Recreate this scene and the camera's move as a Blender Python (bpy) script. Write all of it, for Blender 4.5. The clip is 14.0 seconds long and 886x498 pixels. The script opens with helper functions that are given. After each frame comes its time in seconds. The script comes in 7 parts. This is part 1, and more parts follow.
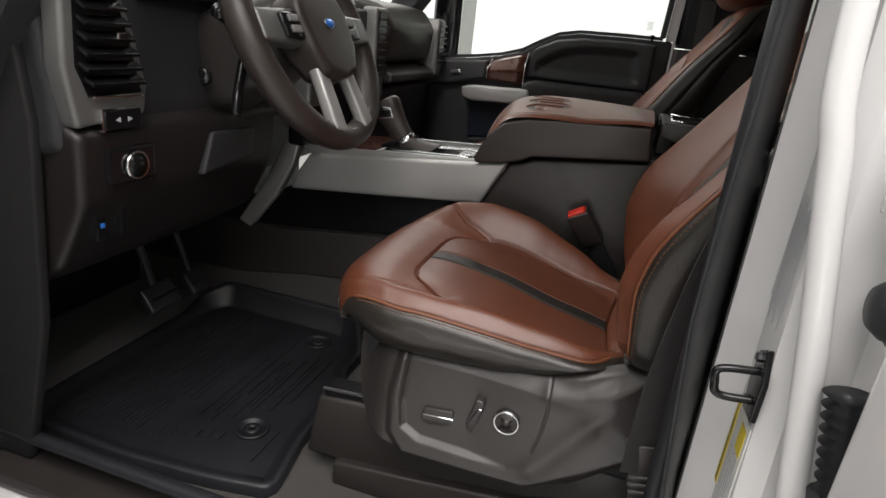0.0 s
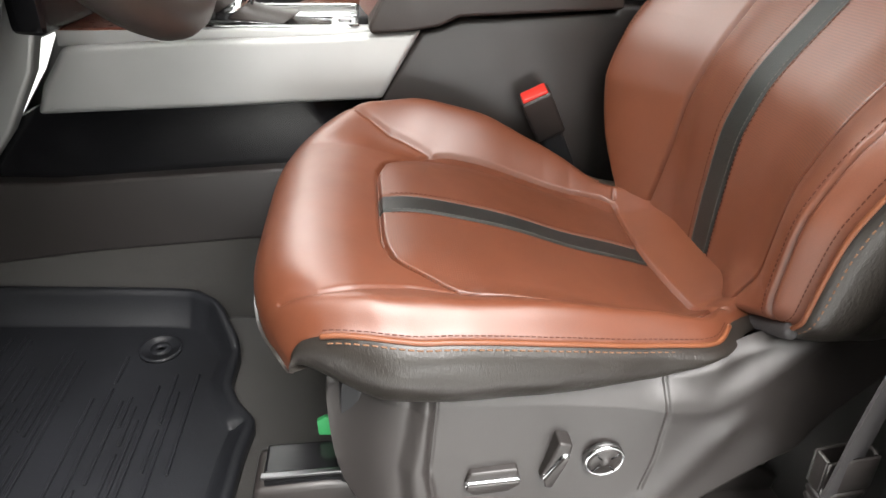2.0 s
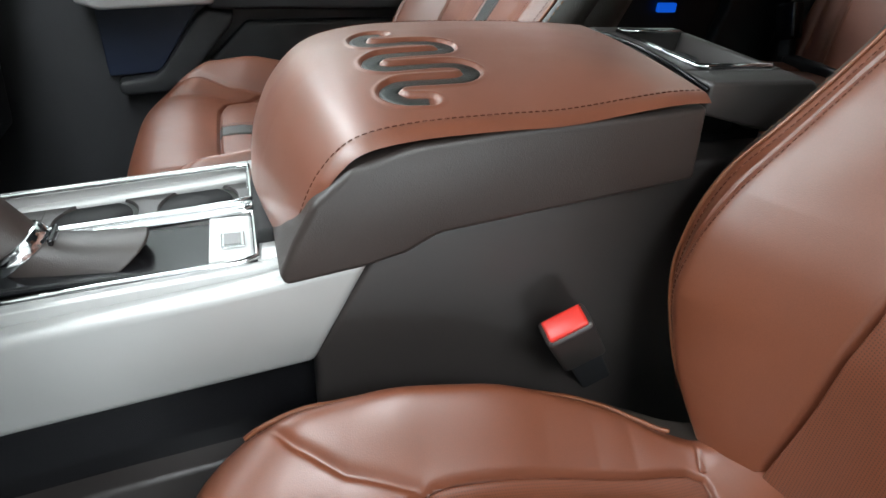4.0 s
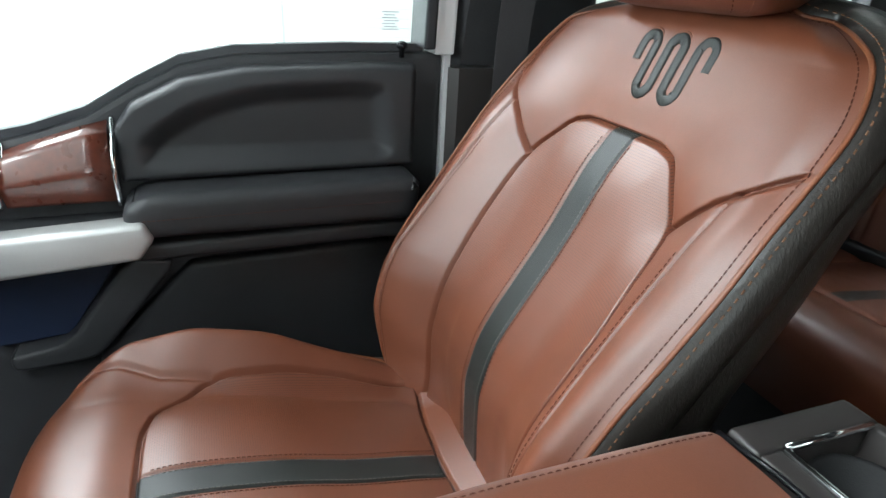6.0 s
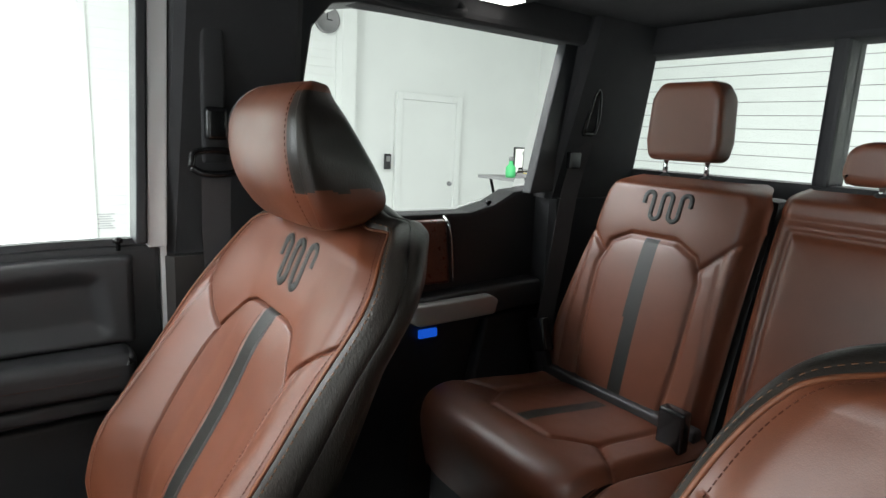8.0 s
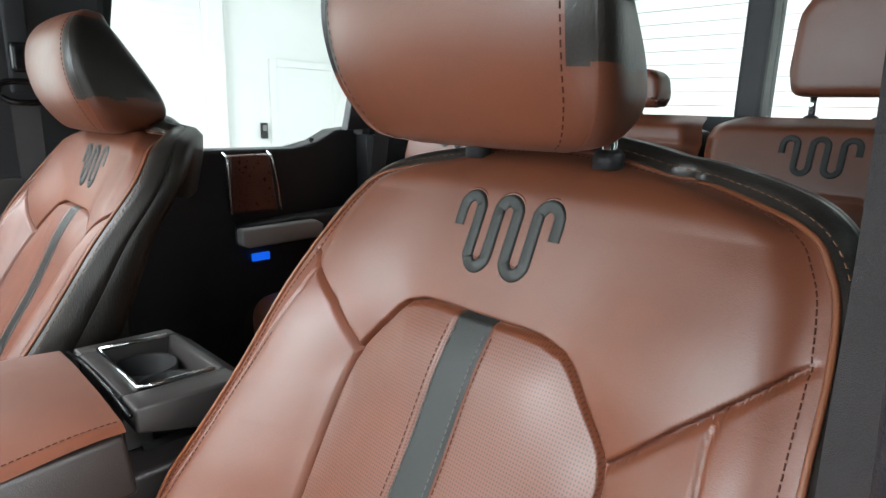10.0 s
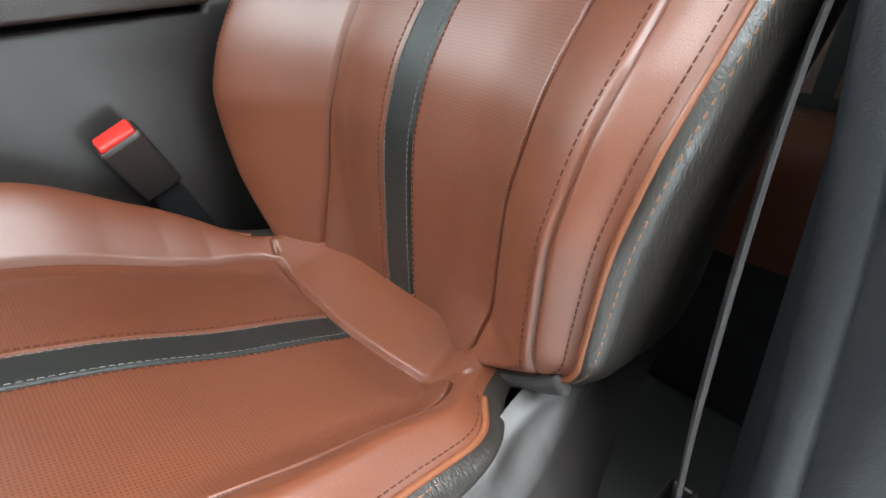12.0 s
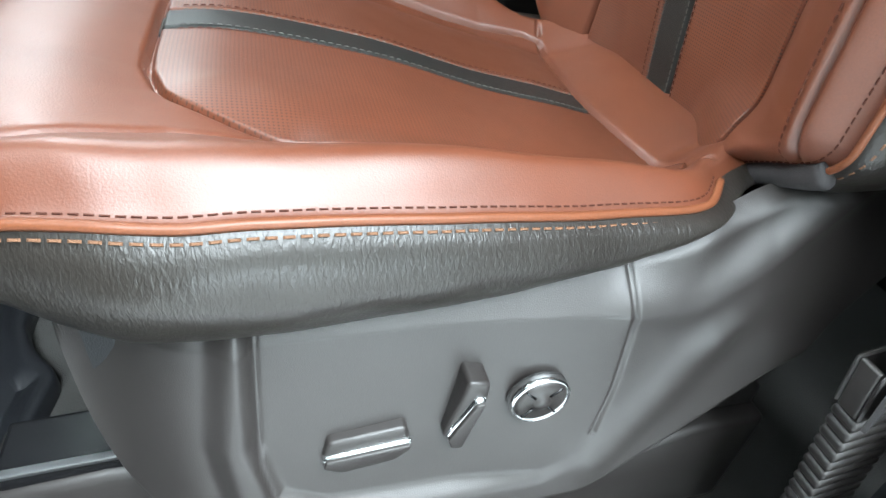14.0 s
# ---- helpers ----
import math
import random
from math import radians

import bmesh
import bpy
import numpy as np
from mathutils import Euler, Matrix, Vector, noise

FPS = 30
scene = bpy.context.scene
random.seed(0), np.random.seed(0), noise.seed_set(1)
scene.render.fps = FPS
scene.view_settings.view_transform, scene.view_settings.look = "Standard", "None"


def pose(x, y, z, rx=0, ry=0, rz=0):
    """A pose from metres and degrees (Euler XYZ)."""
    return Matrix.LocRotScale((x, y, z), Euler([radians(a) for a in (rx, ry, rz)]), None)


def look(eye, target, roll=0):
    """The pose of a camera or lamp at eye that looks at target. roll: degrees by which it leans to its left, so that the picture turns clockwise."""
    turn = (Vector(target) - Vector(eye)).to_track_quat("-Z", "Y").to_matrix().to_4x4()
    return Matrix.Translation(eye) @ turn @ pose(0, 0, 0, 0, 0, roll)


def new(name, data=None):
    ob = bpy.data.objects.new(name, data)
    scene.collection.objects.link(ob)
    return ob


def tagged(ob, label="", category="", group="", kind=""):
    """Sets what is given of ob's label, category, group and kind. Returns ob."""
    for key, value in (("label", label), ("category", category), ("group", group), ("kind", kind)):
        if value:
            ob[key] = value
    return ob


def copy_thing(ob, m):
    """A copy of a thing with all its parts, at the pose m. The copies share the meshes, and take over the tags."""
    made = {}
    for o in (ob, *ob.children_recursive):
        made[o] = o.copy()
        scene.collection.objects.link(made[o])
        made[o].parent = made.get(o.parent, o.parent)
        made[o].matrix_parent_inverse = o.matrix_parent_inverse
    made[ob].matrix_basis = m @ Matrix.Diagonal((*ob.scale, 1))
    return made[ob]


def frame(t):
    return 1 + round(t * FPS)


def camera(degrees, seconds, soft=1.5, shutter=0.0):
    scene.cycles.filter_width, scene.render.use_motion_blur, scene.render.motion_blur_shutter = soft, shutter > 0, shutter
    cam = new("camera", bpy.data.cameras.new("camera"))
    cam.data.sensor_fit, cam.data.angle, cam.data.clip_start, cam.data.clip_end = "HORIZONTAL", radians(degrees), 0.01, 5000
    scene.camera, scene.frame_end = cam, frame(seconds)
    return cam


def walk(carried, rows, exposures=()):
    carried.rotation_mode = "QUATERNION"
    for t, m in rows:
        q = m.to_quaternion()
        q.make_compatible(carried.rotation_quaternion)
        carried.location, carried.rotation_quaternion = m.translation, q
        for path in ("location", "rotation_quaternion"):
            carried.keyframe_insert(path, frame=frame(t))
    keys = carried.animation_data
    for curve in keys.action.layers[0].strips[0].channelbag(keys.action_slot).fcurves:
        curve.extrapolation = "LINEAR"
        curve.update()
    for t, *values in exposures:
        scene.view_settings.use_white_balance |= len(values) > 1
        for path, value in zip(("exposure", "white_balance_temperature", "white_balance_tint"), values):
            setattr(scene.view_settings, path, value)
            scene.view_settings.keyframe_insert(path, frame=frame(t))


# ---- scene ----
cam = camera(73.3, 14.0)
PATH = [
    (0, (-1.02, 0.056, 0.796), (0.791, 0.56, 0.114), 6.4),
    (0.5, (-0.892, 0.139, 0.723), (0.925, 0.446, -0.053), 6.5),
    (1, (-0.747, 0.182, 0.697), (1.045, 0.237, -0.189), 6.3),
    (1.5, (-0.679, 0.263, 0.684), (1.067, 0.1, -0.278), 6.5),
    (2, (-0.615, 0.388, 0.705), (1.083, 0.085, -0.308), 6.1),
    (2.5, (-0.523, 0.376, 0.719), (1.169, 0.03, -0.289), 4.7),
    (2.7, (-0.47, 0.375, 0.723), (1.217, 0.0, -0.285), 4.3),
    (4.8, (0.109, 0.381, 0.893), (1.665, -0.251, -0.194), 4.0),
    (5, (0.169, 0.379, 0.907), (1.734, -0.251, -0.167), 3.6),
    (5.5, (0.265, 0.376, 0.909), (1.875, -0.286, -0.076), 3.6),
    (6, (0.285, 0.309, 0.953), (1.966, -0.373, 0.11), 3.2),
    (6.5, (0.274, 0.259, 1.004), (2.041, -0.492, 0.445), 2.8),
    (7, (0.253, 0.234, 1.018), (1.994, -0.662, 0.611), 3.1),
    (7.5, (0.173, 0.192, 1.035), (1.846, -0.835, 0.652), 2.9),
    (8, (0.031, 0.173, 1.057), (1.619, -0.984, 0.682), 2.9),
    (8.2, (-0.022, 0.167, 1.062), (1.526, -1.043, 0.689), 2.9),
    (10.3, (-0.346, 0.176, 0.929), (0.976, -1.24, 0.431), 1.6),
    (10.5, (-0.36, 0.192, 0.889), (0.937, -1.218, 0.315), 1.4),
    (11, (-0.37, 0.222, 0.784), (0.885, -1.182, 0.111), 2.7),
    (11.5, (-0.39, 0.263, 0.658), (0.888, -1.127, -0.002), 3.1),
    (12, (-0.405, 0.275, 0.643), (0.902, -0.967, -0.222), 4.0),
    (12.5, (-0.409, 0.279, 0.595), (0.93, -0.816, -0.409), 5.4),
    (13, (-0.413, 0.297, 0.572), (0.956, -0.629, -0.554), 6.2),
    (13.5, (-0.418, 0.291, 0.558), (1.014, -0.442, -0.631), 7.2),
    (14, (-0.453, 0.292, 0.545), (1.039, -0.238, -0.677), 7.8),
]
EXPOSURES = [(0, -1.38, 7000, 16), (0.5, -0.80, 6950, 15), (1.0, -0.30, 6950, 14), (1.5, 0.07, 6850, 12), (2.0, 0.28, 6850, 13), (2.7, 0.27, 6700, 12), (4.8, 0.06, 6050, 5), (6.0, 0.32, 6050, 5), (7.0, 0.34, 6300, 10),
             (8.2, 0.02, 6550, 11), (10.3, 0.57, 6200, 9), (12.0, 0.46, 6150, 6), (13.0, 0.53, 6000, 4), (14.0, 0.44, 5900, 2)]
walk(cam, [(t, look(eye, target, roll)) for t, eye, target, roll in PATH], EXPOSURES)

# ---------- world and large lights ----------
world = bpy.data.worlds.new("workshop_air")
world.use_nodes = True
scene.world = world
world.node_tree.nodes["Background"].inputs[0].default_value = (0.9, 0.95, 1.0, 1)
world.node_tree.nodes["Background"].inputs[1].default_value = 0.15

FLOOR_Z = -0.62          # workshop floor, below the cab floor at 0
CEIL_Z = 3.6


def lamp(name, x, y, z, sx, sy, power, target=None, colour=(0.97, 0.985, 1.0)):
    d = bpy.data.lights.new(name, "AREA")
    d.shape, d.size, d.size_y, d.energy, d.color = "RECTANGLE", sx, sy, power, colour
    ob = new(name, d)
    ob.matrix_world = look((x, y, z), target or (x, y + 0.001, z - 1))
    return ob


lamp("ceiling_lamp", -2.3, -0.5, CEIL_Z - 0.06, 3.4, 3.2, 640)
lamp("ceiling_lamp", 3.9, 1.7, CEIL_Z - 0.06, 1.5, 2.4, 200)
lamp("ceiling_lamp", 0.4, 3.4, CEIL_Z - 0.06, 3.0, 1.2, 160)
lamp("ceiling_lamp", 1.6, -3.2, CEIL_Z - 0.06, 3.0, 1.4, 70)


# fill lamps added beside the driver's side and ahead of the truck, without openings
lamp("unseen_fill_lamp", -5.85, -0.45, -0.15, 1.3, 0.6, 55, target=(0.3, 0.15, 0.50), colour=(0.90, 0.96, 1.0))
lamp("unseen_fill_lamp", 0.8, 5.85, 1.3, 4.0, 2.6, 205, target=(0.5, 0.0, 1.0), colour=(0.90, 0.96, 1.0))


# ---------- materials ----------
def material(name, colour, rough=0.5, metal=0.0, grain=0.0, grain_size=300.0, mottle=0.0, mottle_size=8.0,
             bump=0.0, bump_size=600.0, coat=0.0, kind="noise", sheen=0.0, spec=0.5):
    m = bpy.data.materials.new(name)
    m.use_nodes = True
    nt = m.node_tree
    b = nt.nodes["Principled BSDF"]
    b.inputs["Roughness"].default_value, b.inputs["Metallic"].default_value = rough, metal
    b.inputs["Specular IOR Level"].default_value = spec
    b.inputs["Coat Weight"].default_value = coat
    b.inputs["Coat Roughness"].default_value = 0.08
    b.inputs["Sheen Weight"].default_value = sheen
    b.inputs["Base Color"].default_value = (*colour, 1)
    tc = nt.nodes.new("ShaderNodeTexCoord")

    def noise_node(scale, detail=3.0):
        n = nt.nodes.new("ShaderNodeTexNoise")
        n.inputs["Scale"].default_value, n.inputs["Detail"].default_value = scale, detail
        nt.links.new(tc.outputs["Object"], n.inputs["Vector"])
        return n

    if mottle or grain:
        prev = None
        for amount, size in ((mottle, mottle_size), (grain, grain_size)):
            if not amount:
                continue
            n = noise_node(size)
            mix = nt.nodes.new("ShaderNodeMix")
            mix.data_type, mix.blend_type = "RGBA", "MULTIPLY"
            mix.inputs[0].default_value = 1.0
            ramp = nt.nodes.new("ShaderNodeMapRange")
            ramp.inputs[1].default_value, ramp.inputs[2].default_value = 0.3, 0.7
            ramp.inputs[3].default_value, ramp.inputs[4].default_value = 1 - amount, 1 + amount
            nt.links.new(n.outputs[0], ramp.inputs[0])
            if prev:
                nt.links.new(prev, mix.inputs[6])
            else:
                mix.inputs[6].default_value = (*colour, 1)
            nt.links.new(ramp.outputs[0], mix.inputs[7])
            prev = mix.outputs[2]
        nt.links.new(prev, b.inputs["Base Color"])
        r = nt.nodes.new("ShaderNodeMapRange")
        r.inputs[3].default_value, r.inputs[4].default_value = rough * 0.85, min(1, rough * 1.2)
        nt.links.new(noise_node(mottle_size * 2.3).outputs[0], r.inputs[0])
        nt.links.new(r.outputs[0], b.inputs["Roughness"])
    if bump:
        bn = nt.nodes.new("ShaderNodeBump")
        bn.inputs["Strength"].default_value, bn.inputs["Distance"].default_value = bump, 0.0012
        if kind == "noise":
            h = noise_node(bump_size, 2.0).outputs[0]
        elif kind == "wrinkle":
            mp = nt.nodes.new("ShaderNodeMapping")
            mp.inputs["Scale"].default_value = (1.0, 2.1, 0.75)
            nt.links.new(tc.outputs["Object"], mp.inputs["Vector"])
            n = nt.nodes.new("ShaderNodeTexNoise")
            n.inputs["Scale"].default_value, n.inputs["Detail"].default_value, n.inputs["Distortion"].default_value = bump_size, 4.0, 0.7
            nt.links.new(mp.outputs[0], n.inputs["Vector"])
            h = n.outputs[0]
        elif kind == "hide":
            v = nt.nodes.new("ShaderNodeTexVoronoi")
            v.feature = "DISTANCE_TO_EDGE"
            v.inputs["Scale"].default_value = bump_size
            nt.links.new(tc.outputs["Object"], v.inputs["Vector"])
            mr = nt.nodes.new("ShaderNodeMapRange")
            mr.inputs[2].default_value = 0.18
            nt.links.new(v.outputs["Distance"], mr.inputs[0])
            h = mr.outputs[0]
        elif kind in ("holes", "ribs"):
            uv = nt.nodes.new("ShaderNodeUVMap")
            sep = nt.nodes.new("ShaderNodeSeparateXYZ")
            nt.links.new(uv.outputs[0], sep.inputs[0])

            def op(kind_, a, b_=None):
                n = nt.nodes.new("ShaderNodeMath")
                n.operation = kind_
                for k, v in ((0, a), (1, b_)):
                    if v is None:
                        continue
                    if isinstance(v, (int, float)):
                        n.inputs[k].default_value = v
                    else:
                        nt.links.new(v, n.inputs[k])
                return n.outputs[0]
            k = 2 * math.pi / bump_size
            u1 = op("MULTIPLY", op("ADD", sep.outputs[0], sep.outputs[1]), k)
            v1 = op("MULTIPLY", op("SUBTRACT", sep.outputs[0], sep.outputs[1]), k)
            w = op("MULTIPLY", op("COSINE", u1), op("COSINE", v1))
            hole = op("GREATER_THAN", w, 0.38)
            h = op("SUBTRACT", 1.0, hole)
            dark = nt.nodes.new("ShaderNodeMix")
            dark.data_type = "RGBA"
            src = b.inputs["Base Color"].links[0].from_socket if b.inputs["Base Color"].links else None
            if src:
                nt.links.new(src, dark.inputs[6])
            else:
                dark.inputs[6].default_value = (*colour, 1)
            dark.inputs[7].default_value = (*[c * 0.45 for c in colour], 1)
            nt.links.new(hole, dark.inputs[0])
            nt.links.new(dark.outputs[2], b.inputs["Base Color"])
        nt.links.new(h, bn.inputs["Height"])
        nt.links.new(bn.outputs[0], b.inputs["Normal"])
    return m


TAN = (0.132, 0.0378, 0.0162)
LEATHER = material("tan_leather", TAN, 0.41, spec=0.82, grain=0.08, grain_size=900, mottle=0.07, mottle_size=14, bump=0.12, bump_size=1000)
PERF = material("perforated_tan_leather", TAN, 0.40, spec=0.80, mottle=0.07, mottle_size=14, bump=0.5, bump_size=0.0052, kind="holes")
DARK = material("dark_brown_leather", (0.0245, 0.0208, 0.0178), 0.30, spec=0.62, grain=0.1, grain_size=700, mottle=0.12, mottle_size=12, bump=0.36, bump_size=250, kind="wrinkle")
STRIPE = material("grey_leather_stripe", (0.016, 0.0175, 0.016), 0.36, grain=0.1, grain_size=900, mottle=0.1, bump=0.2, bump_size=900, kind="hide")
PIPING = material("orange_piping", (0.175, 0.058, 0.025), 0.4, grain=0.1, grain_size=800)
THREAD_L = material("orange_brown_thread", (0.19, 0.100, 0.058), 0.8, spec=0.2)
THREAD_D = material("dark_thread", (0.072, 0.025, 0.016), 0.8, spec=0.2)
THREAD_P = material("pale_thread", (0.115, 0.11, 0.10), 0.8, spec=0.2)
PRINT = material("pale_grey_print", (0.42, 0.43, 0.46), 0.6)
PLASTIC = material("dark_brown_plastic", (0.029, 0.0248, 0.0234), 0.40, spec=0.7, grain=0.08, grain_size=900, mottle=0.08, mottle_size=7, bump=0.16, bump_size=1400)
TRIMBLK = material("black_soft_trim", (0.021, 0.0215, 0.0235), 0.5, grain=0.1, grain_size=900, mottle=0.1, bump=0.3, bump_size=900)
GLOSSBLK = material("gloss_black_plastic", (0.008, 0.008, 0.009), 0.18, mottle=0.05)
SILVER = material("satin_silver_trim", (0.46, 0.46, 0.45), 0.46, 0.55, grain=0.03, grain_size=1500, mottle=0.04)
# satin silver darkened for the shade on the vents; also the dark spokes
BEZEL = material("shade_darkened_silver", (0.20, 0.20, 0.195), 0.48, 0.6, grain=0.03, grain_size=1500, mottle=0.04)
BROWN = material("smooth_dark_brown_leather", (0.033, 0.0255, 0.0225), 0.40, spec=0.6, grain=0.1, grain_size=800, mottle=0.1, mottle_size=10, bump=0.22, bump_size=900)
CHROME = material("chrome", (0.82, 0.83, 0.84), 0.12, 1.0, mottle=0.03)
STEEL = material("dull_steel", (0.30, 0.30, 0.31), 0.35, 1.0, mottle=0.1)
WOOD = material("dark_red_wood", (0.085, 0.022, 0.012), 0.28, grain=0.16, grain_size=120, mottle=0.14, mottle_size=30, coat=0.8)
MATTBLK = material("matt_black_moulding", (0.006, 0.006, 0.0065), 0.75, mottle=0.1, bump=0.2, bump_size=900)
ARMREST = material("polished_tan_leather", TAN, 0.33, spec=0.95, grain=0.08, grain_size=900, mottle=0.07, mottle_size=14, bump=0.10, bump_size=1000, sheen=0.12)
# dark brown plastic, darkened further for the shade on the knee panel
KNEE_SHADE = material("shaded_dark_brown_plastic", (0.0125, 0.0100, 0.0095), 0.42, grain=0.08, grain_size=900, mottle=0.08, mottle_size=7, bump=0.22, bump_size=1300)
RUBBER = material("black_rubber", (0.015, 0.016, 0.019), 0.42, grain=0.2, grain_size=500, mottle=0.25, mottle_size=6, bump=0.3, bump_size=700)
CARPET = material("dark_brown_carpet", (0.027, 0.0245, 0.021), 0.95, grain=0.4, grain_size=900, mottle=0.15, bump=1.0, bump_size=700, sheen=0.5)
PAINT = material("white_car_paint", (0.74, 0.74, 0.74), 0.3, mottle=0.02, coat=1.0)
WEB = material("black_belt_webbing", (0.030, 0.027, 0.028), 0.75, grain=0.25, grain_size=1200, bump=0.6, bump_size=1500)
LINER = material("dark_grey_headliner", (0.028, 0.028, 0.030), 0.95, grain=0.2, grain_size=900, bump=0.5, bump_size=900)
RED = material("red_button", (0.62, 0.03, 0.02), 0.35, mottle=0.05)
WALL = material("white_painted_wall", (0.72, 0.745, 0.72), 0.7, mottle=0.03, mottle_size=1.2, bump=0.05, bump_size=60)
CONCRETE = material("pale_sealed_floor", (0.50, 0.50, 0.49), 0.4, grain=0.06, grain_size=40, mottle=0.08, mottle_size=1.5)
GREYPL = material("grey_plastic", (0.20, 0.20, 0.20), 0.45, mottle=0.06)
YELLOW = material("yellow_label", (0.80, 0.62, 0.04), 0.5, mottle=0.04)
WHITEPL = material("white_label", (0.75, 0.75, 0.73), 0.5, mottle=0.04)
BLUE = material("blue_plastic", (0.02, 0.16, 0.55), 0.4, mottle=0.08)
# faint blue of the door pocket light, put into the lining colour
BLUE_TINT = material("blue_lit_lining", (0.004, 0.009, 0.026), 0.5, mottle=0.1)
GREEN = material("green_plastic", (0.05, 0.42, 0.14), 0.4, mottle=0.08)
MIRROR = material("mirror_glass", (0.9, 0.9, 0.9), 0.03, 1.0)


def glass_material(name, tint):
    m = bpy.data.materials.new(name)
    m.use_nodes = True
    b = m.node_tree.nodes["Principled BSDF"]
    b.inputs["Base Color"].default_value = (*tint, 1)
    b.inputs["Transmission Weight"].default_value = 1.0
    b.inputs["Roughness"].default_value = 0.0
    b.inputs["IOR"].default_value = 1.05
    return m


GLASS = glass_material("clear_glass", (0.93, 0.97, 0.95))
# half-clear dark sheet for an unseen pane that dims the rear cab
LIGHT_CUT = bpy.data.materials.new("unseen_light_cut")
LIGHT_CUT.use_nodes = True
tint_nodes = LIGHT_CUT.node_tree.nodes
see = tint_nodes.new("ShaderNodeBsdfTransparent")
see.inputs[0].default_value = (0.20, 0.22, 0.21, 1)
shine = tint_nodes["Principled BSDF"]
shine.inputs["Base Color"].default_value = (0.01, 0.01, 0.01, 1)
shine.inputs["Roughness"].default_value = 0.02
both = tint_nodes.new("ShaderNodeMixShader")
both.inputs[0].default_value = 0.06
LIGHT_CUT.node_tree.links.new(see.outputs[0], both.inputs[1])
LIGHT_CUT.node_tree.links.new(shine.outputs[0], both.inputs[2])
LIGHT_CUT.node_tree.links.new(both.outputs[0], tint_nodes["Material Output"].inputs["Surface"])


def glow(name, colour, strength):
    m = bpy.data.materials.new(name)
    m.use_nodes = True
    b = m.node_tree.nodes["Principled BSDF"]
    b.inputs["Base Color"].default_value = (*colour, 1)
    b.inputs["Emission Color"].default_value = (*colour, 1)
    b.inputs["Emission Strength"].default_value = strength
    return m


DAYLIGHT = glow("bright_daylight", (0.93, 1.0, 0.98), 1.5)
AMBIENT_BLUE = glow("blue_ambient_light", (0.01, 0.12, 0.8), 0.6)
DOME = glow("dome_lamp_lens", (1.0, 0.97, 0.92), 4.0)


# ---------- mesh helpers ----------
def link_mesh(name, verts, faces, mat, parent=None, label="", smooth=True, uv=None):
    me = bpy.data.meshes.new(name)
    me.from_pydata([tuple(map(float, v)) for v in verts], [], [tuple(map(int, f)) for f in faces])
    me.materials.append(mat)
    if uv is not None:
        layer = me.uv_layers.new(name="UVMap")
        vi = np.empty(len(me.loops), dtype=np.int32)
        me.loops.foreach_get("vertex_index", vi)
        layer.data.foreach_set("uv", np.asarray(uv, dtype=np.float32)[vi].ravel())
    if smooth:
        me.polygons.foreach_set("use_smooth", [True] * len(me.polygons))
    me.update()
    ob = new(name, me)
    if parent:
        ob.parent = parent
    if label:
        ob["label"] = label
    return ob


def part(name, bm, mat, parent=None, label="", smooth=False):
    me = bpy.data.meshes.new(name)
    bmesh.ops.recalc_face_normals(bm, faces=bm.faces)
    bm.to_mesh(me)
    bm.free()
    me.materials.append(mat)
    if smooth:
        me.polygons.foreach_set("use_smooth", [True] * len(me.polygons))
    ob = new(name, me)
    if parent:
        ob.parent = parent
    if label:
        ob["label"] = label
    return ob


def thing(name, label, category, group="", kind="", at=(0, 0, 0)):
    ob = new(name)
    ob.location = at
    return tagged(ob, label, category, group, kind)


def box(x0, x1, y0, y1, z0, z1, bevel=0.0, seg=2):
    bm = bmesh.new()
    bmesh.ops.create_cube(bm, size=1.0)
    for v in bm.verts:
        v.co = Vector(((x0 + x1) / 2 + v.co.x * (x1 - x0), (y0 + y1) / 2 + v.co.y * (y1 - y0), (z0 + z1) / 2 + v.co.z * (z1 - z0)))
    if bevel:
        bmesh.ops.bevel(bm, geom=bm.edges[:], offset=bevel, segments=seg, affect="EDGES", profile=0.6)
    return bm


def prism(poly, axis, a, b, bevel=0.0, seg=2):
    """A flat outline of (p, q) pairs, given thickness from a to b along an axis: x takes (y, z), y takes (x, z), z takes (x, y)."""
    bm = bmesh.new()

    def at(p, q, d):
        return {"x": (d, p, q), "y": (p, d, q), "z": (p, q, d)}[axis]
    lo = [bm.verts.new(at(p, q, a)) for p, q in poly]
    hi = [bm.verts.new(at(p, q, b)) for p, q in poly]
    n = len(poly)
    bm.faces.new(lo)
    bm.faces.new(hi[::-1])
    for i in range(n):
        bm.faces.new((lo[i], hi[i], hi[(i + 1) % n], lo[(i + 1) % n]))
    bmesh.ops.recalc_face_normals(bm, faces=bm.faces)
    if bevel:
        edges = [e for e in bm.edges if len(e.link_faces) == 2 and e.calc_face_angle(0) > 0.3]
        bmesh.ops.bevel(bm, geom=edges, offset=bevel, segments=seg, affect="EDGES", profile=0.6)
    return bm


def smooth_path(pts, n):
    """n points along a Catmull-Rom curve through pts."""
    p = np.array(pts, float)
    p = np.vstack([2 * p[0] - p[1], p, 2 * p[-1] - p[-2]])
    t = np.linspace(0, len(pts) - 1 - 1e-9, n)
    i, f = t.astype(int), (t - t.astype(int))[:, None]
    a, b, c, d = p[i], p[i + 1], p[i + 2], p[i + 3]
    return 0.5 * (2 * b + (c - a) * f + (2 * a - 5 * b + 4 * c - d) * f**2 + (3 * b - a - 3 * c + d) * f**3)


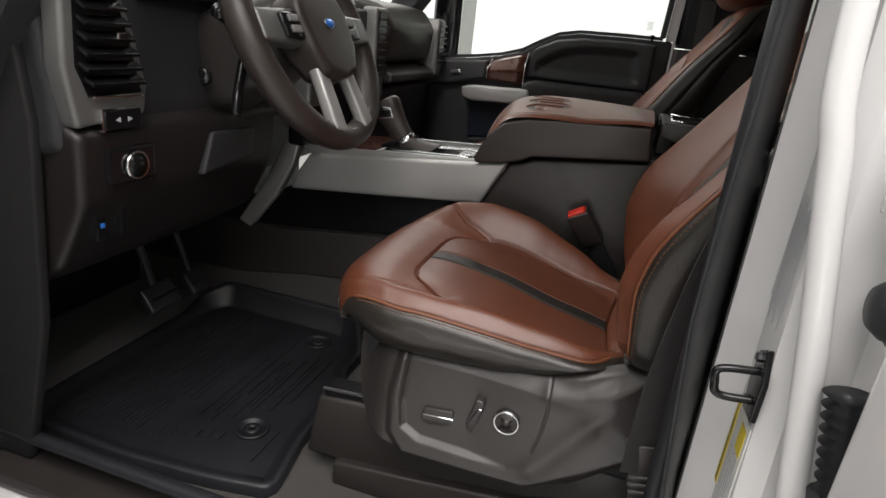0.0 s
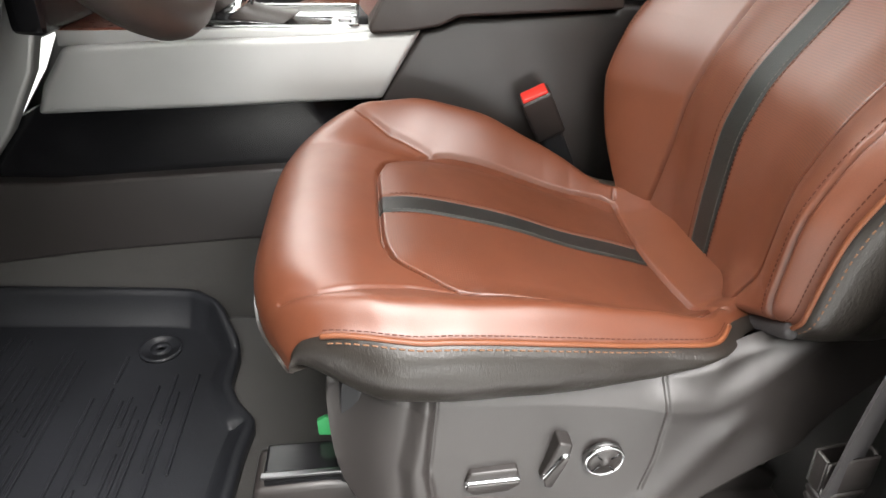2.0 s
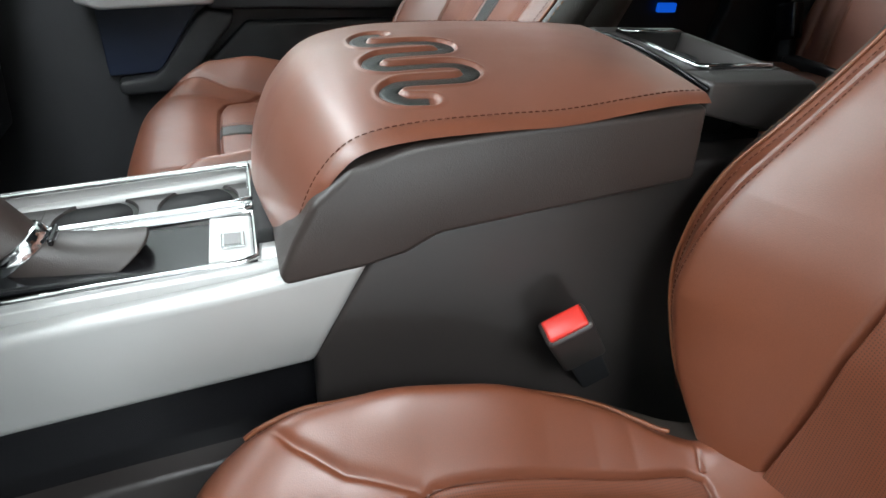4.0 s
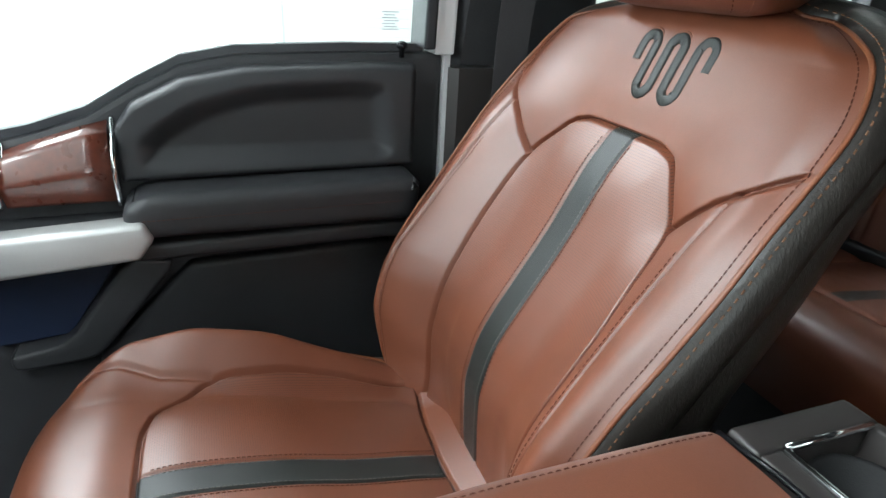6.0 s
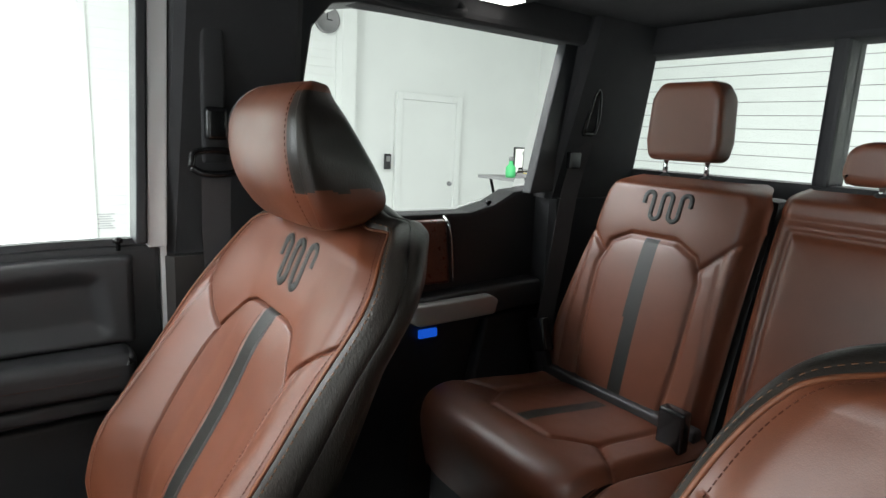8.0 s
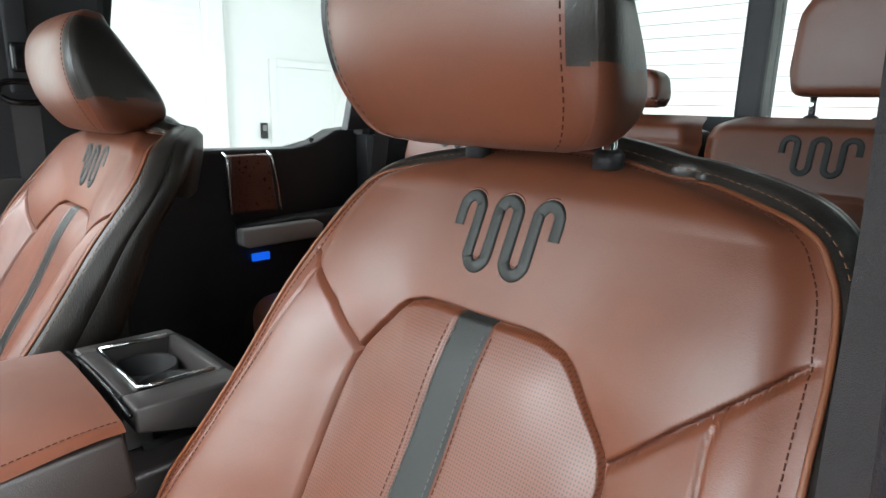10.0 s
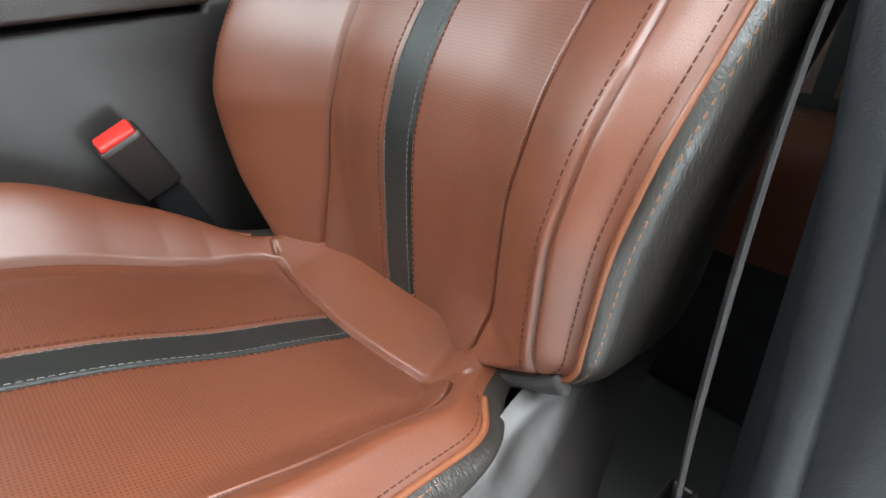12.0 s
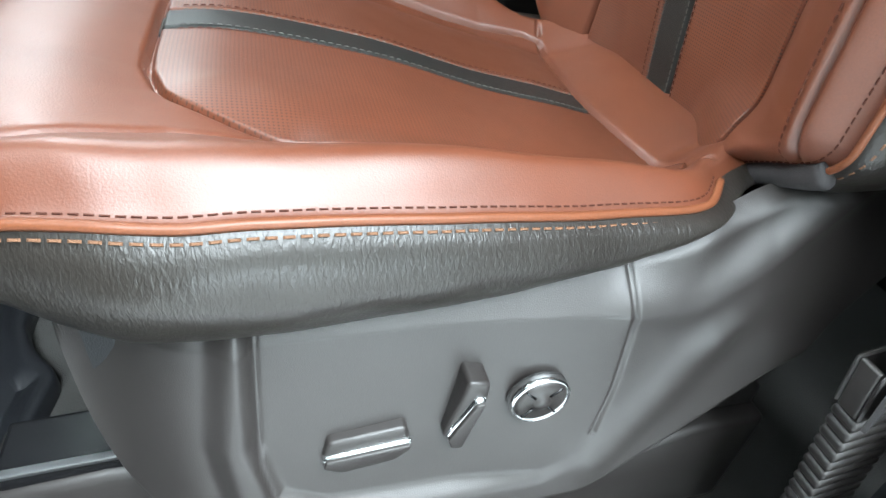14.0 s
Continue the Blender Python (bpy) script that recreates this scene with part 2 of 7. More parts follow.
def tube_data(path, radius, seg=8, closed=False, flat=1.0, up=(0, 0, 1)):
    p = np.array(path, float)
    n = len(p)
    tang = np.roll(p, -1, 0) - np.roll(p, 1, 0)
    if not closed:
        tang[0], tang[-1] = p[1] - p[0], p[-1] - p[-2]
    tang /= np.linalg.norm(tang, axis=1)[:, None] + 1e-12
    side = np.cross(tang, up)
    side /= np.linalg.norm(side, axis=1)[:, None] + 1e-12
    nrm = np.cross(side, tang)
    r = np.broadcast_to(np.asarray(radius, float), (n,))
    a = np.linspace(0, 2 * math.pi, seg, endpoint=False)
    v = p[:, None] + r[:, None, None] * (np.cos(a)[None, :, None] * side[:, None] + flat * np.sin(a)[None, :, None] * nrm[:, None])
    faces = []
    for i in range(n if closed else n - 1):
        j = (i + 1) % n
        for k in range(seg):
            m = (k + 1) % seg
            faces.append((i * seg + k, i * seg + m, j * seg + m, j * seg + k))
    if not closed:
        faces.append(tuple(range(seg))[::-1])
        faces.append(tuple((n - 1) * seg + k for k in range(seg)))
    return v.reshape(-1, 3), faces


def tube(name, path, radius, mat, parent=None, seg=8, closed=False, flat=1.0, up=(0, 0, 1), label=""):
    v, f = tube_data(path, radius, seg, closed, flat, up)
    return link_mesh(name, v, f, mat, parent, label)


def loft(name, rings, mat, parent=None, label="", closed=True, caps=True, smooth=True):
    rings = np.array(rings, float)
    n, m = rings.shape[:2]
    faces = []
    for i in range(n - 1):
        for k in range(m if closed else m - 1):
            q = (k + 1) % m
            faces.append((i * m + k, i * m + q, (i + 1) * m + q, (i + 1) * m + k))
    if caps and closed:
        faces.append(tuple(range(m))[::-1])
        faces.append(tuple((n - 1) * m + k for k in range(m)))
    return link_mesh(name, rings.reshape(-1, 3), faces, mat, parent, label, smooth)


def lathe(name, profile, centre, axis, mat, parent=None, seg=28, label="", smooth=True):
    """Turns (radius, height) pairs round an axis."""
    ax = Vector(axis).normalized()
    s = ax.orthogonal().normalized()
    t = ax.cross(s)
    c = Vector(centre)
    rings = []
    for r, h in profile:
        rings.append([c + ax * h + (s * math.cos(a) + t * math.sin(a)) * r for a in np.linspace(0, 2 * math.pi, seg, endpoint=False)])
    return loft(name, rings, mat, parent, label, smooth=smooth)


def polyline_distance(px, py, line):
    """Distance of each point to a polyline."""
    best = np.full(px.shape, 1e9)
    for (ax, ay), (bx, by) in zip(line[:-1], line[1:]):
        dx, dy = bx - ax, by - ay
        t = np.clip(((px - ax) * dx + (py - ay) * dy) / (dx * dx + dy * dy + 1e-12), 0, 1)
        best = np.minimum(best, np.hypot(px - ax - t * dx, py - ay - t * dy))
    return best


def inside(px, py, poly):
    hit = np.zeros(px.shape, bool)
    n = len(poly)
    for i in range(n):
        (ax, ay), (bx, by) = poly[i], poly[(i + 1) % n]
        cond = ((ay > py) != (by > py)) & (px < (bx - ax) * (py - ay) / (by - ay + 1e-12) + ax)
        hit ^= cond
    return hit


def stitches(name, path, normals, mat, parent, pitch=0.0058, length=0.0041, width=0.0010, lift=0.0006):
    """Short raised threads along a path, joined into one mesh."""
    p = np.array(path, float)
    nr = np.array(normals, float)
    nr = nr / (np.linalg.norm(nr, axis=1)[:, None] + 1e-9)
    seg = np.linalg.norm(np.diff(p, axis=0), axis=1)
    s = np.r_[0, np.cumsum(seg)]
    verts, faces = [], []
    for d in np.arange(pitch, s[-1] - pitch, pitch):
        a = np.array([np.interp(d - length / 2, s, p[:, k]) for k in range(3)])
        b = np.array([np.interp(d + length / 2, s, p[:, k]) for k in range(3)])
        n = np.array([np.interp(d, s, nr[:, k]) for k in range(3)])
        w = np.cross(b - a, n)
        w = w / (np.linalg.norm(w) + 1e-9) * width / 2
        i = len(verts)
        verts += [a - w, a + w, b + w, b - w, a + (b - a) * 0.2 - w * 0.6 + n * lift, a + (b - a) * 0.2 + w * 0.6 + n * lift,
                  b - (b - a) * 0.2 + w * 0.6 + n * lift, b - (b - a) * 0.2 - w * 0.6 + n * lift]
        faces += [(i + 4, i + 5, i + 6, i + 7), (i, i + 1, i + 5, i + 4), (i + 1, i + 2, i + 6, i + 5), (i + 2, i + 3, i + 7, i + 6), (i + 3, i, i + 4, i + 7)]
    return link_mesh(name, verts, faces, mat, parent, smooth=False)


def grid_regions(xyz, keep_name, names, mats, parent, uv, labels):
    """Splits a grid of points into one mesh for each region of its faces."""
    nu, nv = xyz.shape[:2]
    idx = np.arange(nu * nv).reshape(nu, nv)
    quads = np.stack([idx[:-1, :-1], idx[1:, :-1], idx[1:, 1:], idx[:-1, 1:]], -1).reshape(-1, 4)
    flat, uvf = xyz.reshape(-1, 3), uv.reshape(-1, 2)
    made = {}
    reg = keep_name.ravel()
    nrm = np.cross(np.gradient(xyz, axis=0), np.gradient(xyz, axis=1))
    nrm /= np.linalg.norm(nrm, axis=2)[..., None] + 1e-12
    nrm = nrm.reshape(-1, 3)
    for r in np.unique(reg):
        q = quads[reg == r]
        used, inv = np.unique(q, return_inverse=True)
        made[r] = link_mesh(names[r], flat[used], inv.reshape(-1, 4), mats[r], parent, labels.get(r, ""), uv=uvf[used])
        made[r].data.normals_split_custom_set_from_vertices([tuple(n) for n in nrm[used]])
    return made


def rounded(poly, times=2, closed=True):
    """Cuts the corners of an outline."""
    p = [np.array(q, float) for q in poly]
    for _ in range(times):
        out = []
        for i in range(len(p) if closed else len(p) - 1):
            a, b = p[i], p[(i + 1) % len(p)]
            out += [a * 0.87 + b * 0.13, a * 0.13 + b * 0.87]
        p = out
    return [tuple(q) for q in p]


def inset_line(grid, reach):
    """The points that lie a given way inwards over the surface from the first row of a grid."""
    step = np.linalg.norm(np.diff(grid, axis=0), axis=2)
    d = np.vstack([np.zeros(grid.shape[1]), np.cumsum(step, axis=0)])
    return np.array([[np.interp(reach, d[:, j], grid[:, j, k]) for k in range(3)] for j in range(grid.shape[1])])


def smoothstep(a, b, x):
    t = np.clip((x - a) / (b - a), 0, 1)
    return t * t * (3 - 2 * t)


# ---------- front seats ----------
def ribbon(name, path, half, normal_of, mat, parent, lift=0.0018, label=""):
    """A flat inlaid band with rounded shoulders that follows a path over a surface."""
    p = smooth_path(path, 90)
    rows = []
    for i, c in enumerate(p):
        tan = p[min(i + 1, len(p) - 1)] - p[max(i - 1, 0)]
        n = np.array(normal_of(c), float)
        n /= np.linalg.norm(n)
        side = np.cross(tan, n)
        side /= np.linalg.norm(side) + 1e-9
        rows.append([c + side * half * a + n * lift * b for a, b in ((-1.15, -1.5), (-1, 0.6), (-0.7, 1), (0.7, 1), (1, 0.6), (1.15, -1.5))])
    for k, sg in ((0, -1), (5, 1)):
        edge = np.array([r[k] for r in rows])
        rim = np.array([r[2 if sg < 0 else 3] for r in rows])
        tube(name + "_edge", edge + (edge - rim) * 0.12 + (rim - edge) * np.array([0, 0, 0.0]), lift * 0.95, LEATHER, parent, 6, up=(0.1, 1, 1))
    return loft(name, rows, mat, parent, label, closed=False)


def warp_columns(u, half, edge_x, stripe=0.0195):
    """Columns that run along the stripe, along the panel seam and along the outer edge."""
    a = np.abs(u)[:, None]
    k0, k1 = 0.10, 0.66
    x = np.where(a < k0, a / k0 * stripe, np.where(a < k1, stripe + (a - k0) / (k1 - k0) * (edge_x - stripe), edge_x + (a - k1) / (1 - k1) * (half - edge_x)))
    return np.sign(u)[:, None] * x


def seat_cushion(seat, lift, dy, side):
    y0 = dy
    prof = smooth_path([(-0.11, 0.350), (-0.05, 0.345), (0.0, 0.336), (0.04, 0.335), (0.12, 0.351), (0.20, 0.374), (0.26, 0.387), (0.316, 0.396), (0.36, 0.401), (0.402, 0.407),
                        (0.444, 0.404), (0.472, 0.389), (0.485, 0.366), (0.484, 0.342)], 400)
    d = np.r_[0, np.cumsum(np.linalg.norm(np.diff(prof, axis=0), axis=1))]
    nv, nu = 330, 401
    s = np.linspace(0, d[-1], nv)
    py, pz = np.interp(s, d, prof[:, 0]), np.interp(s, d, prof[:, 1])
    crest = np.argmax(py)
    yy = np.maximum.accumulate(py)
    half = np.interp(yy, [-0.11, -0.05, 0.0, 0.02, 0.04, 0.07, 0.11, 0.16, 0.35, 0.45, 0.51], [0.165, 0.172, 0.186, 0.196, 0.210, 0.228, 0.239, 0.244, 0.247, 0.243, 0.235])
    door_half = np.interp(yy, [-0.11, -0.05, -0.01, 0.010, 0.022, 0.034, 0.05, 0.07, 0.11, 0.16, 0.22, 0.30, 0.35, 0.39, 0.425, 0.45, 0.467, 0.485],
                          [0.150, 0.158, 0.166, 0.174, 0.188, 0.200, 0.206, 0.208, 0.212, 0.219, 0.227, 0.234, 0.236, 0.234, 0.229, 0.224, 0.219, 0.212])
    door_half[4:-4] = np.convolve(door_half, np.ones(7) / 7, "same")[4:-4]
    u = np.linspace(-1, 1, nu)
    half = np.where(u[:, None] * side > 0, door_half[None], half[None])
    edge_x = np.interp(yy, [-0.005, 0.15, 0.285, 0.358], [0.150, 0.166, 0.166, 0.115])
    X = warp_columns(u, half, np.minimum(edge_x[None], half - 0.012))
    ax = np.abs(X)
    au = ax / half
    Yp = np.broadcast_to(yy[None], X.shape)
    ys = [-0.11, -0.03, 0.03, 0.10, 0.20, 0.30, 0.40, 0.455, 0.49]
    door_amp = np.interp(yy, ys, [0.020, 0.030, 0.034, 0.036, 0.025, 0.013, 0.006, 0.002, 0.0])[None]
    mid_amp = np.interp(yy, ys, [0.008, 0.012, 0.024, 0.046, 0.064, 0.063, 0.040, 0.010, 0.0])[None]
    drop = np.interp(yy, ys, [0.010, 0.010, 0.012, 0.024, 0.036, 0.042, 0.030, 0.012, 0.008])[None]
    door_drop = np.interp(yy, ys, [0.012, 0.008, 0.012, 0.022, 0.026, 0.022, 0.026, 0.020, 0.010])[None]
    for arr in (door_amp, mid_amp, drop, door_drop):
        arr[0, 10:-10] = np.convolve(arr[0], np.ones(21) / 21, "same")[10:-10]
    if side > 0:
        door_amp, door_drop = mid_amp, drop
    amp = np.where(u[:, None] * side > 0, door_amp, mid_amp)
    drop = np.where(u[:, None] * side > 0, door_drop, drop)
    Z = pz[None] + amp * smoothstep(0.60, 0.90, au) - drop * smoothstep(0.84, 1.0, au) ** 1.6
    Y = np.broadcast_to(py[None], X.shape) - 0.048 * au**4 * smoothstep(0.2, 0.5, Yp)
    panel = [(0.150, 0.004), (0.166, 0.15), (0.166, 0.285), (0.115, 0.358), (-0.115, 0.358), (-0.166, 0.285), (-0.166, 0.15), (-0.150, 0.004), (-0.08, 0.014),
             (0, 0.019), (0.08, 0.014)]
    panel = rounded(panel)
    welt = ([(0.166, 0.285), (0.170, 0.345), (0.185, 0.400), (0.191, 0.435), (0.182, 0.470)], [(0.166, 0.285), (0.179, 0.345), (0.200, 0.390), (0.240, 0.450)])
    near, far = [[(sg * a, b) for a, b in line] for sg, line in ((side, welt[0]), (-side, welt[1]))]
    seams = [panel + panel[:1], near, far,
             [(0.150, 0.004), (0.23, -0.012)], [(-0.150, 0.004), (-0.23, -0.012)]]
    Z = Z.copy()
    for k, line in enumerate(seams):
        dist = polyline_distance(X, Yp, line)
        keep = 1 - (smoothstep(0.90, 0.99, au) if k == 0 else smoothstep(0.80, 0.95, au))
        if k in (1, 2):
            Z += 0.006 * (1 - np.exp(-(dist / 0.026) ** 1.5) * keep) - 0.0045 * np.exp(-(dist / 0.0032) ** 2) * keep
            continue
        Z += 0.006 * (1 - np.exp(-(dist / 0.026) ** 1.5) * keep) - 0.0078 * np.exp(-(dist / 0.0020) ** 2) * keep
    Z -= 0.006 * (len(seams) - 1)
    inpan = inside(X, Yp, panel)
    for off in (0.0195,):
        Z -= np.where(inpan, 0.0024 * np.exp(-((ax - off) / 0.0022) ** 2), 0)
    rnd = np.array([noise.noise((x * 9, y * 9, 3.1)) for x, y in zip(X.ravel(), Yp.ravel())]).reshape(X.shape)
    Z += 0.0011 * rnd
    xyz = np.stack([X, Y + y0, Z + lift], -1)
    ms, mu = (X[:-1, :-1] + X[1:, 1:]) / 2, (Yp[:-1, :-1] + Yp[1:, 1:]) / 2
    pin = inside(ms, mu, panel)
    am = np.abs(ms)
    reach = [np.interp(mu, [b for _, b in line], [a for a, _ in line]) for line in welt]
    front = (mu > 0.285) & (am < np.where(ms * side > 0, reach[0], reach[1]))
    reg = np.where(pin, np.where(am < 0.0195, 4, np.where(ms > 0, 3, 6)), np.where(front, 2, np.where((am < 0.150) & (mu < 0.1), 5, np.where(ms > 0, 1, 0))))
    names = {0: "side_bolster", 1: "side_bolster", 2: "front_roll", 3: "cushion_panel", 6: "cushion_panel", 4: "centre_stripe", 5: "rear_panel"}
    mats = {0: LEATHER, 1: LEATHER, 2: LEATHER, 3: PERF, 6: PERF, 4: STRIPE, 5: LEATHER}
    grid_regions(xyz, reg, names, mats, seat, np.stack([X, Yp], -1), {4: "dark grey leather stripe", 3: "perforated tan leather", 6: "perforated tan leather"})
    for col, mt in ((-0.0245, THREAD_D), (0.0245, THREAD_D), (-0.0160, THREAD_P), (0.0160, THREAD_P)):
        line = [[col, Y[nu // 2, j] + y0, np.interp(col, X[:, j], Z[:, j]) + lift + 0.0004] for j in range(nv) if 0.02 < py[j] < 0.352 and j < crest]
        stitches("stitching", line, np.tile([0, 0, 1.0], (len(line), 1)), mt, seat, width=0.0011)
    # piping, stitches and the dark skirt under the edge
    ok = np.where((py > 0.012) & (np.arange(nv) <= crest) & (py < 0.458))[0]
    for e_side in (0, -1):
        e = xyz[e_side, ok]
        sg = -1 if e_side == 0 else 1
        out = np.array([sg, 0, 0.25])
        tube("piping", e + np.array([sg * 0.0014, 0, 0.0006]), 0.0027, PIPING, seat, 6, label="orange leather piping")
        inner = inset_line(xyz[:54] if e_side == 0 else xyz[:-55:-1], 0.006)[ok] + np.array([0, 0, 0.0003])
        stitches("stitching", inner, np.tile([sg * 0.5, 0, 0.8], (len(ok), 1)), THREAD_D, seat)
        low = e + np.array([sg * 0.0060, 0, -0.0036])
        stitches("stitching", low, np.tile([sg * 0.75, 0, 0.5], (len(ok), 1)), THREAD_L, seat, pitch=0.0074, length=0.0052, width=0.0014, lift=0.0010)
    path = np.vstack([xyz[0, 23:], xyz[1:-1, -1], xyz[-1, 23:][::-1]])
    path0 = path.copy()
    for _ in range(30):
        path[1:-1] = (path[:-2] + 2 * path[1:-1] + path[2:]) / 4
    tan = np.gradient(path[:, :2], axis=0)
    nrm = np.stack([-tan[:, 1], tan[:, 0]], -1)
    for _ in range(40):
        nrm[1:-1] = (nrm[:-2] + nrm[1:-1] * 2 + nrm[2:]) / 4
    nrm /= np.linalg.norm(nrm, axis=1)[:, None] + 1e-9
    rings = []
    zb = np.interp(path[:, 1] - y0, [-0.1, 0.0, 0.045, 0.065, 0.10, 0.17, 0.30, 0.36, 0.42, 0.46, 0.5], [0.352, 0.352, 0.346, 0.333, 0.319, 0.309, 0.309, 0.311, 0.326, 0.345, 0.350]) + lift
    for f in np.linspace(0, 1, 11):
        out = 0.017 * (1 - 0.75 * smoothstep(0.34, 0.44, path0[:, 1] - y0)) * math.sin(math.pi * min(1, f * 1.02)) ** 0.55 * (1 if f < 1 else 0) - 0.020 * f**3 - 0.030 * f**4 * smoothstep(0.36, 0.47, path0[:, 1] - y0)
        wob = np.array([noise.noise((p[0] * 22, p[1] * 22, f * 3)) for p in path]) * 0.0016 * math.sin(math.pi * f)
        base = path0 if f == 0 else path
        rings.append(np.stack([base[:, 0] + nrm[:, 0] * (out + wob), base[:, 1] + nrm[:, 1] * (out + wob), base[:, 2] + (zb - base[:, 2]) * f], -1))
    loft("cushion_skirt", rings, DARK, seat, "dark brown leather skirt", closed=False)


def emblem_points():
    """Course of the serpentine emblem: two hooks and three bends, about 0.129 m wide."""
    pts = [(0.0645, 0.884)]
    for k, cx in enumerate((0.0515, 0.0258, 0.0, -0.0258, -0.0515)):
        up = k % 2 == 0
        for f in np.linspace(0, math.pi, 7):
            pts.append((cx + 0.0129 * math.cos(f), (0.899 + 0.0125 * math.sin(f)) if up else (0.863 - 0.0125 * math.sin(f))))
    return pts + [(-0.0645, 0.884)]


def seat_back(seat, side, emblem_dx, wide, dark_back=DARK):
    prof = smooth_path([(-0.066, 0.262), (-0.062, 0.30), (-0.057, 0.35), (-0.052, 0.40), (-0.0475, 0.46), (-0.0465, 0.50), (-0.050, 0.525), (-0.059, 0.56), (-0.073, 0.59), (-0.097, 0.63),
                        (-0.125, 0.676), (-0.149, 0.72), (-0.171, 0.765), (-0.189, 0.80), (-0.206, 0.83), (-0.222, 0.86), (-0.236, 0.89), (-0.250, 0.918), (-0.270, 0.938), (-0.298, 0.948)], 500)
    d = np.r_[0, np.cumsum(np.linalg.norm(np.diff(prof, axis=0), axis=1))]
    nv, nu = 540, 401
    s = np.linspace(0, d[-1], nv)
    s[np.argmin(np.abs(np.interp(s, d, prof[:, 1]) - 0.808))] = np.interp(0.808, prof[:, 1], d)
    py, pz = np.interp(s, d, prof[:, 0]), np.interp(s, d, prof[:, 1])
    half = np.interp(pz, [0.26, 0.33, 0.365, 0.385, 0.40, 0.42, 0.45, 0.50, 0.58, 0.70, 0.78, 0.84, 0.88, 0.91, 0.93, 0.943, 0.95],
                     [0.125, 0.140, 0.158, 0.180, 0.202, 0.220, 0.235, 0.248, 0.252, 0.247, 0.242, 0.236, 0.224, 0.204, 0.178, 0.148, 0.105])
    tall = np.interp(pz, [0.26, 0.33, 0.365, 0.385, 0.395, 0.41, 0.46, 0.50, 0.56, 0.60, 0.65, 0.68, 0.77, 0.85, 0.88, 0.905, 0.925, 0.938, 0.945, 0.95],
                     [0.125, 0.140, 0.168, 0.202, 0.224, 0.236, 0.242, 0.247, 0.257, 0.263, 0.267, 0.267, 0.262, 0.256, 0.249, 0.234, 0.211, 0.183, 0.154, 0.115])
    plain = half * np.interp(pz, [0.5, 0.6, 0.72, 0.9], [1.06, 1.05, 0.98, 0.95]) if wide > 0.5 else half * (1 - wide) + tall * wide
    half = half * (1 - wide) + tall * wide
    mid = smoothstep(0.42, 0.47, pz) * (1 - smoothstep(0.84, 0.89, pz))
    for _ in range(150):
        half[1:-1] += mid[1:-1] * ((half[:-2] + 2 * half[1:-1] + half[2:]) / 4 - half[1:-1])
    half[7:-7] = np.convolve(half, np.ones(11) / 11, "same")[7:-7]
    u = np.linspace(-1, 1, nu)
    inner_half = np.maximum(plain, np.interp(pz, [0.26, 0.30, 0.34, 0.38, 0.42, 0.46, 0.50, 0.56, 0.62, 0.70], [0.150, 0.170, 0.194, 0.220, 0.241, 0.257, 0.266, 0.270, 0.268, 0.1]))
    if side > 0:
        inner_half = np.minimum(plain, np.interp(pz, [0.40, 0.50, 0.65, 0.75, 0.84], [0.226, 0.229, 0.231, 0.238, 0.234]))
    for _ in range(300):
        inner_half[1:-1] = (inner_half[:-2] + 2 * inner_half[1:-1] + inner_half[2:]) / 4
    levels = [0.25, 0.35, 0.45, 0.55, 0.65, 0.75, 0.808]
    seam_x = {-1: [0.128, 0.132, 0.143, 0.156, 0.158, 0.150, 0.086], 1: [0.126, 0.126, 0.116, 0.112, 0.120, 0.124, 0.080]}
    if side > 0:
        seam_x = {-1: [0.140, 0.143, 0.149, 0.153, 0.152, 0.132, 0.078], 1: [0.128, 0.126, 0.126, 0.130, 0.140, 0.138, 0.084]}
    edge_x = np.where(u[:, None] > 0, np.interp(pz, levels, seam_x[1])[None], np.interp(pz, levels, seam_x[-1])[None])
    X = np.where(u[:, None] * side > 0, warp_columns(u, half[None], np.minimum(edge_x, half[None] - 0.02)), warp_columns(u, inner_half[None], np.minimum(edge_x, inner_half[None] - 0.02)))
    ax = np.abs(X)
    au = ax / np.where(u[:, None] * side > 0, half[None], inner_half[None])
    Zp = np.broadcast_to(pz[None], X.shape)
    ridge = np.interp(pz, [0.26, 0.35, 0.42, 0.50, 0.60, 0.68, 0.75, 0.80, 0.85, 0.90], [0.02, 0.046, 0.060, 0.067, 0.066, 0.056, 0.042, 0.031, 0.018, 0.006])[None]
    lip = np.interp(pz, [0.26, 0.34, 0.40, 0.50, 0.60, 0.65, 0.72, 0.78, 0.84, 0.90, 0.95], [0.0, 0.024, 0.037, 0.041, 0.044, 0.043, 0.036, 0.026, 0.012, -0.006, -0.018])
    for _ in range(120):
        lip[1:-1] = (lip[:-2] + 2 * lip[1:-1] + lip[2:]) / 4
    lip = lip[None]
    ridge = np.maximum(ridge, lip + 0.012)
    back = np.interp(pz, [0.26, 0.5, 0.7, 0.8, 0.95], [0.02, 0.018, 0.016, 0.015, 0.018])[None]
    Y = py[None] + ridge * smoothstep(0.32, 0.95, au) - (ridge - lip) * smoothstep(0.84, 1.0, au) ** 1.4
    Z = Zp - 0.02 * au**2 * smoothstep(0.9, 0.95, Zp)
    panel = [(x, z) for x, z in zip(seam_x[1], levels)] + [(-x, z) for x, z in zip(seam_x[-1][::-1], levels[::-1])]
    panel = rounded(panel, 2, False)
    corner = {k: v[5] for k, v in seam_x.items()}
    second = [(0.213, 0.812), (0.211, 0.795), (0.229, 0.70), (0.229, 0.60), (0.219, 0.50), (0.209, 0.40), (0.205, 0.27)]
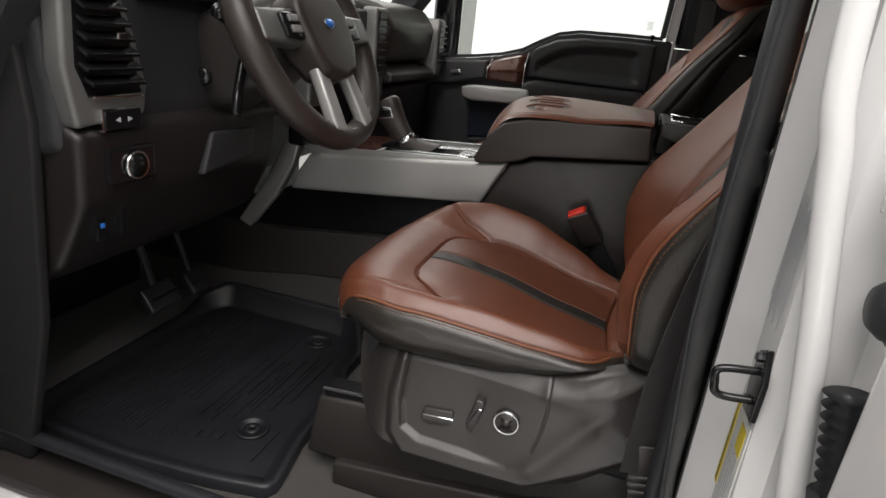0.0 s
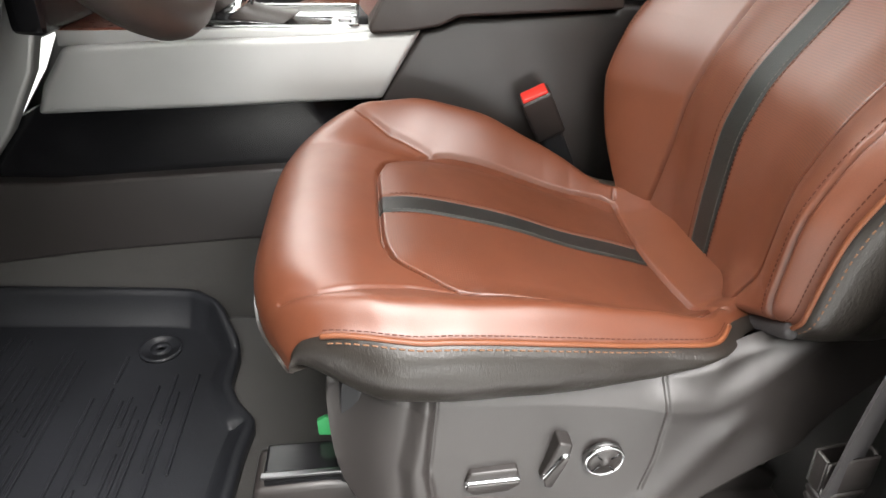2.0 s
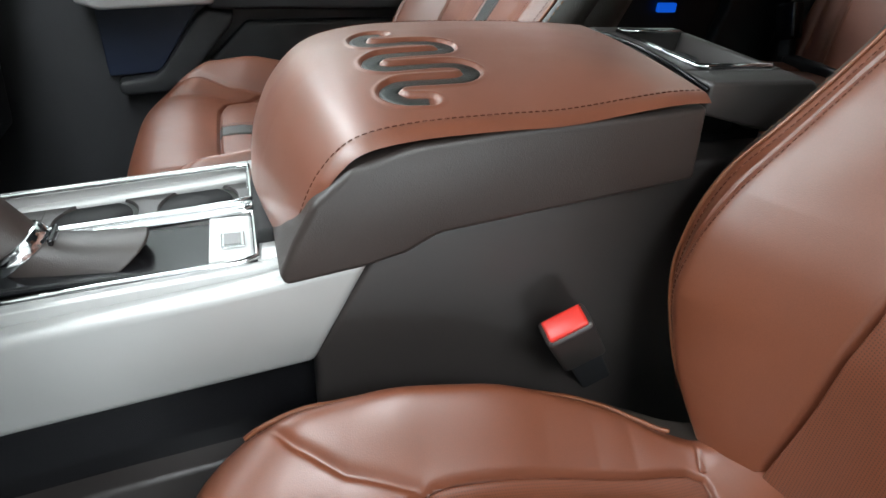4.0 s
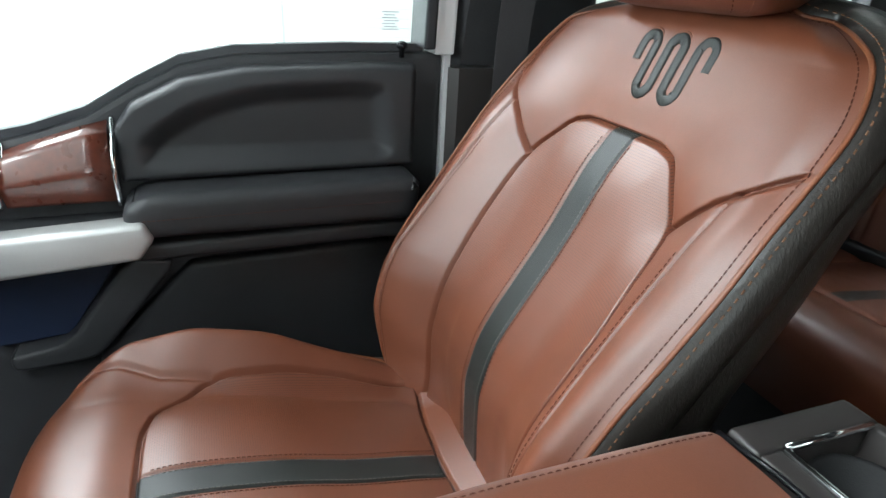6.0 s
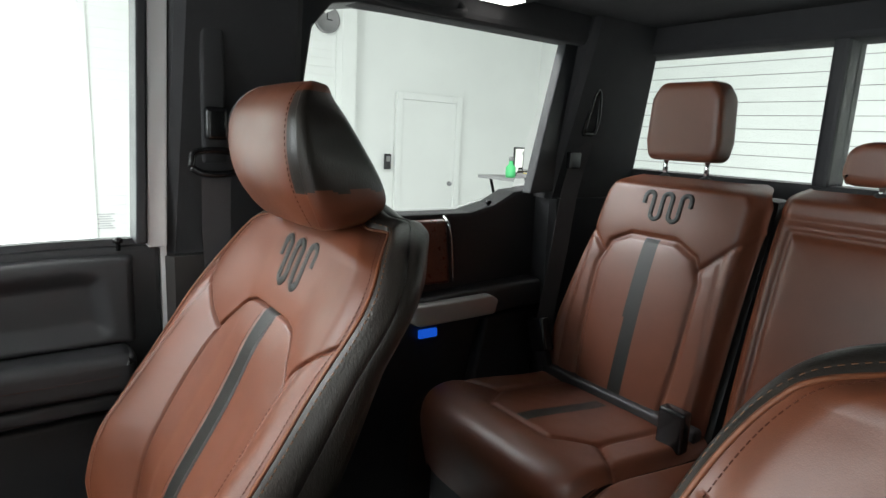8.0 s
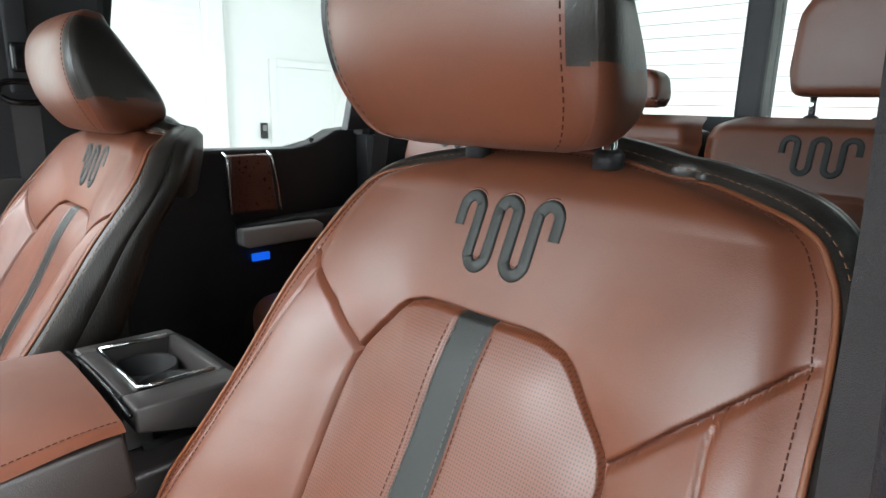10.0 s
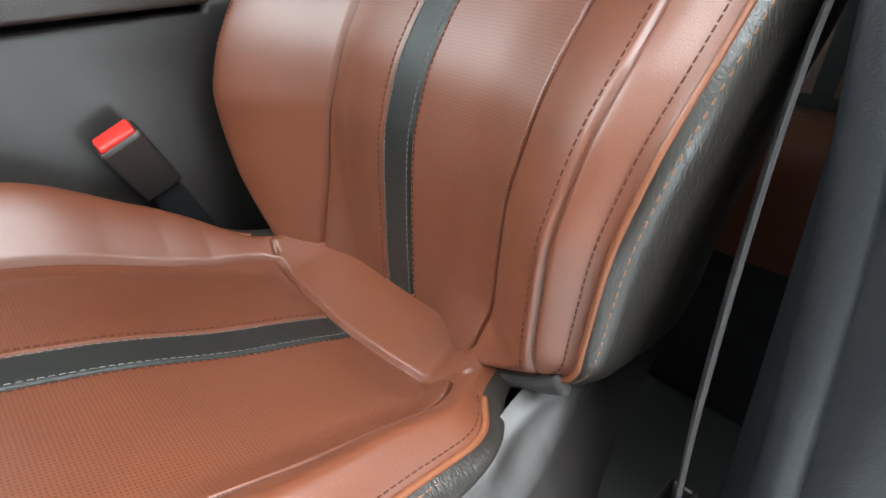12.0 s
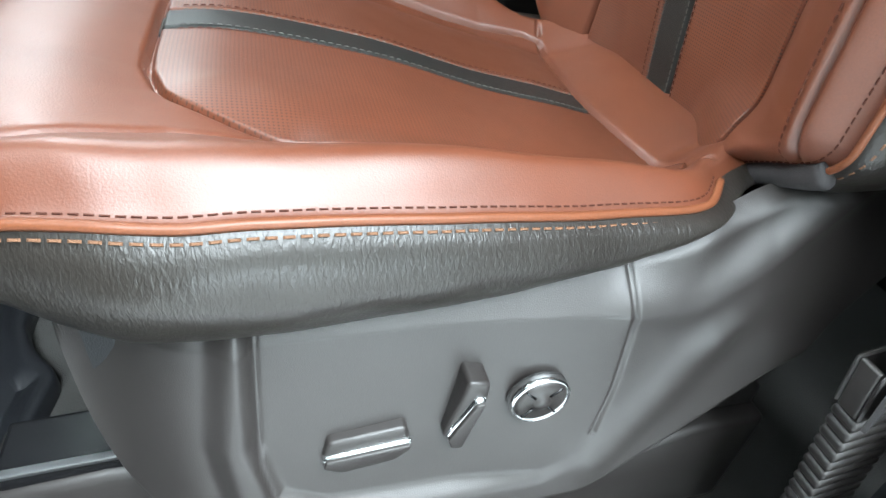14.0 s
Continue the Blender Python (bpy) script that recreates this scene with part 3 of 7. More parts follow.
    yoke = [(corner[1], 0.750), (corner[1] + 0.039, 0.790), (0.275, 0.866)]
    mir = [[(-a, b) for a, b in second], [(-corner[-1], 0.750), (-corner[-1] - 0.039, 0.790), (-0.275, 0.866)]]
    if side < 0:
        second = [(0.204, 0.816), (0.205, 0.795), (0.228, 0.70), (0.240, 0.60), (0.246, 0.50), (0.240, 0.42), (0.235, 0.27)]
    if side > 0:
        second = [(0.199, 0.806), (0.200, 0.795), (0.212, 0.70), (0.216, 0.60), (0.205, 0.50), (0.192, 0.42), (0.185, 0.27)]
        mir[0] = [(-0.188, 0.803), (-0.186, 0.795), (-0.178, 0.70), (-0.178, 0.65), (-0.182, 0.60), (-0.188, 0.50), (-0.19, 0.27)]
    seams = [(panel, 1.0), (yoke, 1.0), (mir[1], 1.0), (second, 0.6), (mir[0], 0.6)]
    Y = Y.copy()
    for line, w in seams:
        dist = polyline_distance(X, Zp, line)
        keep = 1 - (smoothstep(0.92, 1.0, au) if line in (yoke, mir[1]) else smoothstep(0.93, 1.0, au))
        if w < 1:
            Y -= 0.0048 * np.exp(-(dist / 0.0017) ** 2) * keep
        else:
            Y += 0.009 * (1 - np.exp(-(dist / 0.030) ** 1.5) * keep) - 0.0085 * np.exp(-(dist / 0.0020) ** 2) * keep
    Y -= 0.009 * 2.3
    inpan = inside(X, Zp, panel)
    Y -= np.where(inpan, 0.0024 * np.exp(-((ax - 0.0195) / 0.0022) ** 2), 0)
    rnd = np.array([noise.noise((x * 8, z * 8, 7.7)) for x, z in zip(X.ravel(), Zp.ravel())]).reshape(X.shape)
    Y += 0.0009 * rnd
    xyz = np.stack([X, Y, Z], -1)
    ms, mz = (X[:-1, :-1] + X[1:, 1:]) / 2, (Zp[:-1, :-1] + Zp[1:, 1:]) / 2
    am = np.abs(ms)
    pin = inside(ms, mz, panel)
    cm = np.where(ms > 0, corner[1], corner[-1])
    top = mz > np.where(am > cm, 0.750 + (am - cm) * 0.94, 0.70)
    outer = am > np.where(ms > 0, np.interp(mz, [q for _, q in second[::-1]], [a for a, _ in second[::-1]]), np.interp(mz, [q for _, q in mir[0][::-1]], [-a for a, _ in mir[0][::-1]]))
    reg = np.where(pin, np.where(am < 0.0195, 0, np.where(ms > 0, 1, 2)), np.where(top, 3, np.where(outer, np.where(ms > 0, 4, 5), np.where(ms > 0, 6, 7))))
    names = {0: "centre_stripe", 1: "back_panel", 2: "back_panel", 3: "yoke", 4: "outer_bolster", 5: "outer_bolster", 6: "inner_bolster", 7: "inner_bolster"}
    mats = {0: STRIPE, 1: PERF, 2: PERF, 3: LEATHER, 4: LEATHER, 5: LEATHER, 6: LEATHER, 7: LEATHER}
    grid_regions(xyz, reg, names, mats, seat, np.stack([X, Zp], -1), {0: "dark grey leather stripe", 1: "perforated tan leather", 2: "perforated tan leather"})
    edge = np.vstack([xyz[0, 23:], xyz[1:-1, -1], xyz[-1, 23:][::-1]])
    soft_edge = edge.copy()
    for _ in range(140):
        soft_edge[1:-1] = (soft_edge[:-2] + 2 * soft_edge[1:-1] + soft_edge[2:]) / 4
    tan = np.gradient(soft_edge[:, [0, 2]], axis=0)
    nrm = np.stack([-tan[:, 1], tan[:, 0]], -1)
    for _ in range(140):
        nrm[1:-1] = (nrm[:-2] + nrm[1:-1] * 2 + nrm[2:]) / 4
    nrm /= np.linalg.norm(nrm, axis=1)[:, None] + 1e-9
    lo = np.interp(edge[:, 2], [0.27, 0.36, 0.6, 0.85, 0.95], [0.45, 0.75, 0.98, 0.92, 0.8])
    deep = np.interp(edge[:, 2], [0.27, 0.36, 0.45, 0.55, 0.65, 0.80, 0.95], [0.70, 1.05, 1.45, 1.45, 1.20, 0.80, 0.62])
    rings = []
    for out, bk in ((0, 0), (0.008, 0.004), (0.013, 0.018), (0.016, 0.036), (0.016, 0.050), (0.0142, 0.053), (0.0150, 0.057), (0.0158, 0.072), (0.013, 0.092), (0.003, 0.110), (-0.03, 0.125), (-0.09, 0.135)):
        b = edge if bk == 0 else soft_edge
        rings.append(np.stack([b[:, 0] + nrm[:, 0] * out, b[:, 1] - 0.88 * bk * (lo + (deep - lo) * smoothstep(0.02, 0.07, bk)) - 0.25 * (out if out < 0 else 0), b[:, 2] + nrm[:, 1] * out], -1))
    loft("side_band", rings[:6], DARK, seat, "dark brown leather side", closed=False)
    loft("back_shell", rings[5:], dark_back, seat, "dark brown back shell", closed=False)
    m = len(edge)
    link_mesh("back_cover", rings[-1], [tuple(range(m))], TRIMBLK, seat, smooth=False)
    tube("piping", edge + np.stack([nrm[:, 0] * 0.001, 0 * nrm[:, 0] + 0.001, nrm[:, 1] * 0.001], -1), 0.0023, PIPING, seat, 6, label="orange leather piping", up=(0, 1, 0))
    sides = [inset_line(xyz[:80], 0.009), inset_line(xyz[:-81:-1], 0.009)]
    over = inset_line(xyz.transpose(1, 0, 2)[:-52:-1], 0.009)
    inner = np.vstack([sides[0][12:-8], over[16:-16], sides[1][12:-8][::-1]])
    stitches("stitching", inner + np.array([0, 0.0006, 0]), np.tile([0, 1.0, 0.2], (len(inner), 1)), THREAD_D, seat)
    o2 = rings[1] + np.array([0, -0.002, 0])
    stitches("stitching", o2, np.stack([nrm[:, 0], 0 * nrm[:, 0] + 0.3, nrm[:, 1]], -1), THREAD_L, seat, pitch=0.0078, length=0.0055, width=0.0019, lift=0.0013)
    foot = [q for q in edge if q[0] * side > 0 and 0.362 < q[2] < 0.402][::3]
    tube("fabric_gusset", [q + np.array([0, 0.001, -0.004]) for q in foot], 0.0085, WEB, seat, 8, flat=0.6, up=(0, 1, 0), label="black fabric gusset under the bolster")
    # stitching both sides of the stripe
    for col, mt in ((-0.0245, THREAD_D), (0.0245, THREAD_D), (-0.0160, THREAD_P), (0.0160, THREAD_P)):
        line = []
        for j in range(10, nv):
            if 0.30 < pz[j] < 0.803:
                line.append([col, np.interp(col, X[:, j], Y[:, j]) + 0.0004, pz[j]])
        stitches("stitching", line, np.tile([0, 1.0, 0.2], (len(line), 1)), mt, seat, width=0.0011)
    for sg in (-1, 1):
        line = []
        for j in range(10, nv):
            if 0.36 < pz[j] < 0.76:
                line_x = second if sg > 0 else [(-a, q) for a, q in mir[0]]
                x = sg * (np.interp(pz[j], [q for _, q in line_x[::-1]], [a for a, _ in line_x[::-1]]) - 0.007)
                line.append([x, np.interp(x, X[:, j], Y[:, j]) + 0.0004, pz[j]])
        stitches("stitching", line, np.tile([0, 1.0, 0.2], (len(line), 1)), THREAD_D, seat, width=0.0011)
    # inlaid serpentine emblem on the yoke
    pts = [(x * 0.80 + emblem_dx, 0.846 + (z - 0.850) * 0.95) for x, z in emblem_points()]
    surf = [(x, np.interp(z, pz, Y[nu // 2]) - 0.4 * x * x + 0.0008, z) for x, z in pts]
    ribbon("emblem", surf, 0.0054, lambda c: (0, 1, 0.12), STRIPE, seat, label="inlaid dark grey serpentine emblem")


def headrest(seat, dy, dz):
    levels = [(0.930, -0.140, -0.200, 0.085, 0.055), (0.937, -0.118, -0.216, 0.118, 0.084), (0.960, -0.098, -0.238, 0.136, 0.098), (0.99, -0.082, -0.232, 0.144, 0.101),
              (1.03, -0.074, -0.208, 0.146, 0.097), (1.07, -0.078, -0.181, 0.140, 0.090), (1.095, -0.092, -0.165, 0.126, 0.076), (1.109, -0.110, -0.158, 0.105, 0.070),
              (1.114, -0.125, -0.150, 0.080, 0.055)]
    lv = smooth_path(levels, 100)
    m = 160
    a = np.linspace(0, 2 * math.pi, m, endpoint=False)
    rings = []
    for z, f, r, wf, wr in lv:
        ca, sa = np.cos(a), np.sin(a)
        e = 0.42
        px = np.sign(ca) * np.abs(ca) ** e
        q = np.sign(sa) * np.abs(sa) ** e
        t = (q + 1) / 2
        t = np.clip(t, 0, 1)
        w = wr + (wf - wr) * t
        y = r + (f - r) * t
        rings.append(np.stack([px * w, y + dy - 0.006 * px**2 * (q > 0.8), np.full(m, z + dz)], -1))
    rings = np.array(rings)
    n = len(rings)
    verts = rings.reshape(-1, 3)
    tan_f, dark_f = [], []
    for i in range(n - 1):
        for k in range(m):
            q = (k + 1) % m
            f = (i * m + k, i * m + q, (i + 1) * m + q, (i + 1) * m + k)
            mid = verts[list(f)].mean(0)
            wav = 0.003 * math.sin((mid[1]) * 110)
            z = mid[2] - dz
            ang = (a[k] + math.pi / m)
            side = abs(math.cos(ang)) > 0.55 and math.sin(ang) < 0.84 or math.sin(ang) < -0.3
            (dark_f if side and 0.985 + wav < z < 1.10 else tan_f).append(f)
    tan_f += [tuple(range(m))[::-1], tuple((n - 1) * m + k for k in range(m))]
    head = new("headrest")
    head.parent = seat
    for nm, fs, mt in (("head_pad", tan_f, LEATHER), ("head_side", dark_f, DARK)):
        used, inv = np.unique(np.concatenate([np.array(f) for f in fs]), return_inverse=True)
        out, c = [], 0
        for f in fs:
            out.append(tuple(inv[c:c + len(f)]))
            c += len(f)
        link_mesh(nm, verts[used], out, mt, head, "dark brown leather side" if nm == "head_side" else "")
    for sg in (-1, 1):
        k = int(round((math.asin(0.86) if sg > 0 else math.pi - math.asin(0.86)) / (2 * math.pi) * m)) % m
        line = rings[6:-6, k]
        stitches("stitching", line + np.array([sg * 0.0004, 0.0006, 0]), np.tile([sg * 0.6, 0.8, 0], (len(line), 1)), THREAD_D, head, pitch=0.007)
        lathe("headrest_post", [(0.006, 0), (0.006, 0.09)], (sg * 0.07, min(dy - 0.19, -0.272), 0.90), (0, 0, 1), CHROME, head, 12)
        lathe("post_collar", [(0.013, 0), (0.013, 0.012), (0.009, 0.016)], (sg * 0.07, min(dy - 0.19, -0.272), 0.936), (0, 0, 1), TRIMBLK, head, 14)


def seat_base(seat, sg, lift):
    """Seat frame, rails and the moulded shield on the door side (sg: -1 for the left seat)."""
    part("seat_frame", box(-0.20, 0.20, -0.10, 0.40, 0.16, 0.325 + lift, 0.02), TRIMBLK, seat)
    ny, nz = 340, 150
    q = np.linspace(0, 1, ny)
    yv = 0.412 - 0.572 * (q * 0.9 + 0.1 * q**3 - 0.0)
    zlo = np.interp(yv, [-0.16, -0.10, -0.06, -0.03, 0.03, 0.10, 0.30, 0.343, 0.370, 0.392, 0.403, 0.409, 0.412], [0.345, 0.29, 0.245, 0.215, 0.17, 0.148, 0.142, 0.150, 0.165, 0.19, 0.222, 0.26, 0.305])
    zhi = np.interp(yv, [-0.16, -0.10, -0.07, -0.02, 0.02, 0.05, 0.10, 0.40], [0.412, 0.397, 0.389, 0.373, 0.357, 0.346, 0.336, 0.328])
    for arr in (zlo, zhi):
        for _ in range(12):
            arr[1:-1] = (arr[:-2] + 2 * arr[1:-1] + arr[2:]) / 4
    f = np.linspace(0, 1, nz)
    GY = np.repeat(yv[:, None], nz, 1)
    GZ = zlo[:, None] + (zhi - zlo)[:, None] * f[None]

    def raised(poly, w):
        d = polyline_distance(GY, GZ, poly + poly[:1])
        return smoothstep(-w / 2, w / 2, np.where(inside(GY, GZ, poly), d, -d))
    surround = [(0.320, 0.36), (0.334, 0.24), (0.327, 0.180), (0.30, 0.150), (0.10, 0.150), (0.02, 0.195), (-0.20, 0.335), (-0.20, 0.46), (0.02, 0.46), (0.05, 0.36)]
    recess = [(0.308, 0.42), (0.315, 0.24), (0.304, 0.196), (0.275, 0.182), (0.13, 0.178), (0.102, 0.192), (0.082, 0.228), (0.088, 0.42)]

    def crease(poly, w):
        return np.exp(-(polyline_distance(GY, GZ, rounded(poly, 2, False)) / w) ** 2)
    D = 0.238 - 0.22 * (GZ - 0.245) - 0.55 * np.maximum(0, GZ - 0.302) * smoothstep(0.03, 0.10, GY) - 0.036 * smoothstep(0.335, 0.412, GY)
    D += 0.010 * raised(surround, 0.018) - 0.009 * raised(recess, 0.012) * smoothstep(0.080, 0.21, GY) - 0.005
    D += 0.0040 * crease([(0.105, 0.172), (0.05, 0.240), (0.008, 0.294), (-0.01, 0.31)], 0.017) + 0.0030 * crease([(0.020, 0.280), (0.004, 0.290), (-0.03, 0.268), (-0.12, 0.235)], 0.016)
    D += 0.0050 * crease([(0.095, 0.309), (0.038, 0.305), (-0.008, 0.338), (-0.074, 0.393), (-0.12, 0.425)], 0.015)
    D -= 0.010 * smoothstep(0.0, 0.030, GZ - np.interp(GY, [-0.074, -0.008, 0.038], [0.375, 0.326, 0.306])) * (1 - smoothstep(0.0, 0.07, GY))
    line = polyline_distance(GY, GZ, [(0.306, 0.36), (0.310, 0.28), (0.312, 0.225), (0.306, 0.198)])
    line = np.minimum(line, polyline_distance(GY, GZ, rounded([(0.089, 0.36), (0.086, 0.31), (0.084, 0.285), (0.088, 0.245), (0.100, 0.204)], 2, False)))
    D -= 0.0022 * np.exp(-(line / 0.0015) ** 2)
    D -= 0.012 * (1 - np.minimum(1, np.minimum(f, 1 - f) * 14))[None] ** 2
    D[0] -= 0.03
    D[:, 0] -= 0.03
    grid_regions(np.stack([sg * D, GY, GZ], -1), np.zeros((ny - 1, nz - 1), int), {0: "side_shield"}, {0: PLASTIC}, seat, np.stack([GY, GZ], -1), {0: "moulded dark brown plastic shield"})
    a, b = sorted((sg * 0.198, sg * 0.140))
    rail = [(0.503, 0.040), (0.484, 0.164), (0.410, 0.172), (0.20, 0.166), (-0.06, 0.190), (-0.12, 0.15), (-0.12, 0.04)]
    part("rail_cover", prism(rail, "x", a, b, 0.007, 2), PLASTIC, seat, "", True)
    a, b = sorted((sg * 0.216, sg * 0.150))
    part("rail_ledge", prism([(0.44, 0.0), (0.44, 0.048), (0.30, 0.062), (0.10, 0.086), (-0.05, 0.130), (-0.12, 0.130), (-0.12, 0.0)], "x", a, b, 0.006, 2), PLASTIC, seat, "", True)
    a, b = sorted((sg * 0.192, sg * 0.150))
    part("slide_rail", prism([(0.474, 0.180), (0.30, 0.192), (0.30, 0.165), (0.474, 0.160)], "x", a, b, 0.003), GLOSSBLK, seat)
    a, b = sorted((sg * 0.196, sg * 0.190))
    part("rail_lip", prism([(0.476, 0.184), (0.30, 0.196), (0.30, 0.192), (0.476, 0.180)], "x", a, b, 0.001), STEEL, seat)
    # switches
    def out(x):
        return sg * x
    for name, poly, d0, d1, mat in (
            ("slide_switch", [(0.277, 0.220), (0.273, 0.235), (0.226, 0.240), (0.223, 0.228), (0.232, 0.218), (0.266, 0.214)], 0.218, 0.243, PLASTIC),
            ("slide_switch_cap", [(0.278, 0.217), (0.276, 0.224), (0.222, 0.229), (0.222, 0.223), (0.233, 0.214), (0.266, 0.209)], 0.228, 0.2455, CHROME),
            ("slide_switch_face", [(0.276, 0.2172), (0.2745, 0.2228), (0.224, 0.2275), (0.224, 0.2232), (0.2335, 0.2152), (0.2655, 0.2105)], 0.228, 0.2475, PLASTIC),
            ("recline_switch", [(0.192, 0.276), (0.178, 0.273), (0.178, 0.262), (0.190, 0.217), (0.198, 0.218), (0.203, 0.229), (0.195, 0.260)], 0.218, 0.245, PLASTIC),
            ("recline_switch_cap", [(0.187, 0.262), (0.179, 0.262), (0.190, 0.217), (0.198, 0.218), (0.202, 0.229)], 0.228, 0.2475, CHROME),
            ("recline_switch_face", [(0.1862, 0.2595), (0.1808, 0.2598), (0.1908, 0.2190), (0.1975, 0.2200), (0.2005, 0.229)], 0.228, 0.2495, PLASTIC)):
        a, b = sorted((out(d0), out(d1)))
        part(name, prism(poly, "x", a, b, 0.0028 if "face" not in name else 0.001, 2), mat, seat, "", True)
    c = (out(0.2375), 0.141, 0.248)
    lathe("lumbar_dial", [(0.0205, 0), (0.0205, 0.006), (0.0190, 0.008), (0.0175, 0.0065)], c, (sg, 0, 0), CHROME, seat, 36)
    lathe("lumbar_pad", [(0.0176, 0), (0.0176, 0.0070), (0.014, 0.0085), (0.006, 0.0078), (0.0055, 0.010), (0.001, 0.0105)], c, (sg, 0, 0), PLASTIC, seat, 36)
    for q in range(4):
        ang = q * math.pi / 2 + 0.78
        p0 = Vector((c[0] + sg * 0.0082, c[1] + math.cos(ang) * 0.007, c[2] + math.sin(ang) * 0.007))
        p1 = Vector((c[0] + sg * 0.0082, c[1] + math.cos(ang) * 0.0165, c[2] + math.sin(ang) * 0.0165))
        tube("dial_spoke", [p0, p1], 0.0009, GLOSSBLK, seat, 6, up=(1, 0, 0))


def front_seat(label, at, side, cushion_lift, cushion_dy, head_dy, head_dz, emblem_dx, wide):
    seat = thing("front_seat", label, "car seat", "front seats")
    seat_cushion(seat, cushion_lift, cushion_dy, side)
    seat_back(seat, side, emblem_dx, wide)
    headrest(seat, head_dy, head_dz)
    seat_base(seat, side, cushion_lift)
    seat.location = at
    return seat


front_seat("tan and dark brown leather driver's seat with power switches", (-0.004, 0, 0), -1, 0.0, 0.0, -0.045, 0.022, -0.002, 1.0)
front_seat("tan and dark brown leather passenger seat beside the console", (0.806, 0.092, 0), 1, 0.056, -0.028, -0.092, 0.0, -0.014, 0.15)


# ---------- the workshop round the truck ----------
floor = tagged(part("floor", box(-6, 9, -7, 6, FLOOR_Z - 0.1, FLOOR_Z), CONCRETE), "pale sealed concrete workshop floor", "floor", kind="structure")
tagged(part("ceiling", box(-6, 9, -7, 6, CEIL_Z, CEIL_Z + 0.1), WALL), "white workshop ceiling", "ceiling", kind="structure")
for nm, b, z0, z1 in (("wall_east", (8, 8.15, -7, -0.55), FLOOR_Z, CEIL_Z), ("wall_east_end", (8, 8.15, 4.6, 6), FLOOR_Z, CEIL_Z), ("wall_east_lintel", (8, 8.15, -0.55, 4.6), 3.1, CEIL_Z)):
    tagged(part(nm, box(*b, z0, z1), WALL), "plain white painted workshop wall", "wall", kind="structure")
tagged(part("wall_pilaster", box(7.86, 7.998, -3.66, -3.46, FLOOR_Z, CEIL_Z, 0.004), WALL), "shallow white pilaster beside the roller door", "pilaster", kind="structure")
tagged(part("backdrop", box(8.6, 8.62, -1.6, 5.8, FLOOR_Z - 0.1, 4.2), DAYLIGHT), "bright overcast daylight outside the open bay", "backdrop", kind="structure")
for nm, b in (("wall_west", (-6.15, -6, -7, 6)), ("wall_north", (-6, 9, 6, 6.15)), ("wall_south", (-6, 9, -7.15, -7))):
    tagged(part(nm, box(*b, FLOOR_Z, CEIL_Z), WALL), "plain white painted workshop wall", "wall", kind="structure")

# ---------- cab structure ----------
XL, XR = -0.40, 1.22     # inner faces of the cab's two sides
cab_floor = tagged(part("cab_floor", box(XL + 0.03, XR, -1.38, 1.40, -0.06, 0.0, 0.01), CARPET), "dark brown carpeted cab floor", "floor", kind="structure")
tagged(part("firewall", box(XL, XR, 1.36, 1.42, -0.06, 0.95), TRIMBLK), "black firewall in front of the footwells", "firewall", kind="structure")
tagged(part("roof_lining", box(XL, XR, -1.42, 0.50, 1.385, 1.44, 0.03, 3), LINER), "dark grey headliner under the cab roof", "headliner", kind="structure")
tagged(part("roof_panel", box(XL - 0.1, XR + 0.1, -1.48, 0.55, 1.445, 1.49, 0.02, 3), PAINT), "white painted truck roof", "roof", kind="structure")
for x in (XL - 0.02, XR - 0.06):
    tagged(part("roof_rail", box(x, x + 0.08, -1.42, 0.50, 1.31, 1.40, 0.02, 3), LINER), "dark padded rail along the roof edge", "roof rail", kind="structure")
# lower body sides and sills
tagged(part("sill", box(-0.56, XL + 0.015, -1.40, 1.42, -0.22, -0.005, 0.015, 3), PAINT), "white painted door sill", "sill", kind="structure")
tagged(part("sill_cover", box(-0.455, -0.365, -0.07, 1.00, -0.004, 0.018, 0.008, 2), PLASTIC), "dark brown sill cover strip", "sill cover", kind="structure")
# rear wall of the cab with its window openings
tagged(part("rear_wall", box(XL, XR, -1.46, -1.36, -0.06, 0.985), TRIMBLK), "dark trim below the rear window", "rear wall", kind="structure")
tagged(part("rear_header", box(XL, XR, -1.46, -1.34, 1.31, 1.40, 0.015), LINER), "dark header above the rear window", "header", kind="structure")
for a, b in ((XL, -0.375), (0.145, 0.205), (0.632, 0.668)):
    tagged(part("rear_window_post", box(a, b, -1.44, -1.345, 0.98, 1.32, 0.01), TRIMBLK), "black post between the rear window panes", "window post", kind="structure")
tagged(part("rear_window_post", prism([(1.252, 0.98), (1.195, 1.325), (1.30, 1.325), (1.33, 0.98)], "y", -1.44, -1.345, 0.01), TRIMBLK), "black sloping post at the outer end of the rear window", "window post", kind="structure")
rw = thing("rear_window", "three-pane rear window with thin heating lines", "window", kind="structure")
for a, b in ((-0.375, 0.145), (0.205, 0.632), (0.668, 1.25)):
    g = part("pane", box(a, b, -1.405, -1.40, 0.98, 1.32), GLASS, rw)
    g.visible_shadow = False
    for i in range(9):
        z = 1.01 + i * 0.034
        part("heating_line", box(a + 0.01, b - 0.01, -1.399, -1.3985, z, z + 0.0016), GREYPL, rw)


def pillar(name, ring0, ring1, mat, label):
    rings = [np.array(ring0), np.array(ring0) * 0.5 + np.array(ring1) * 0.5, np.array(ring1)]
    return tagged(loft(name, rings, mat, smooth=False), label, "pillar", kind="structure")


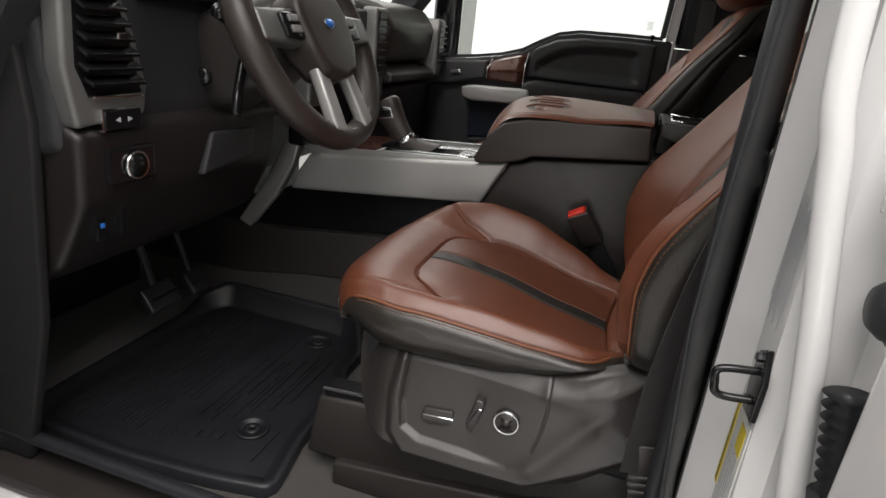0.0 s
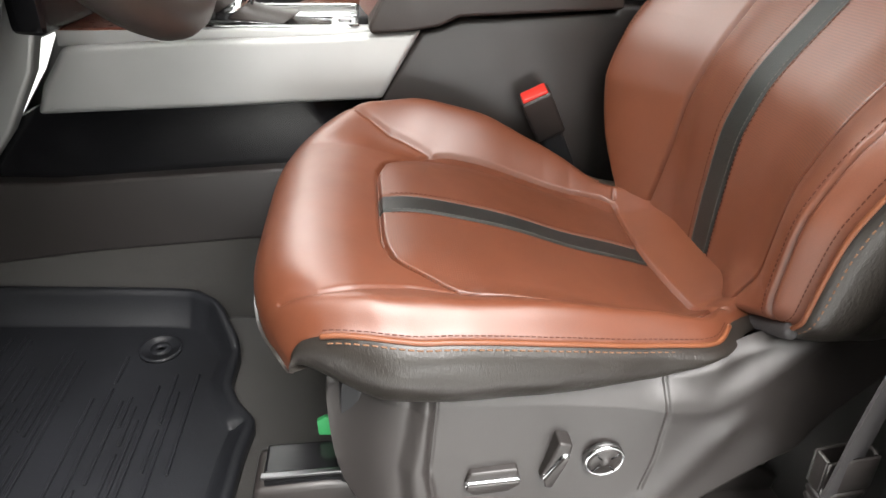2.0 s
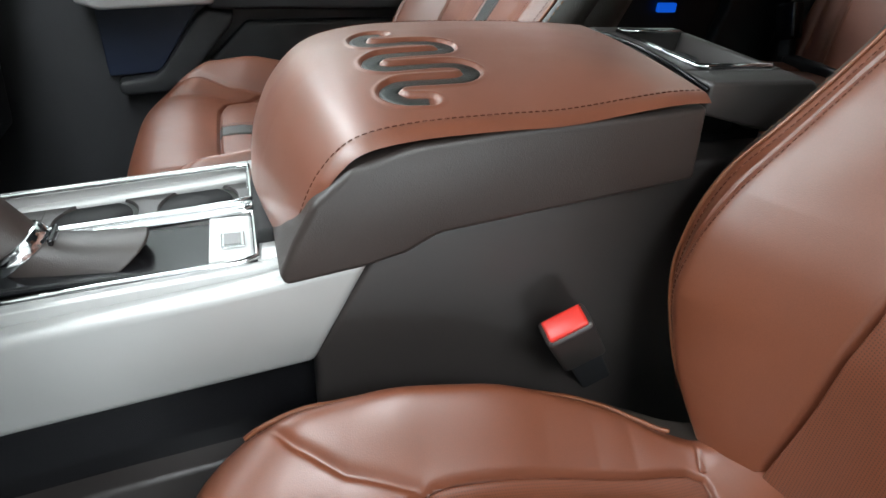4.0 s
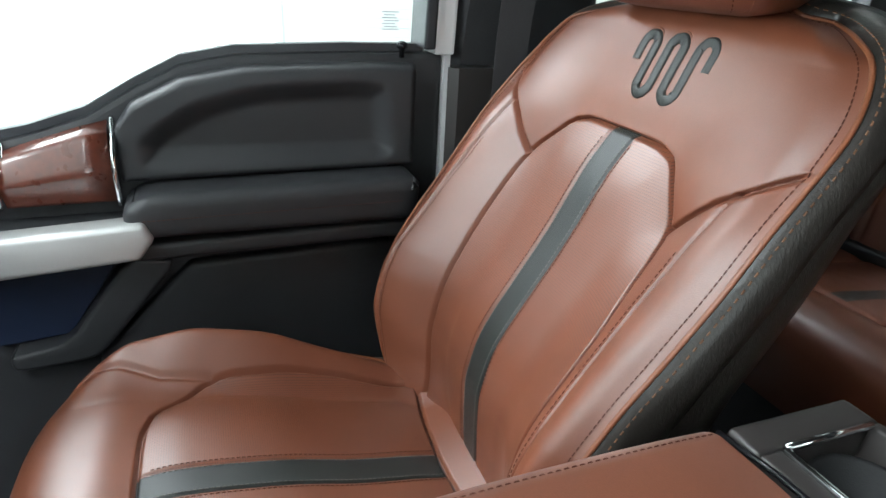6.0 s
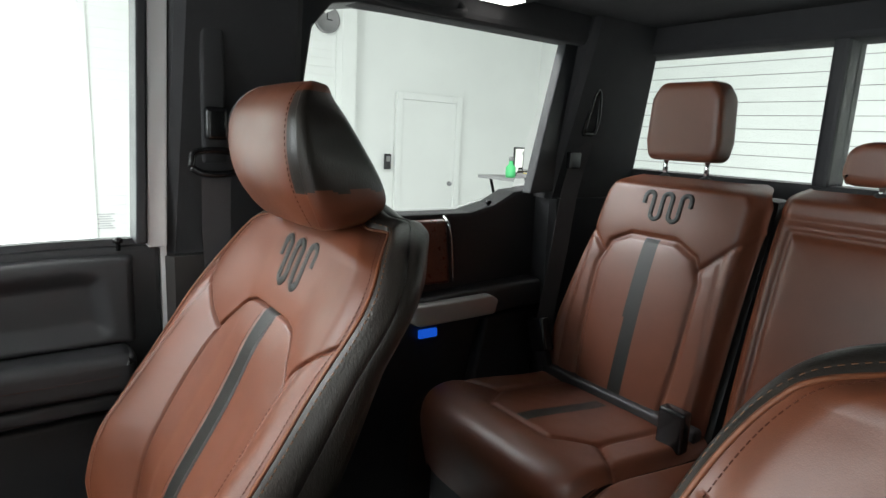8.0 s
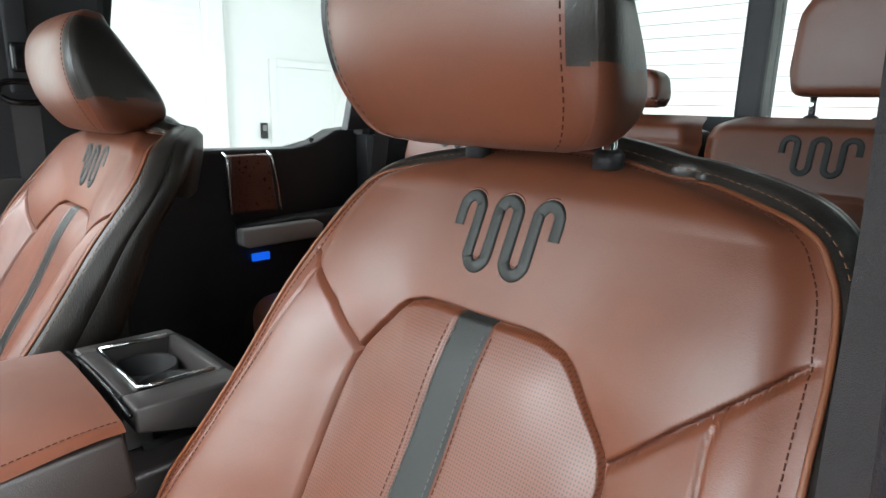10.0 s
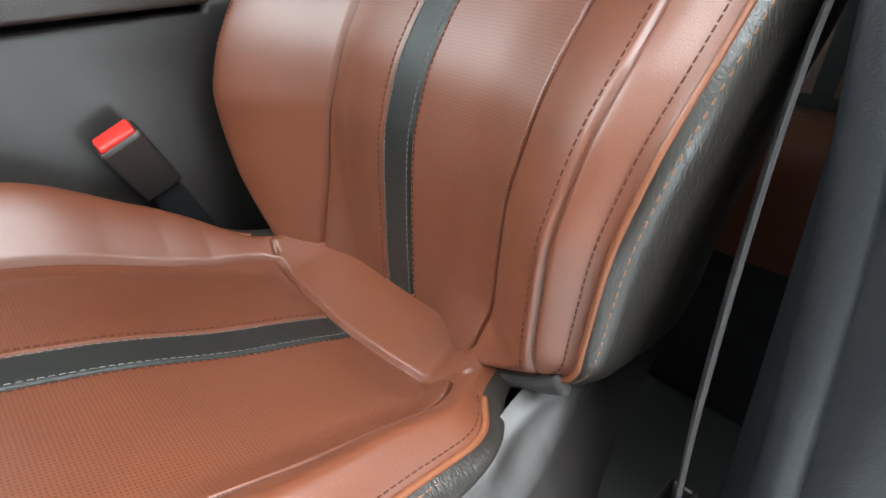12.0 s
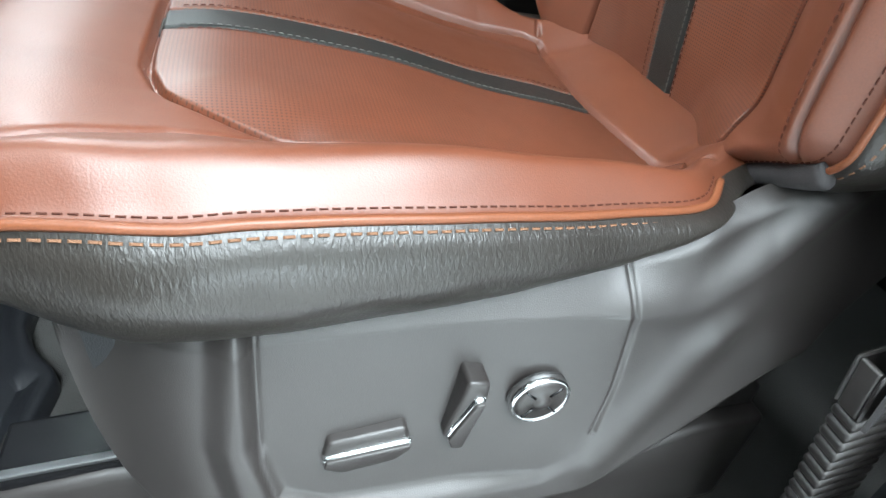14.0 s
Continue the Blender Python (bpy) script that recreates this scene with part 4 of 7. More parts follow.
def rect(x0, x1, y0, y1, z, c=0.015):
    return [(x0 + c, y0, z), (x1 - c, y0, z), (x1, y0 + c, z), (x1, y1 - c, z), (x1 - c, y1, z), (x0 + c, y1, z), (x0, y1 - c, z), (x0, y0 + c, z)]


# right side: B pillar, C pillar, A pillar
pillar("pillar_right_b", rect(1.145, 1.24, -0.285, -0.035, 0.0), rect(1.145, 1.24, -0.285, -0.035, 0.822), PLASTIC, "dark lower trim of the B pillar")
pillar("pillar_right_b_upper", rect(1.150, 1.24, -0.280, -0.038, 0.826), rect(1.065, 1.20, -0.265, -0.060, 1.39), LINER, "dark upper trim of the B pillar")
pillar("pillar_right_c", rect(1.18, 1.30, -1.46, -1.055, 0.0), rect(1.18, 1.30, -1.46, -1.03, 0.90), TRIMBLK, "dark lower trim of the rear pillar")
pillar("pillar_right_c_upper", rect(1.19, 1.30, -1.38, -1.02, 0.901), rect(1.13, 1.26, -1.38, -1.10, 1.40), LINER, "dark upper trim of the rear pillar")
pillar("pillar_right_a", rect(1.17, 1.28, 0.98, 1.10, 0.72), rect(1.07, 1.16, 0.42, 0.52, 1.40), LINER, "dark trim of the windscreen pillar")
pillar("pillar_left_a", rect(-0.48, -0.37, 0.98, 1.10, 0.50), rect(-0.36, -0.27, 0.42, 0.52, 1.40), LINER, "dark trim of the windscreen pillar")
tagged(part("door_post_left", box(-0.52, -0.40, 1.02, 1.40, -0.1, 0.75, 0.015), TRIMBLK), "black hinge post at the front of the door opening", "post", kind="structure")
ws = thing("windscreen", "large clear windscreen", "window", kind="structure")
link_mesh("pane", [(-0.42, 1.05, 0.86), (1.22, 1.05, 0.86), (1.10, 0.47, 1.42), (-0.30, 0.47, 1.42)], [(0, 1, 2, 3)], GLASS, ws, smooth=False).visible_shadow = False

# left side: B pillar with white body, rubber seal, striker and labels
pillar("pillar_left_b", rect(-0.3455, -0.331, -0.30, -0.0975, 0.0, 0.005), rect(-0.3005, -0.286, -0.29, -0.102, 1.40, 0.005), PLASTIC, "dark inner trim of the driver's B pillar")
pillar("pillar_left_b_body", [(-0.482, -0.245, 0.0), (-0.346, -0.245, 0.0), (-0.346, -0.095, 0.0), (-0.358, -0.095, 0.0), (-0.384, -0.128, 0.0), (-0.462, -0.128, 0.0), (-0.482, -0.148, 0.0)],
       [(-0.400, -0.245, 1.4), (-0.301, -0.245, 1.4), (-0.301, -0.092, 1.4), (-0.312, -0.092, 1.4), (-0.334, -0.118, 1.4), (-0.385, -0.118, 1.4), (-0.400, -0.135, 1.4)], PAINT, "white painted body of the driver's B pillar")
seal = [(-0.392, 1.02, 0.06), (-0.395, 0.5, 0.062), (-0.392, 0.02, 0.065), (-0.378, -0.050, 0.10), (-0.366, -0.064, 0.20), (-0.345, -0.066, 0.5), (-0.326, -0.066, 0.65), (-0.312, -0.067, 0.88), (-0.286, -0.070, 1.32), (-0.292, -0.035, 1.375), (-0.325, 0.4, 1.38)]
tagged(tube("door_seal", smooth_path(seal, 80), 0.011, RUBBER, None, 10, flat=1.3, up=(1, 0, 0)), "black rubber seal round the door opening", "door seal", kind="structure")
skirt = [[(xi, -0.078, z), ((xi + xo) / 2, (yo - 0.070) / 2, z), (xo, yo + 0.003, z), (xo - 0.003, yo, z), (xo, yo - 0.003, z), (xi, -0.093, z)]
         for z, xi, xo, yo in ((0.06, -0.335, -0.410, -0.085), (0.32, -0.326, -0.408, -0.066), (0.45, -0.322, -0.402, -0.055), (0.54, -0.319, -0.400, -0.048),
                               (0.63, -0.316, -0.395, -0.049), (0.76, -0.314, -0.385, -0.054), (0.90, -0.306, -0.375, -0.058), (1.34, -0.280, -0.345, -0.062))]
tagged(loft("pillar_skirt", skirt, RUBBER), "black rubber edge of the B pillar", "pillar edge", kind="structure")

striker = thing("door_striker", "black steel door striker bolted to the white pillar", "striker", at=(-0.418, -0.1225, 0.499))
striker.scale = (0.8, 0.8, 0.8)
part("plate", prism([(-0.028, -0.045), (0.018, -0.050), (0.028, -0.01), (0.020, 0.035), (-0.01, 0.05), (-0.03, 0.01)], "y", -0.002, 0.006, 0.002), GLOSSBLK, striker)
tube("loop", smooth_path([(-0.012, 0.004, -0.022), (-0.012, 0.045, -0.024), (-0.010, 0.053, -0.008), (-0.008, 0.050, 0.010), (-0.004, 0.004, 0.016)], 40), 0.0055, GLOSSBLK, striker, 8, up=(1, 0, 0))
for z in (-0.032, 0.030):
    lathe("bolt", [(0.007, 0), (0.007, 0.006), (0.004, 0.008)], (0.008, 0.004, z), (0, 1, 0), STEEL, striker, 8, smooth=False)
label1 = thing("tyre_label", "yellow and white tyre label on the white pillar", "label", at=(-0.415, -0.1236, 0.392))
part("sheet", box(-0.020, 0.045, -0.001, 0.0005, -0.05, 0.06), WHITEPL, label1)
part("band", box(0.034, 0.045, 0.0006, 0.0012, -0.05, 0.06), YELLOW, label1, "yellow heading band")
part("box_mark", box(-0.012, 0.010, 0.0006, 0.0012, 0.018, 0.05), YELLOW, label1, "yellow box")
for i in range(6):
    part("print_bar", box(-0.016 + 0.007 * i, -0.0145 + 0.007 * i, 0.0006, 0.0011, -0.045, 0.012 if i % 2 else 0.0), PRINT, label1, "grey unreadable print")
words = bpy.data.curves.new("heading", "FONT")
words.body, words.size, words.extrude = "TIRE AND LOADING INFORMATION", 0.0062, 0.0001
words.materials.append(GLOSSBLK)
heading = new("heading", words)
heading.parent = label1
heading.matrix_local = Matrix(((0, 1, 0, 0.0372), (0, 0, 1, 0.0014), (1, 0, 0, -0.046), (0, 0, 0, 1)))
label2 = thing("data_label", "faint printed label on the white pillar", "label", at=(-0.402, -0.1226, 0.625))
for i in range(9):
    part("print_bar", box(-0.012 + 0.006 * i, -0.0105 + 0.006 * i, 0.0004, 0.0008, -0.07 + 0.01 * (i % 3), 0.06 - 0.012 * (i % 2)), PRINT, label2, "grey unreadable print")

# open rear door on the driver's side, with its wiring boot
tagged(tube("pillar_flange", smooth_path([(-0.512, -0.190, 0.0), (-0.500, -0.168, 0.35), (-0.490, -0.156, 0.426), (-0.475, -0.135, 0.58), (-0.460, -0.112, 0.724), (-0.447, -0.096, 0.852), (-0.40, -0.09, 1.35)], 60), 0.013, PAINT, None, 12, up=(0, 1, 0)),
       "rounded white outer edge of the B pillar", "pillar edge", kind="structure")
tagged(part("jamb_left", box(-0.60, -0.42, -0.26, -0.185, -0.05, 1.0, 0.02, 3), PAINT), "white painted jamb behind the B pillar", "jamb", kind="structure")
rd = thing("rear_door_left", "white painted rear door standing ajar", "car door", at=(-0.50, -0.262, 0))
part("shell", prism([(-0.42, 0.0), (-0.42, 0.118), (-0.075, 0.118), (-0.052, 0.104), (-0.045, 0.08), (-0.045, 0.0)], "z", -0.05, 0.66, 0.010, 3), PAINT, rd, "", True)
part("hinge_bracket", box(0.012, 0.036, 0.077, 0.112, 0.695, 0.745, 0.006, 2), PAINT, rd, "", True)
stop = thing("bump_stop", "black rubber bump stop on the white jamb", "bump stop", at=(-0.486, -0.186, 0.622))
lathe("pad", [(0.026, 0), (0.026, 0.012), (0.018, 0.022), (0.002, 0.024)], (0, 0, 0), (0, 1, 0), RUBBER, stop, 24)
lathe("base_ring", [(0.031, 0), (0.031, 0.004), (0.027, 0.006)], (0, 0, 0), (0, 1, 0), GLOSSBLK, stop, 24)
boot = thing("wiring_boot", "ribbed black rubber wiring boot between pillar and door", "boot", at=(-0.508, -0.172, 0.502))
lathe("bellows", [(0.012 + 0.007 * (i % 2), -0.048 + i * 0.0056) for i in range(18)], (0, 0, 0), (0.12, 0.18, 1), RUBBER, boot, 18)
lathe("collar", [(0.024, -0.056), (0.024, -0.047)], (0, 0, 0), (0.12, 0.18, 1), RUBBER, boot, 18)
upper = thing("rear_window_frame_left", "dark frame of the driver's side rear window", "window frame", kind="structure")
# unseen lower panel, kept shut to hold the rear cab dark
part("lower_panel", box(-0.44, -0.36, -1.40, -0.325, -0.05, 0.86, 0.02), TRIMBLK, upper)
part("quarter", prism([(-1.42, 0.86), (-1.02, 0.86), (-1.08, 1.32), (-1.42, 1.36)], "x", -0.42, -0.34, 0.01), LINER, upper)
# unseen pane added to cut the light reaching the rear seats
part("pane", prism([(-1.02, 0.862), (-0.33, 0.862), (-0.33, 1.318), (-1.08, 1.318)], "x", -0.404, -0.400), LIGHT_CUT, upper, "unseen dark pane added to cut light into the rear")


# open driver's door, swung forward beside the hinge post
od = thing("front_door_left", "open driver's door, white outside and dark inside", "car door", at=(-0.53, 1.05, 0))
od.rotation_euler = (0, 0, radians(-62))
part("outer_skin", prism([(0.0, -0.1), (-1.02, -0.1), (-1.06, 0.5), (-1.04, 0.80), (0.0, 0.74)], "x", -0.05, 0.0, 0.012, 2), PAINT, od, "white painted outer skin")
part("door_card", prism([(-0.03, -0.06), (-0.99, -0.06), (-1.03, 0.5), (-1.01, 0.80), (-0.03, 0.74)], "x", 0.002, 0.06, 0.015, 2), TRIMBLK, od, "black door card")
part("armrest", prism([(-0.30, 0.50), (-0.88, 0.54), (-0.88, 0.60), (-0.32, 0.57)], "x", 0.06, 0.13, 0.015, 3), TRIMBLK, od, "", True)
part("window_frame", prism([(-0.98, 0.80), (-1.03, 0.80), (-0.99, 1.36), (-0.50, 1.38), (-0.48, 1.34), (-0.94, 1.32)], "x", -0.03, 0.03, 0.006), RUBBER, od, "black window frame")
part("window_frame", prism([(0.0, 0.74), (-0.06, 0.75), (-0.50, 1.34), (-0.50, 1.38)], "x", -0.03, 0.03, 0.006), RUBBER, od, "black window frame")


# ---------- right-hand doors ----------
def door_glass(parent, pts, x0, x1):
    z = np.array([p[1] for p in pts])
    v = [(x0 + (x1 - x0) * (p[1] - z.min()) / (z.max() - z.min()), *p) for p in pts]
    g = link_mesh("pane", v, [tuple(range(len(v)))], GLASS, parent, smooth=False)
    g.visible_shadow = False
    return g


fd = thing("front_door_right", "closed passenger door with black trim and wood inlay", "car door")
sill_line = [(0.95, 0.690), (0.75, 0.705), (0.62, 0.722), (0.53, 0.738), (0.46, 0.760), (0.40, 0.795), (0.34, 0.825), (0.27, 0.838), (0.12, 0.842), (0.0, 0.842)]
part("door_panel", prism(sill_line + [(-0.030, 0.842), (-0.030, 0.02), (0.95, 0.02)], "x", 1.165, 1.25, 0.008), TRIMBLK, fd, "black door card")
part("outer_skin", prism(sill_line + [(-0.030, 0.842), (-0.030, -0.10), (0.95, -0.10)], "x", 1.2505, 1.275, 0.006), PAINT, fd, "white painted outer skin")
ys, vs = np.linspace(0.432, 0.014, 84), np.linspace(0, 1, 48)
tops = np.interp(ys, [0.014, 0.03, 0.10, 0.26, 0.34, 0.405, 0.432], [0.826, 0.829, 0.830, 0.826, 0.812, 0.780, 0.744])
Yd = np.repeat(ys[:, None], 48, 1)
Zd = 0.672 + vs[None] * (tops[:, None] - 0.672)
hollow = rounded([(0.398, 0.690), (0.402, 0.728), (0.375, 0.752), (0.33, 0.778), (0.25, 0.800), (0.10, 0.806), (0.062, 0.796), (0.050, 0.70), (0.07, 0.688)], 3)
depth = polyline_distance(Yd, Zd, hollow + hollow[:1]) * np.where(inside(Yd, Zd, hollow), 1, -1)
border = np.minimum(np.minimum(Yd - 0.014, 0.432 - Yd), np.minimum(Zd - 0.672, tops[:, None] - Zd))
Xd = 1.140 + 0.016 * smoothstep(-0.006, 0.030, depth) + 0.026 * (1 - np.sqrt(1 - (1 - np.clip(border / 0.012, 0, 1)) ** 2))
idx = np.arange(84 * 48).reshape(84, 48)
link_mesh("upper_pad", np.stack([Xd, Yd, Zd], -1).reshape(-1, 3), np.stack([idx[:-1, :-1], idx[1:, :-1], idx[1:, 1:], idx[:-1, 1:]], -1).reshape(-1, 4), TRIMBLK, fd, "soft black upper pad with a hollow")
part("armrest", prism([(0.43, 0.655), (0.43, 0.612), (0.03, 0.606), (0.022, 0.66), (0.035, 0.675), (0.40, 0.672)], "x", 1.085, 1.17, 0.018, 4), TRIMBLK, fd, "padded black armrest", True)
stitches("stitching", [(1.0845, y, 0.640) for y in np.linspace(0.41, 0.05, 40)], np.tile([-1.0, 0, 0.3], (40, 1)), THREAD_D, fd)
part("armrest_lower", prism([(0.44, 0.60), (0.42, 0.575), (0.03, 0.575), (0.02, 0.602)], "x", 1.10, 1.17, 0.008, 3), TRIMBLK, fd, "", True)
part("grab_handle", prism([(0.405, 0.640), (0.395, 0.615), (0.415, 0.588), (0.60, 0.578), (0.635, 0.590), (0.640, 0.622), (0.60, 0.632)], "x", 1.075, 1.115, 0.008, 3), SILVER, fd, "satin silver grab handle", True)
part("handle_mount", box(1.11, 1.17, 0.40, 0.64, 0.585, 0.628, 0.006), TRIMBLK, fd)
inlay = []
for y, top in ((0.437, 0.757), (0.47, 0.749), (0.51, 0.737), (0.555, 0.723), (0.563, 0.718)):
    zs = np.linspace(0.652, top, 24)
    f = (zs - 0.652) / (top - 0.652)
    xs = 1.125 + 0.014 * np.clip(0.45 - f, 0, 1) / 0.45 + 0.022 * np.clip((f - 0.45) / 0.55, 0, 1) ** 1.2 + 0.02 * smoothstep(0.88, 1.0, f)
    inlay.append([(float(x), y, float(z)) for x, z in zip(xs, zs)] + [(1.175, y, top), (1.175, y, 0.652)])
loft("wood_inlay", inlay, WOOD, fd, "glossy dark red wood inlay")
for y0, z0, y1, z1 in ((0.433, 0.650, 0.431, 0.760), (0.567, 0.655, 0.560, 0.730)):
    tube("chrome_strip", smooth_path([(1.128, y0, z0), (1.121, (y0 + y1) / 2, (z0 + z1) / 2), (1.138, y1, z1 - 0.028), (1.166, y1, z1)], 20), 0.0035, CHROME, fd, 8, up=(0, 1, 0))
part("speaker_frame", prism(rounded([(0.436, 0.574), (0.372, 0.562), (0.480, 0.436), (0.500, 0.420), (0.602, 0.414), (0.606, 0.440), (0.530, 0.450)], 1), "x", 1.122, 1.17, 0.008, 3), TRIMBLK, fd, "", True)
part("pocket_lining", prism([(0.442, 0.575), (0.62, 0.575), (0.62, 0.445), (0.530, 0.452)], "x", 1.150, 1.1635, 0.002), BLUE_TINT, fd, "pocket lining coloured with the pocket light's dark blue tint")
part("lower_panel", prism([(0.36, 0.545), (0.05, 0.55), (0.03, 0.10), (0.55, 0.10), (0.50, 0.41)], "x", 1.145, 1.17, 0.01, 3), TRIMBLK, fd, "", True)
part("front_trim", prism([(0.57, 0.655), (0.57, 0.718), (0.75, 0.700), (0.93, 0.685), (0.93, 0.60), (0.70, 0.62)], "x", 1.135, 1.17, 0.012, 3), TRIMBLK, fd, "", True)
part("door_lever", prism([(0.70, 0.672), (0.665, 0.676), (0.660, 0.664), (0.70, 0.660)], "x", 1.122, 1.138, 0.003), CHROME, fd)
lathe("lock_knob", [(0.004, 0), (0.004, 0.012), (0.008, 0.014), (0.008, 0.02), (0.004, 0.023)], (1.165, 0.035, 0.835), (0, 0, 1), GLOSSBLK, fd, 12)
part("window_seal", prism([(p, q + 0.012) for p, q in sill_line] + [(p, q + 0.001) for p, q in sill_line[::-1]], "x", 1.172, 1.19), RUBBER, fd)
part("window_frame", prism([(0.012, 0.85), (-0.006, 0.85), (-0.024, 1.38), (-0.008, 1.38)], "x", 1.13, 1.20, 0.004), RUBBER, fd, "black frame behind the window")
part("door_edge", prism([(-0.007, 0.842), (-0.038, 0.842), (-0.056, 1.38), (-0.025, 1.38)], "x", 1.138, 1.19, 0.004), PAINT, fd, "strip of white door edge")
part("door_edge", box(1.158, 1.20, -0.040, -0.0302, 0.02, 0.842), PAINT, fd, "strip of white door edge")
door_glass(fd, [(0.95, 0.69), (0.62, 0.722), (0.46, 0.762), (0.34, 0.828), (0.25, 0.84), (0.01, 0.845), (-0.02, 1.37), (0.50, 1.37), (0.90, 0.95)], 1.185, 1.165)
for i in range(7):
    part("print_bar", box(1.1785, 1.1790, 0.036 + 0.003 * (i % 3), 0.062 - 0.003 * (i % 2), 0.872 + 0.004 * i, 0.8735 + 0.004 * i), PRINT, fd, "grey unreadable print on the glass")

mir = thing("wing_mirror", "black wing mirror outside the passenger window", "wing mirror", at=(1.42, 0.76, 0.85))
part("housing", box(-0.11, 0.13, -0.02, 0.09, -0.15, 0.18, 0.035, 4), GLOSSBLK, mir, smooth=True)
part("mirror_face", box(-0.095, 0.115, -0.026, -0.0205, -0.13, 0.16, 0.002), MIRROR, mir)
part("arm", box(-0.24, -0.10, 0.02, 0.06, -0.10, -0.04, 0.01), GLOSSBLK, mir)

rdr = thing("rear_door_right", "closed rear door with black trim and wood inlay", "car door")
part("door_panel", prism([(-0.27, 0.02), (-0.27, 0.862), (-0.55, 0.862), (-0.80, 0.862), (-0.88, 0.880), (-0.95, 0.915), (-1.06, 0.925), (-1.06, 0.02)], "x", 1.25, 1.33, 0.01), TRIMBLK, rdr, "black door card")
part("outer_skin", prism([(-0.27, -0.10), (-0.27, 0.862), (-0.80, 0.862), (-1.06, 0.925), (-1.06, -0.10)], "x", 1.3305, 1.35, 0.006), PAINT, rdr, "white painted outer skin")
part("wood_inlay", prism([(-0.585, 0.688), (-0.582, 0.848), (-0.705, 0.850), (-0.728, 0.682)], "x", 1.225, 1.255, 0.01, 3), WOOD, rdr, "glossy dark red wood inlay", True)
for y0, y1 in ((-0.580, -0.578), (-0.733, -0.712)):
    tube("chrome_strip", smooth_path([(1.232, y0 - 0.006, 0.686), (1.222, (y0 + y1) / 2, 0.77), (1.226, y1, 0.835), (1.255, y1, 0.856)], 20), 0.0035, CHROME, rdr, 8, up=(0, 1, 0))
part("armrest", prism([(-0.74, 0.665), (-1.02, 0.675), (-1.03, 0.60), (-0.78, 0.59), (-0.60, 0.59), (-0.60, 0.66)], "x", 1.19, 1.255, 0.014, 3), TRIMBLK, rdr, "padded black armrest", True)
part("grab_handle", prism([(-0.58, 0.652), (-0.82, 0.655), (-0.845, 0.640), (-0.835, 0.602), (-0.60, 0.598), (-0.58, 0.61)], "x", 1.165, 1.20, 0.008, 3), SILVER, rdr, "satin silver grab handle", True)
part("pocket_light", box(1.235, 1.246, -0.700, -0.645, 0.540, 0.563, 0.004), AMBIENT_BLUE, rdr, "glowing blue ambient light")
part("lower_panel", prism([(-0.85, 0.58), (-1.03, 0.58), (-1.03, 0.1), (-0.75, 0.1)], "x", 1.215, 1.255, 0.01), TRIMBLK, rdr, "", True)
part("window_frame", prism([(-0.95, 0.915), (-1.065, 0.92), (-1.10, 1.36), (-1.045, 1.33)], "x", 1.19, 1.222, 0.004), RUBBER, rdr, "black rear frame of the window")
part("window_frame", prism([(-0.27, 0.862), (-0.293, 0.862), (-0.300, 1.13), (-0.318, 1.25), (-0.36, 1.30), (-0.45, 1.318), (-1.045, 1.335), (-1.06, 1.40), (-0.25, 1.40)], "x", 1.17, 1.28, 0.006), RUBBER, rdr, "black upper frame of the window")
part("door_edge", box(1.19, 1.245, -1.076, -1.064, 0.02, 0.925), PAINT, rdr, "strip of white door edge")
part("door_edge", prism([(-1.066, 0.925), (-1.074, 0.925), (-1.112, 1.34), (-1.104, 1.34)], "x", 1.195, 1.215), PAINT, rdr, "strip of white door edge")
lathe("lock_knob", [(0.004, 0), (0.004, 0.012), (0.008, 0.014), (0.008, 0.02), (0.004, 0.023)], (1.262, -0.868, 0.868), (0, 0, 1), GLOSSBLK, rdr, 12)
door_glass(rdr, [(-0.28, 0.865), (-0.80, 0.865), (-0.95, 0.918), (-1.05, 1.335), (-0.45, 1.335), (-0.30, 1.25)], 1.27, 1.22)


# ---------- seat belts ----------
def strap(name, pts, width, parent, mat=WEB, up=(0, 1, 0), thick=0.0014):
    p = smooth_path(pts, 50)
    rows = []
    for i, c in enumerate(p):
        tan = p[min(i + 1, len(p) - 1)] - p[max(i - 1, 0)]
        n = np.array(up, float)
        side = np.cross(tan, n)
        side /= np.linalg.norm(side) + 1e-9
        nn = np.cross(side, tan)
        nn /= np.linalg.norm(nn) + 1e-9
        rows.append([c - side * width / 2 - nn * thick, c + side * width / 2 - nn * thick, c + side * width / 2 + nn * thick, c - side * width / 2 + nn * thick])
    return loft(name, rows, mat, parent, smooth=False)


belt = thing("seat_belt", "black webbing seat belt hanging beside the driver's seat", "seat belt", "seat belts")
strap("webbing", [(-0.314, -0.047, 0.275), (-0.302, -0.053, 0.42), (-0.292, -0.080, 0.60), (-0.293, -0.118, 0.70)], 0.046, belt, up=(1, 0.40, 0.0))
strap("webbing", [(-0.291, -0.135, 0.72), (-0.290, -0.122, 0.82), (-0.290, -0.110, 0.95), (-0.282, -0.108, 1.14)], 0.046, belt, up=(0.72, 0.69, 0.0))
def swung(bm):
    bmesh.ops.scale(bm, vec=(0.9, 0.74, 0.74), verts=bm.verts, space=Matrix.Translation((0.294, 0.105, -0.735)))
    bmesh.ops.rotate(bm, verts=bm.verts, cent=(-0.294, -0.100, 0.72), matrix=Matrix.Rotation(radians(-28), 3, "Z"))
    return bm


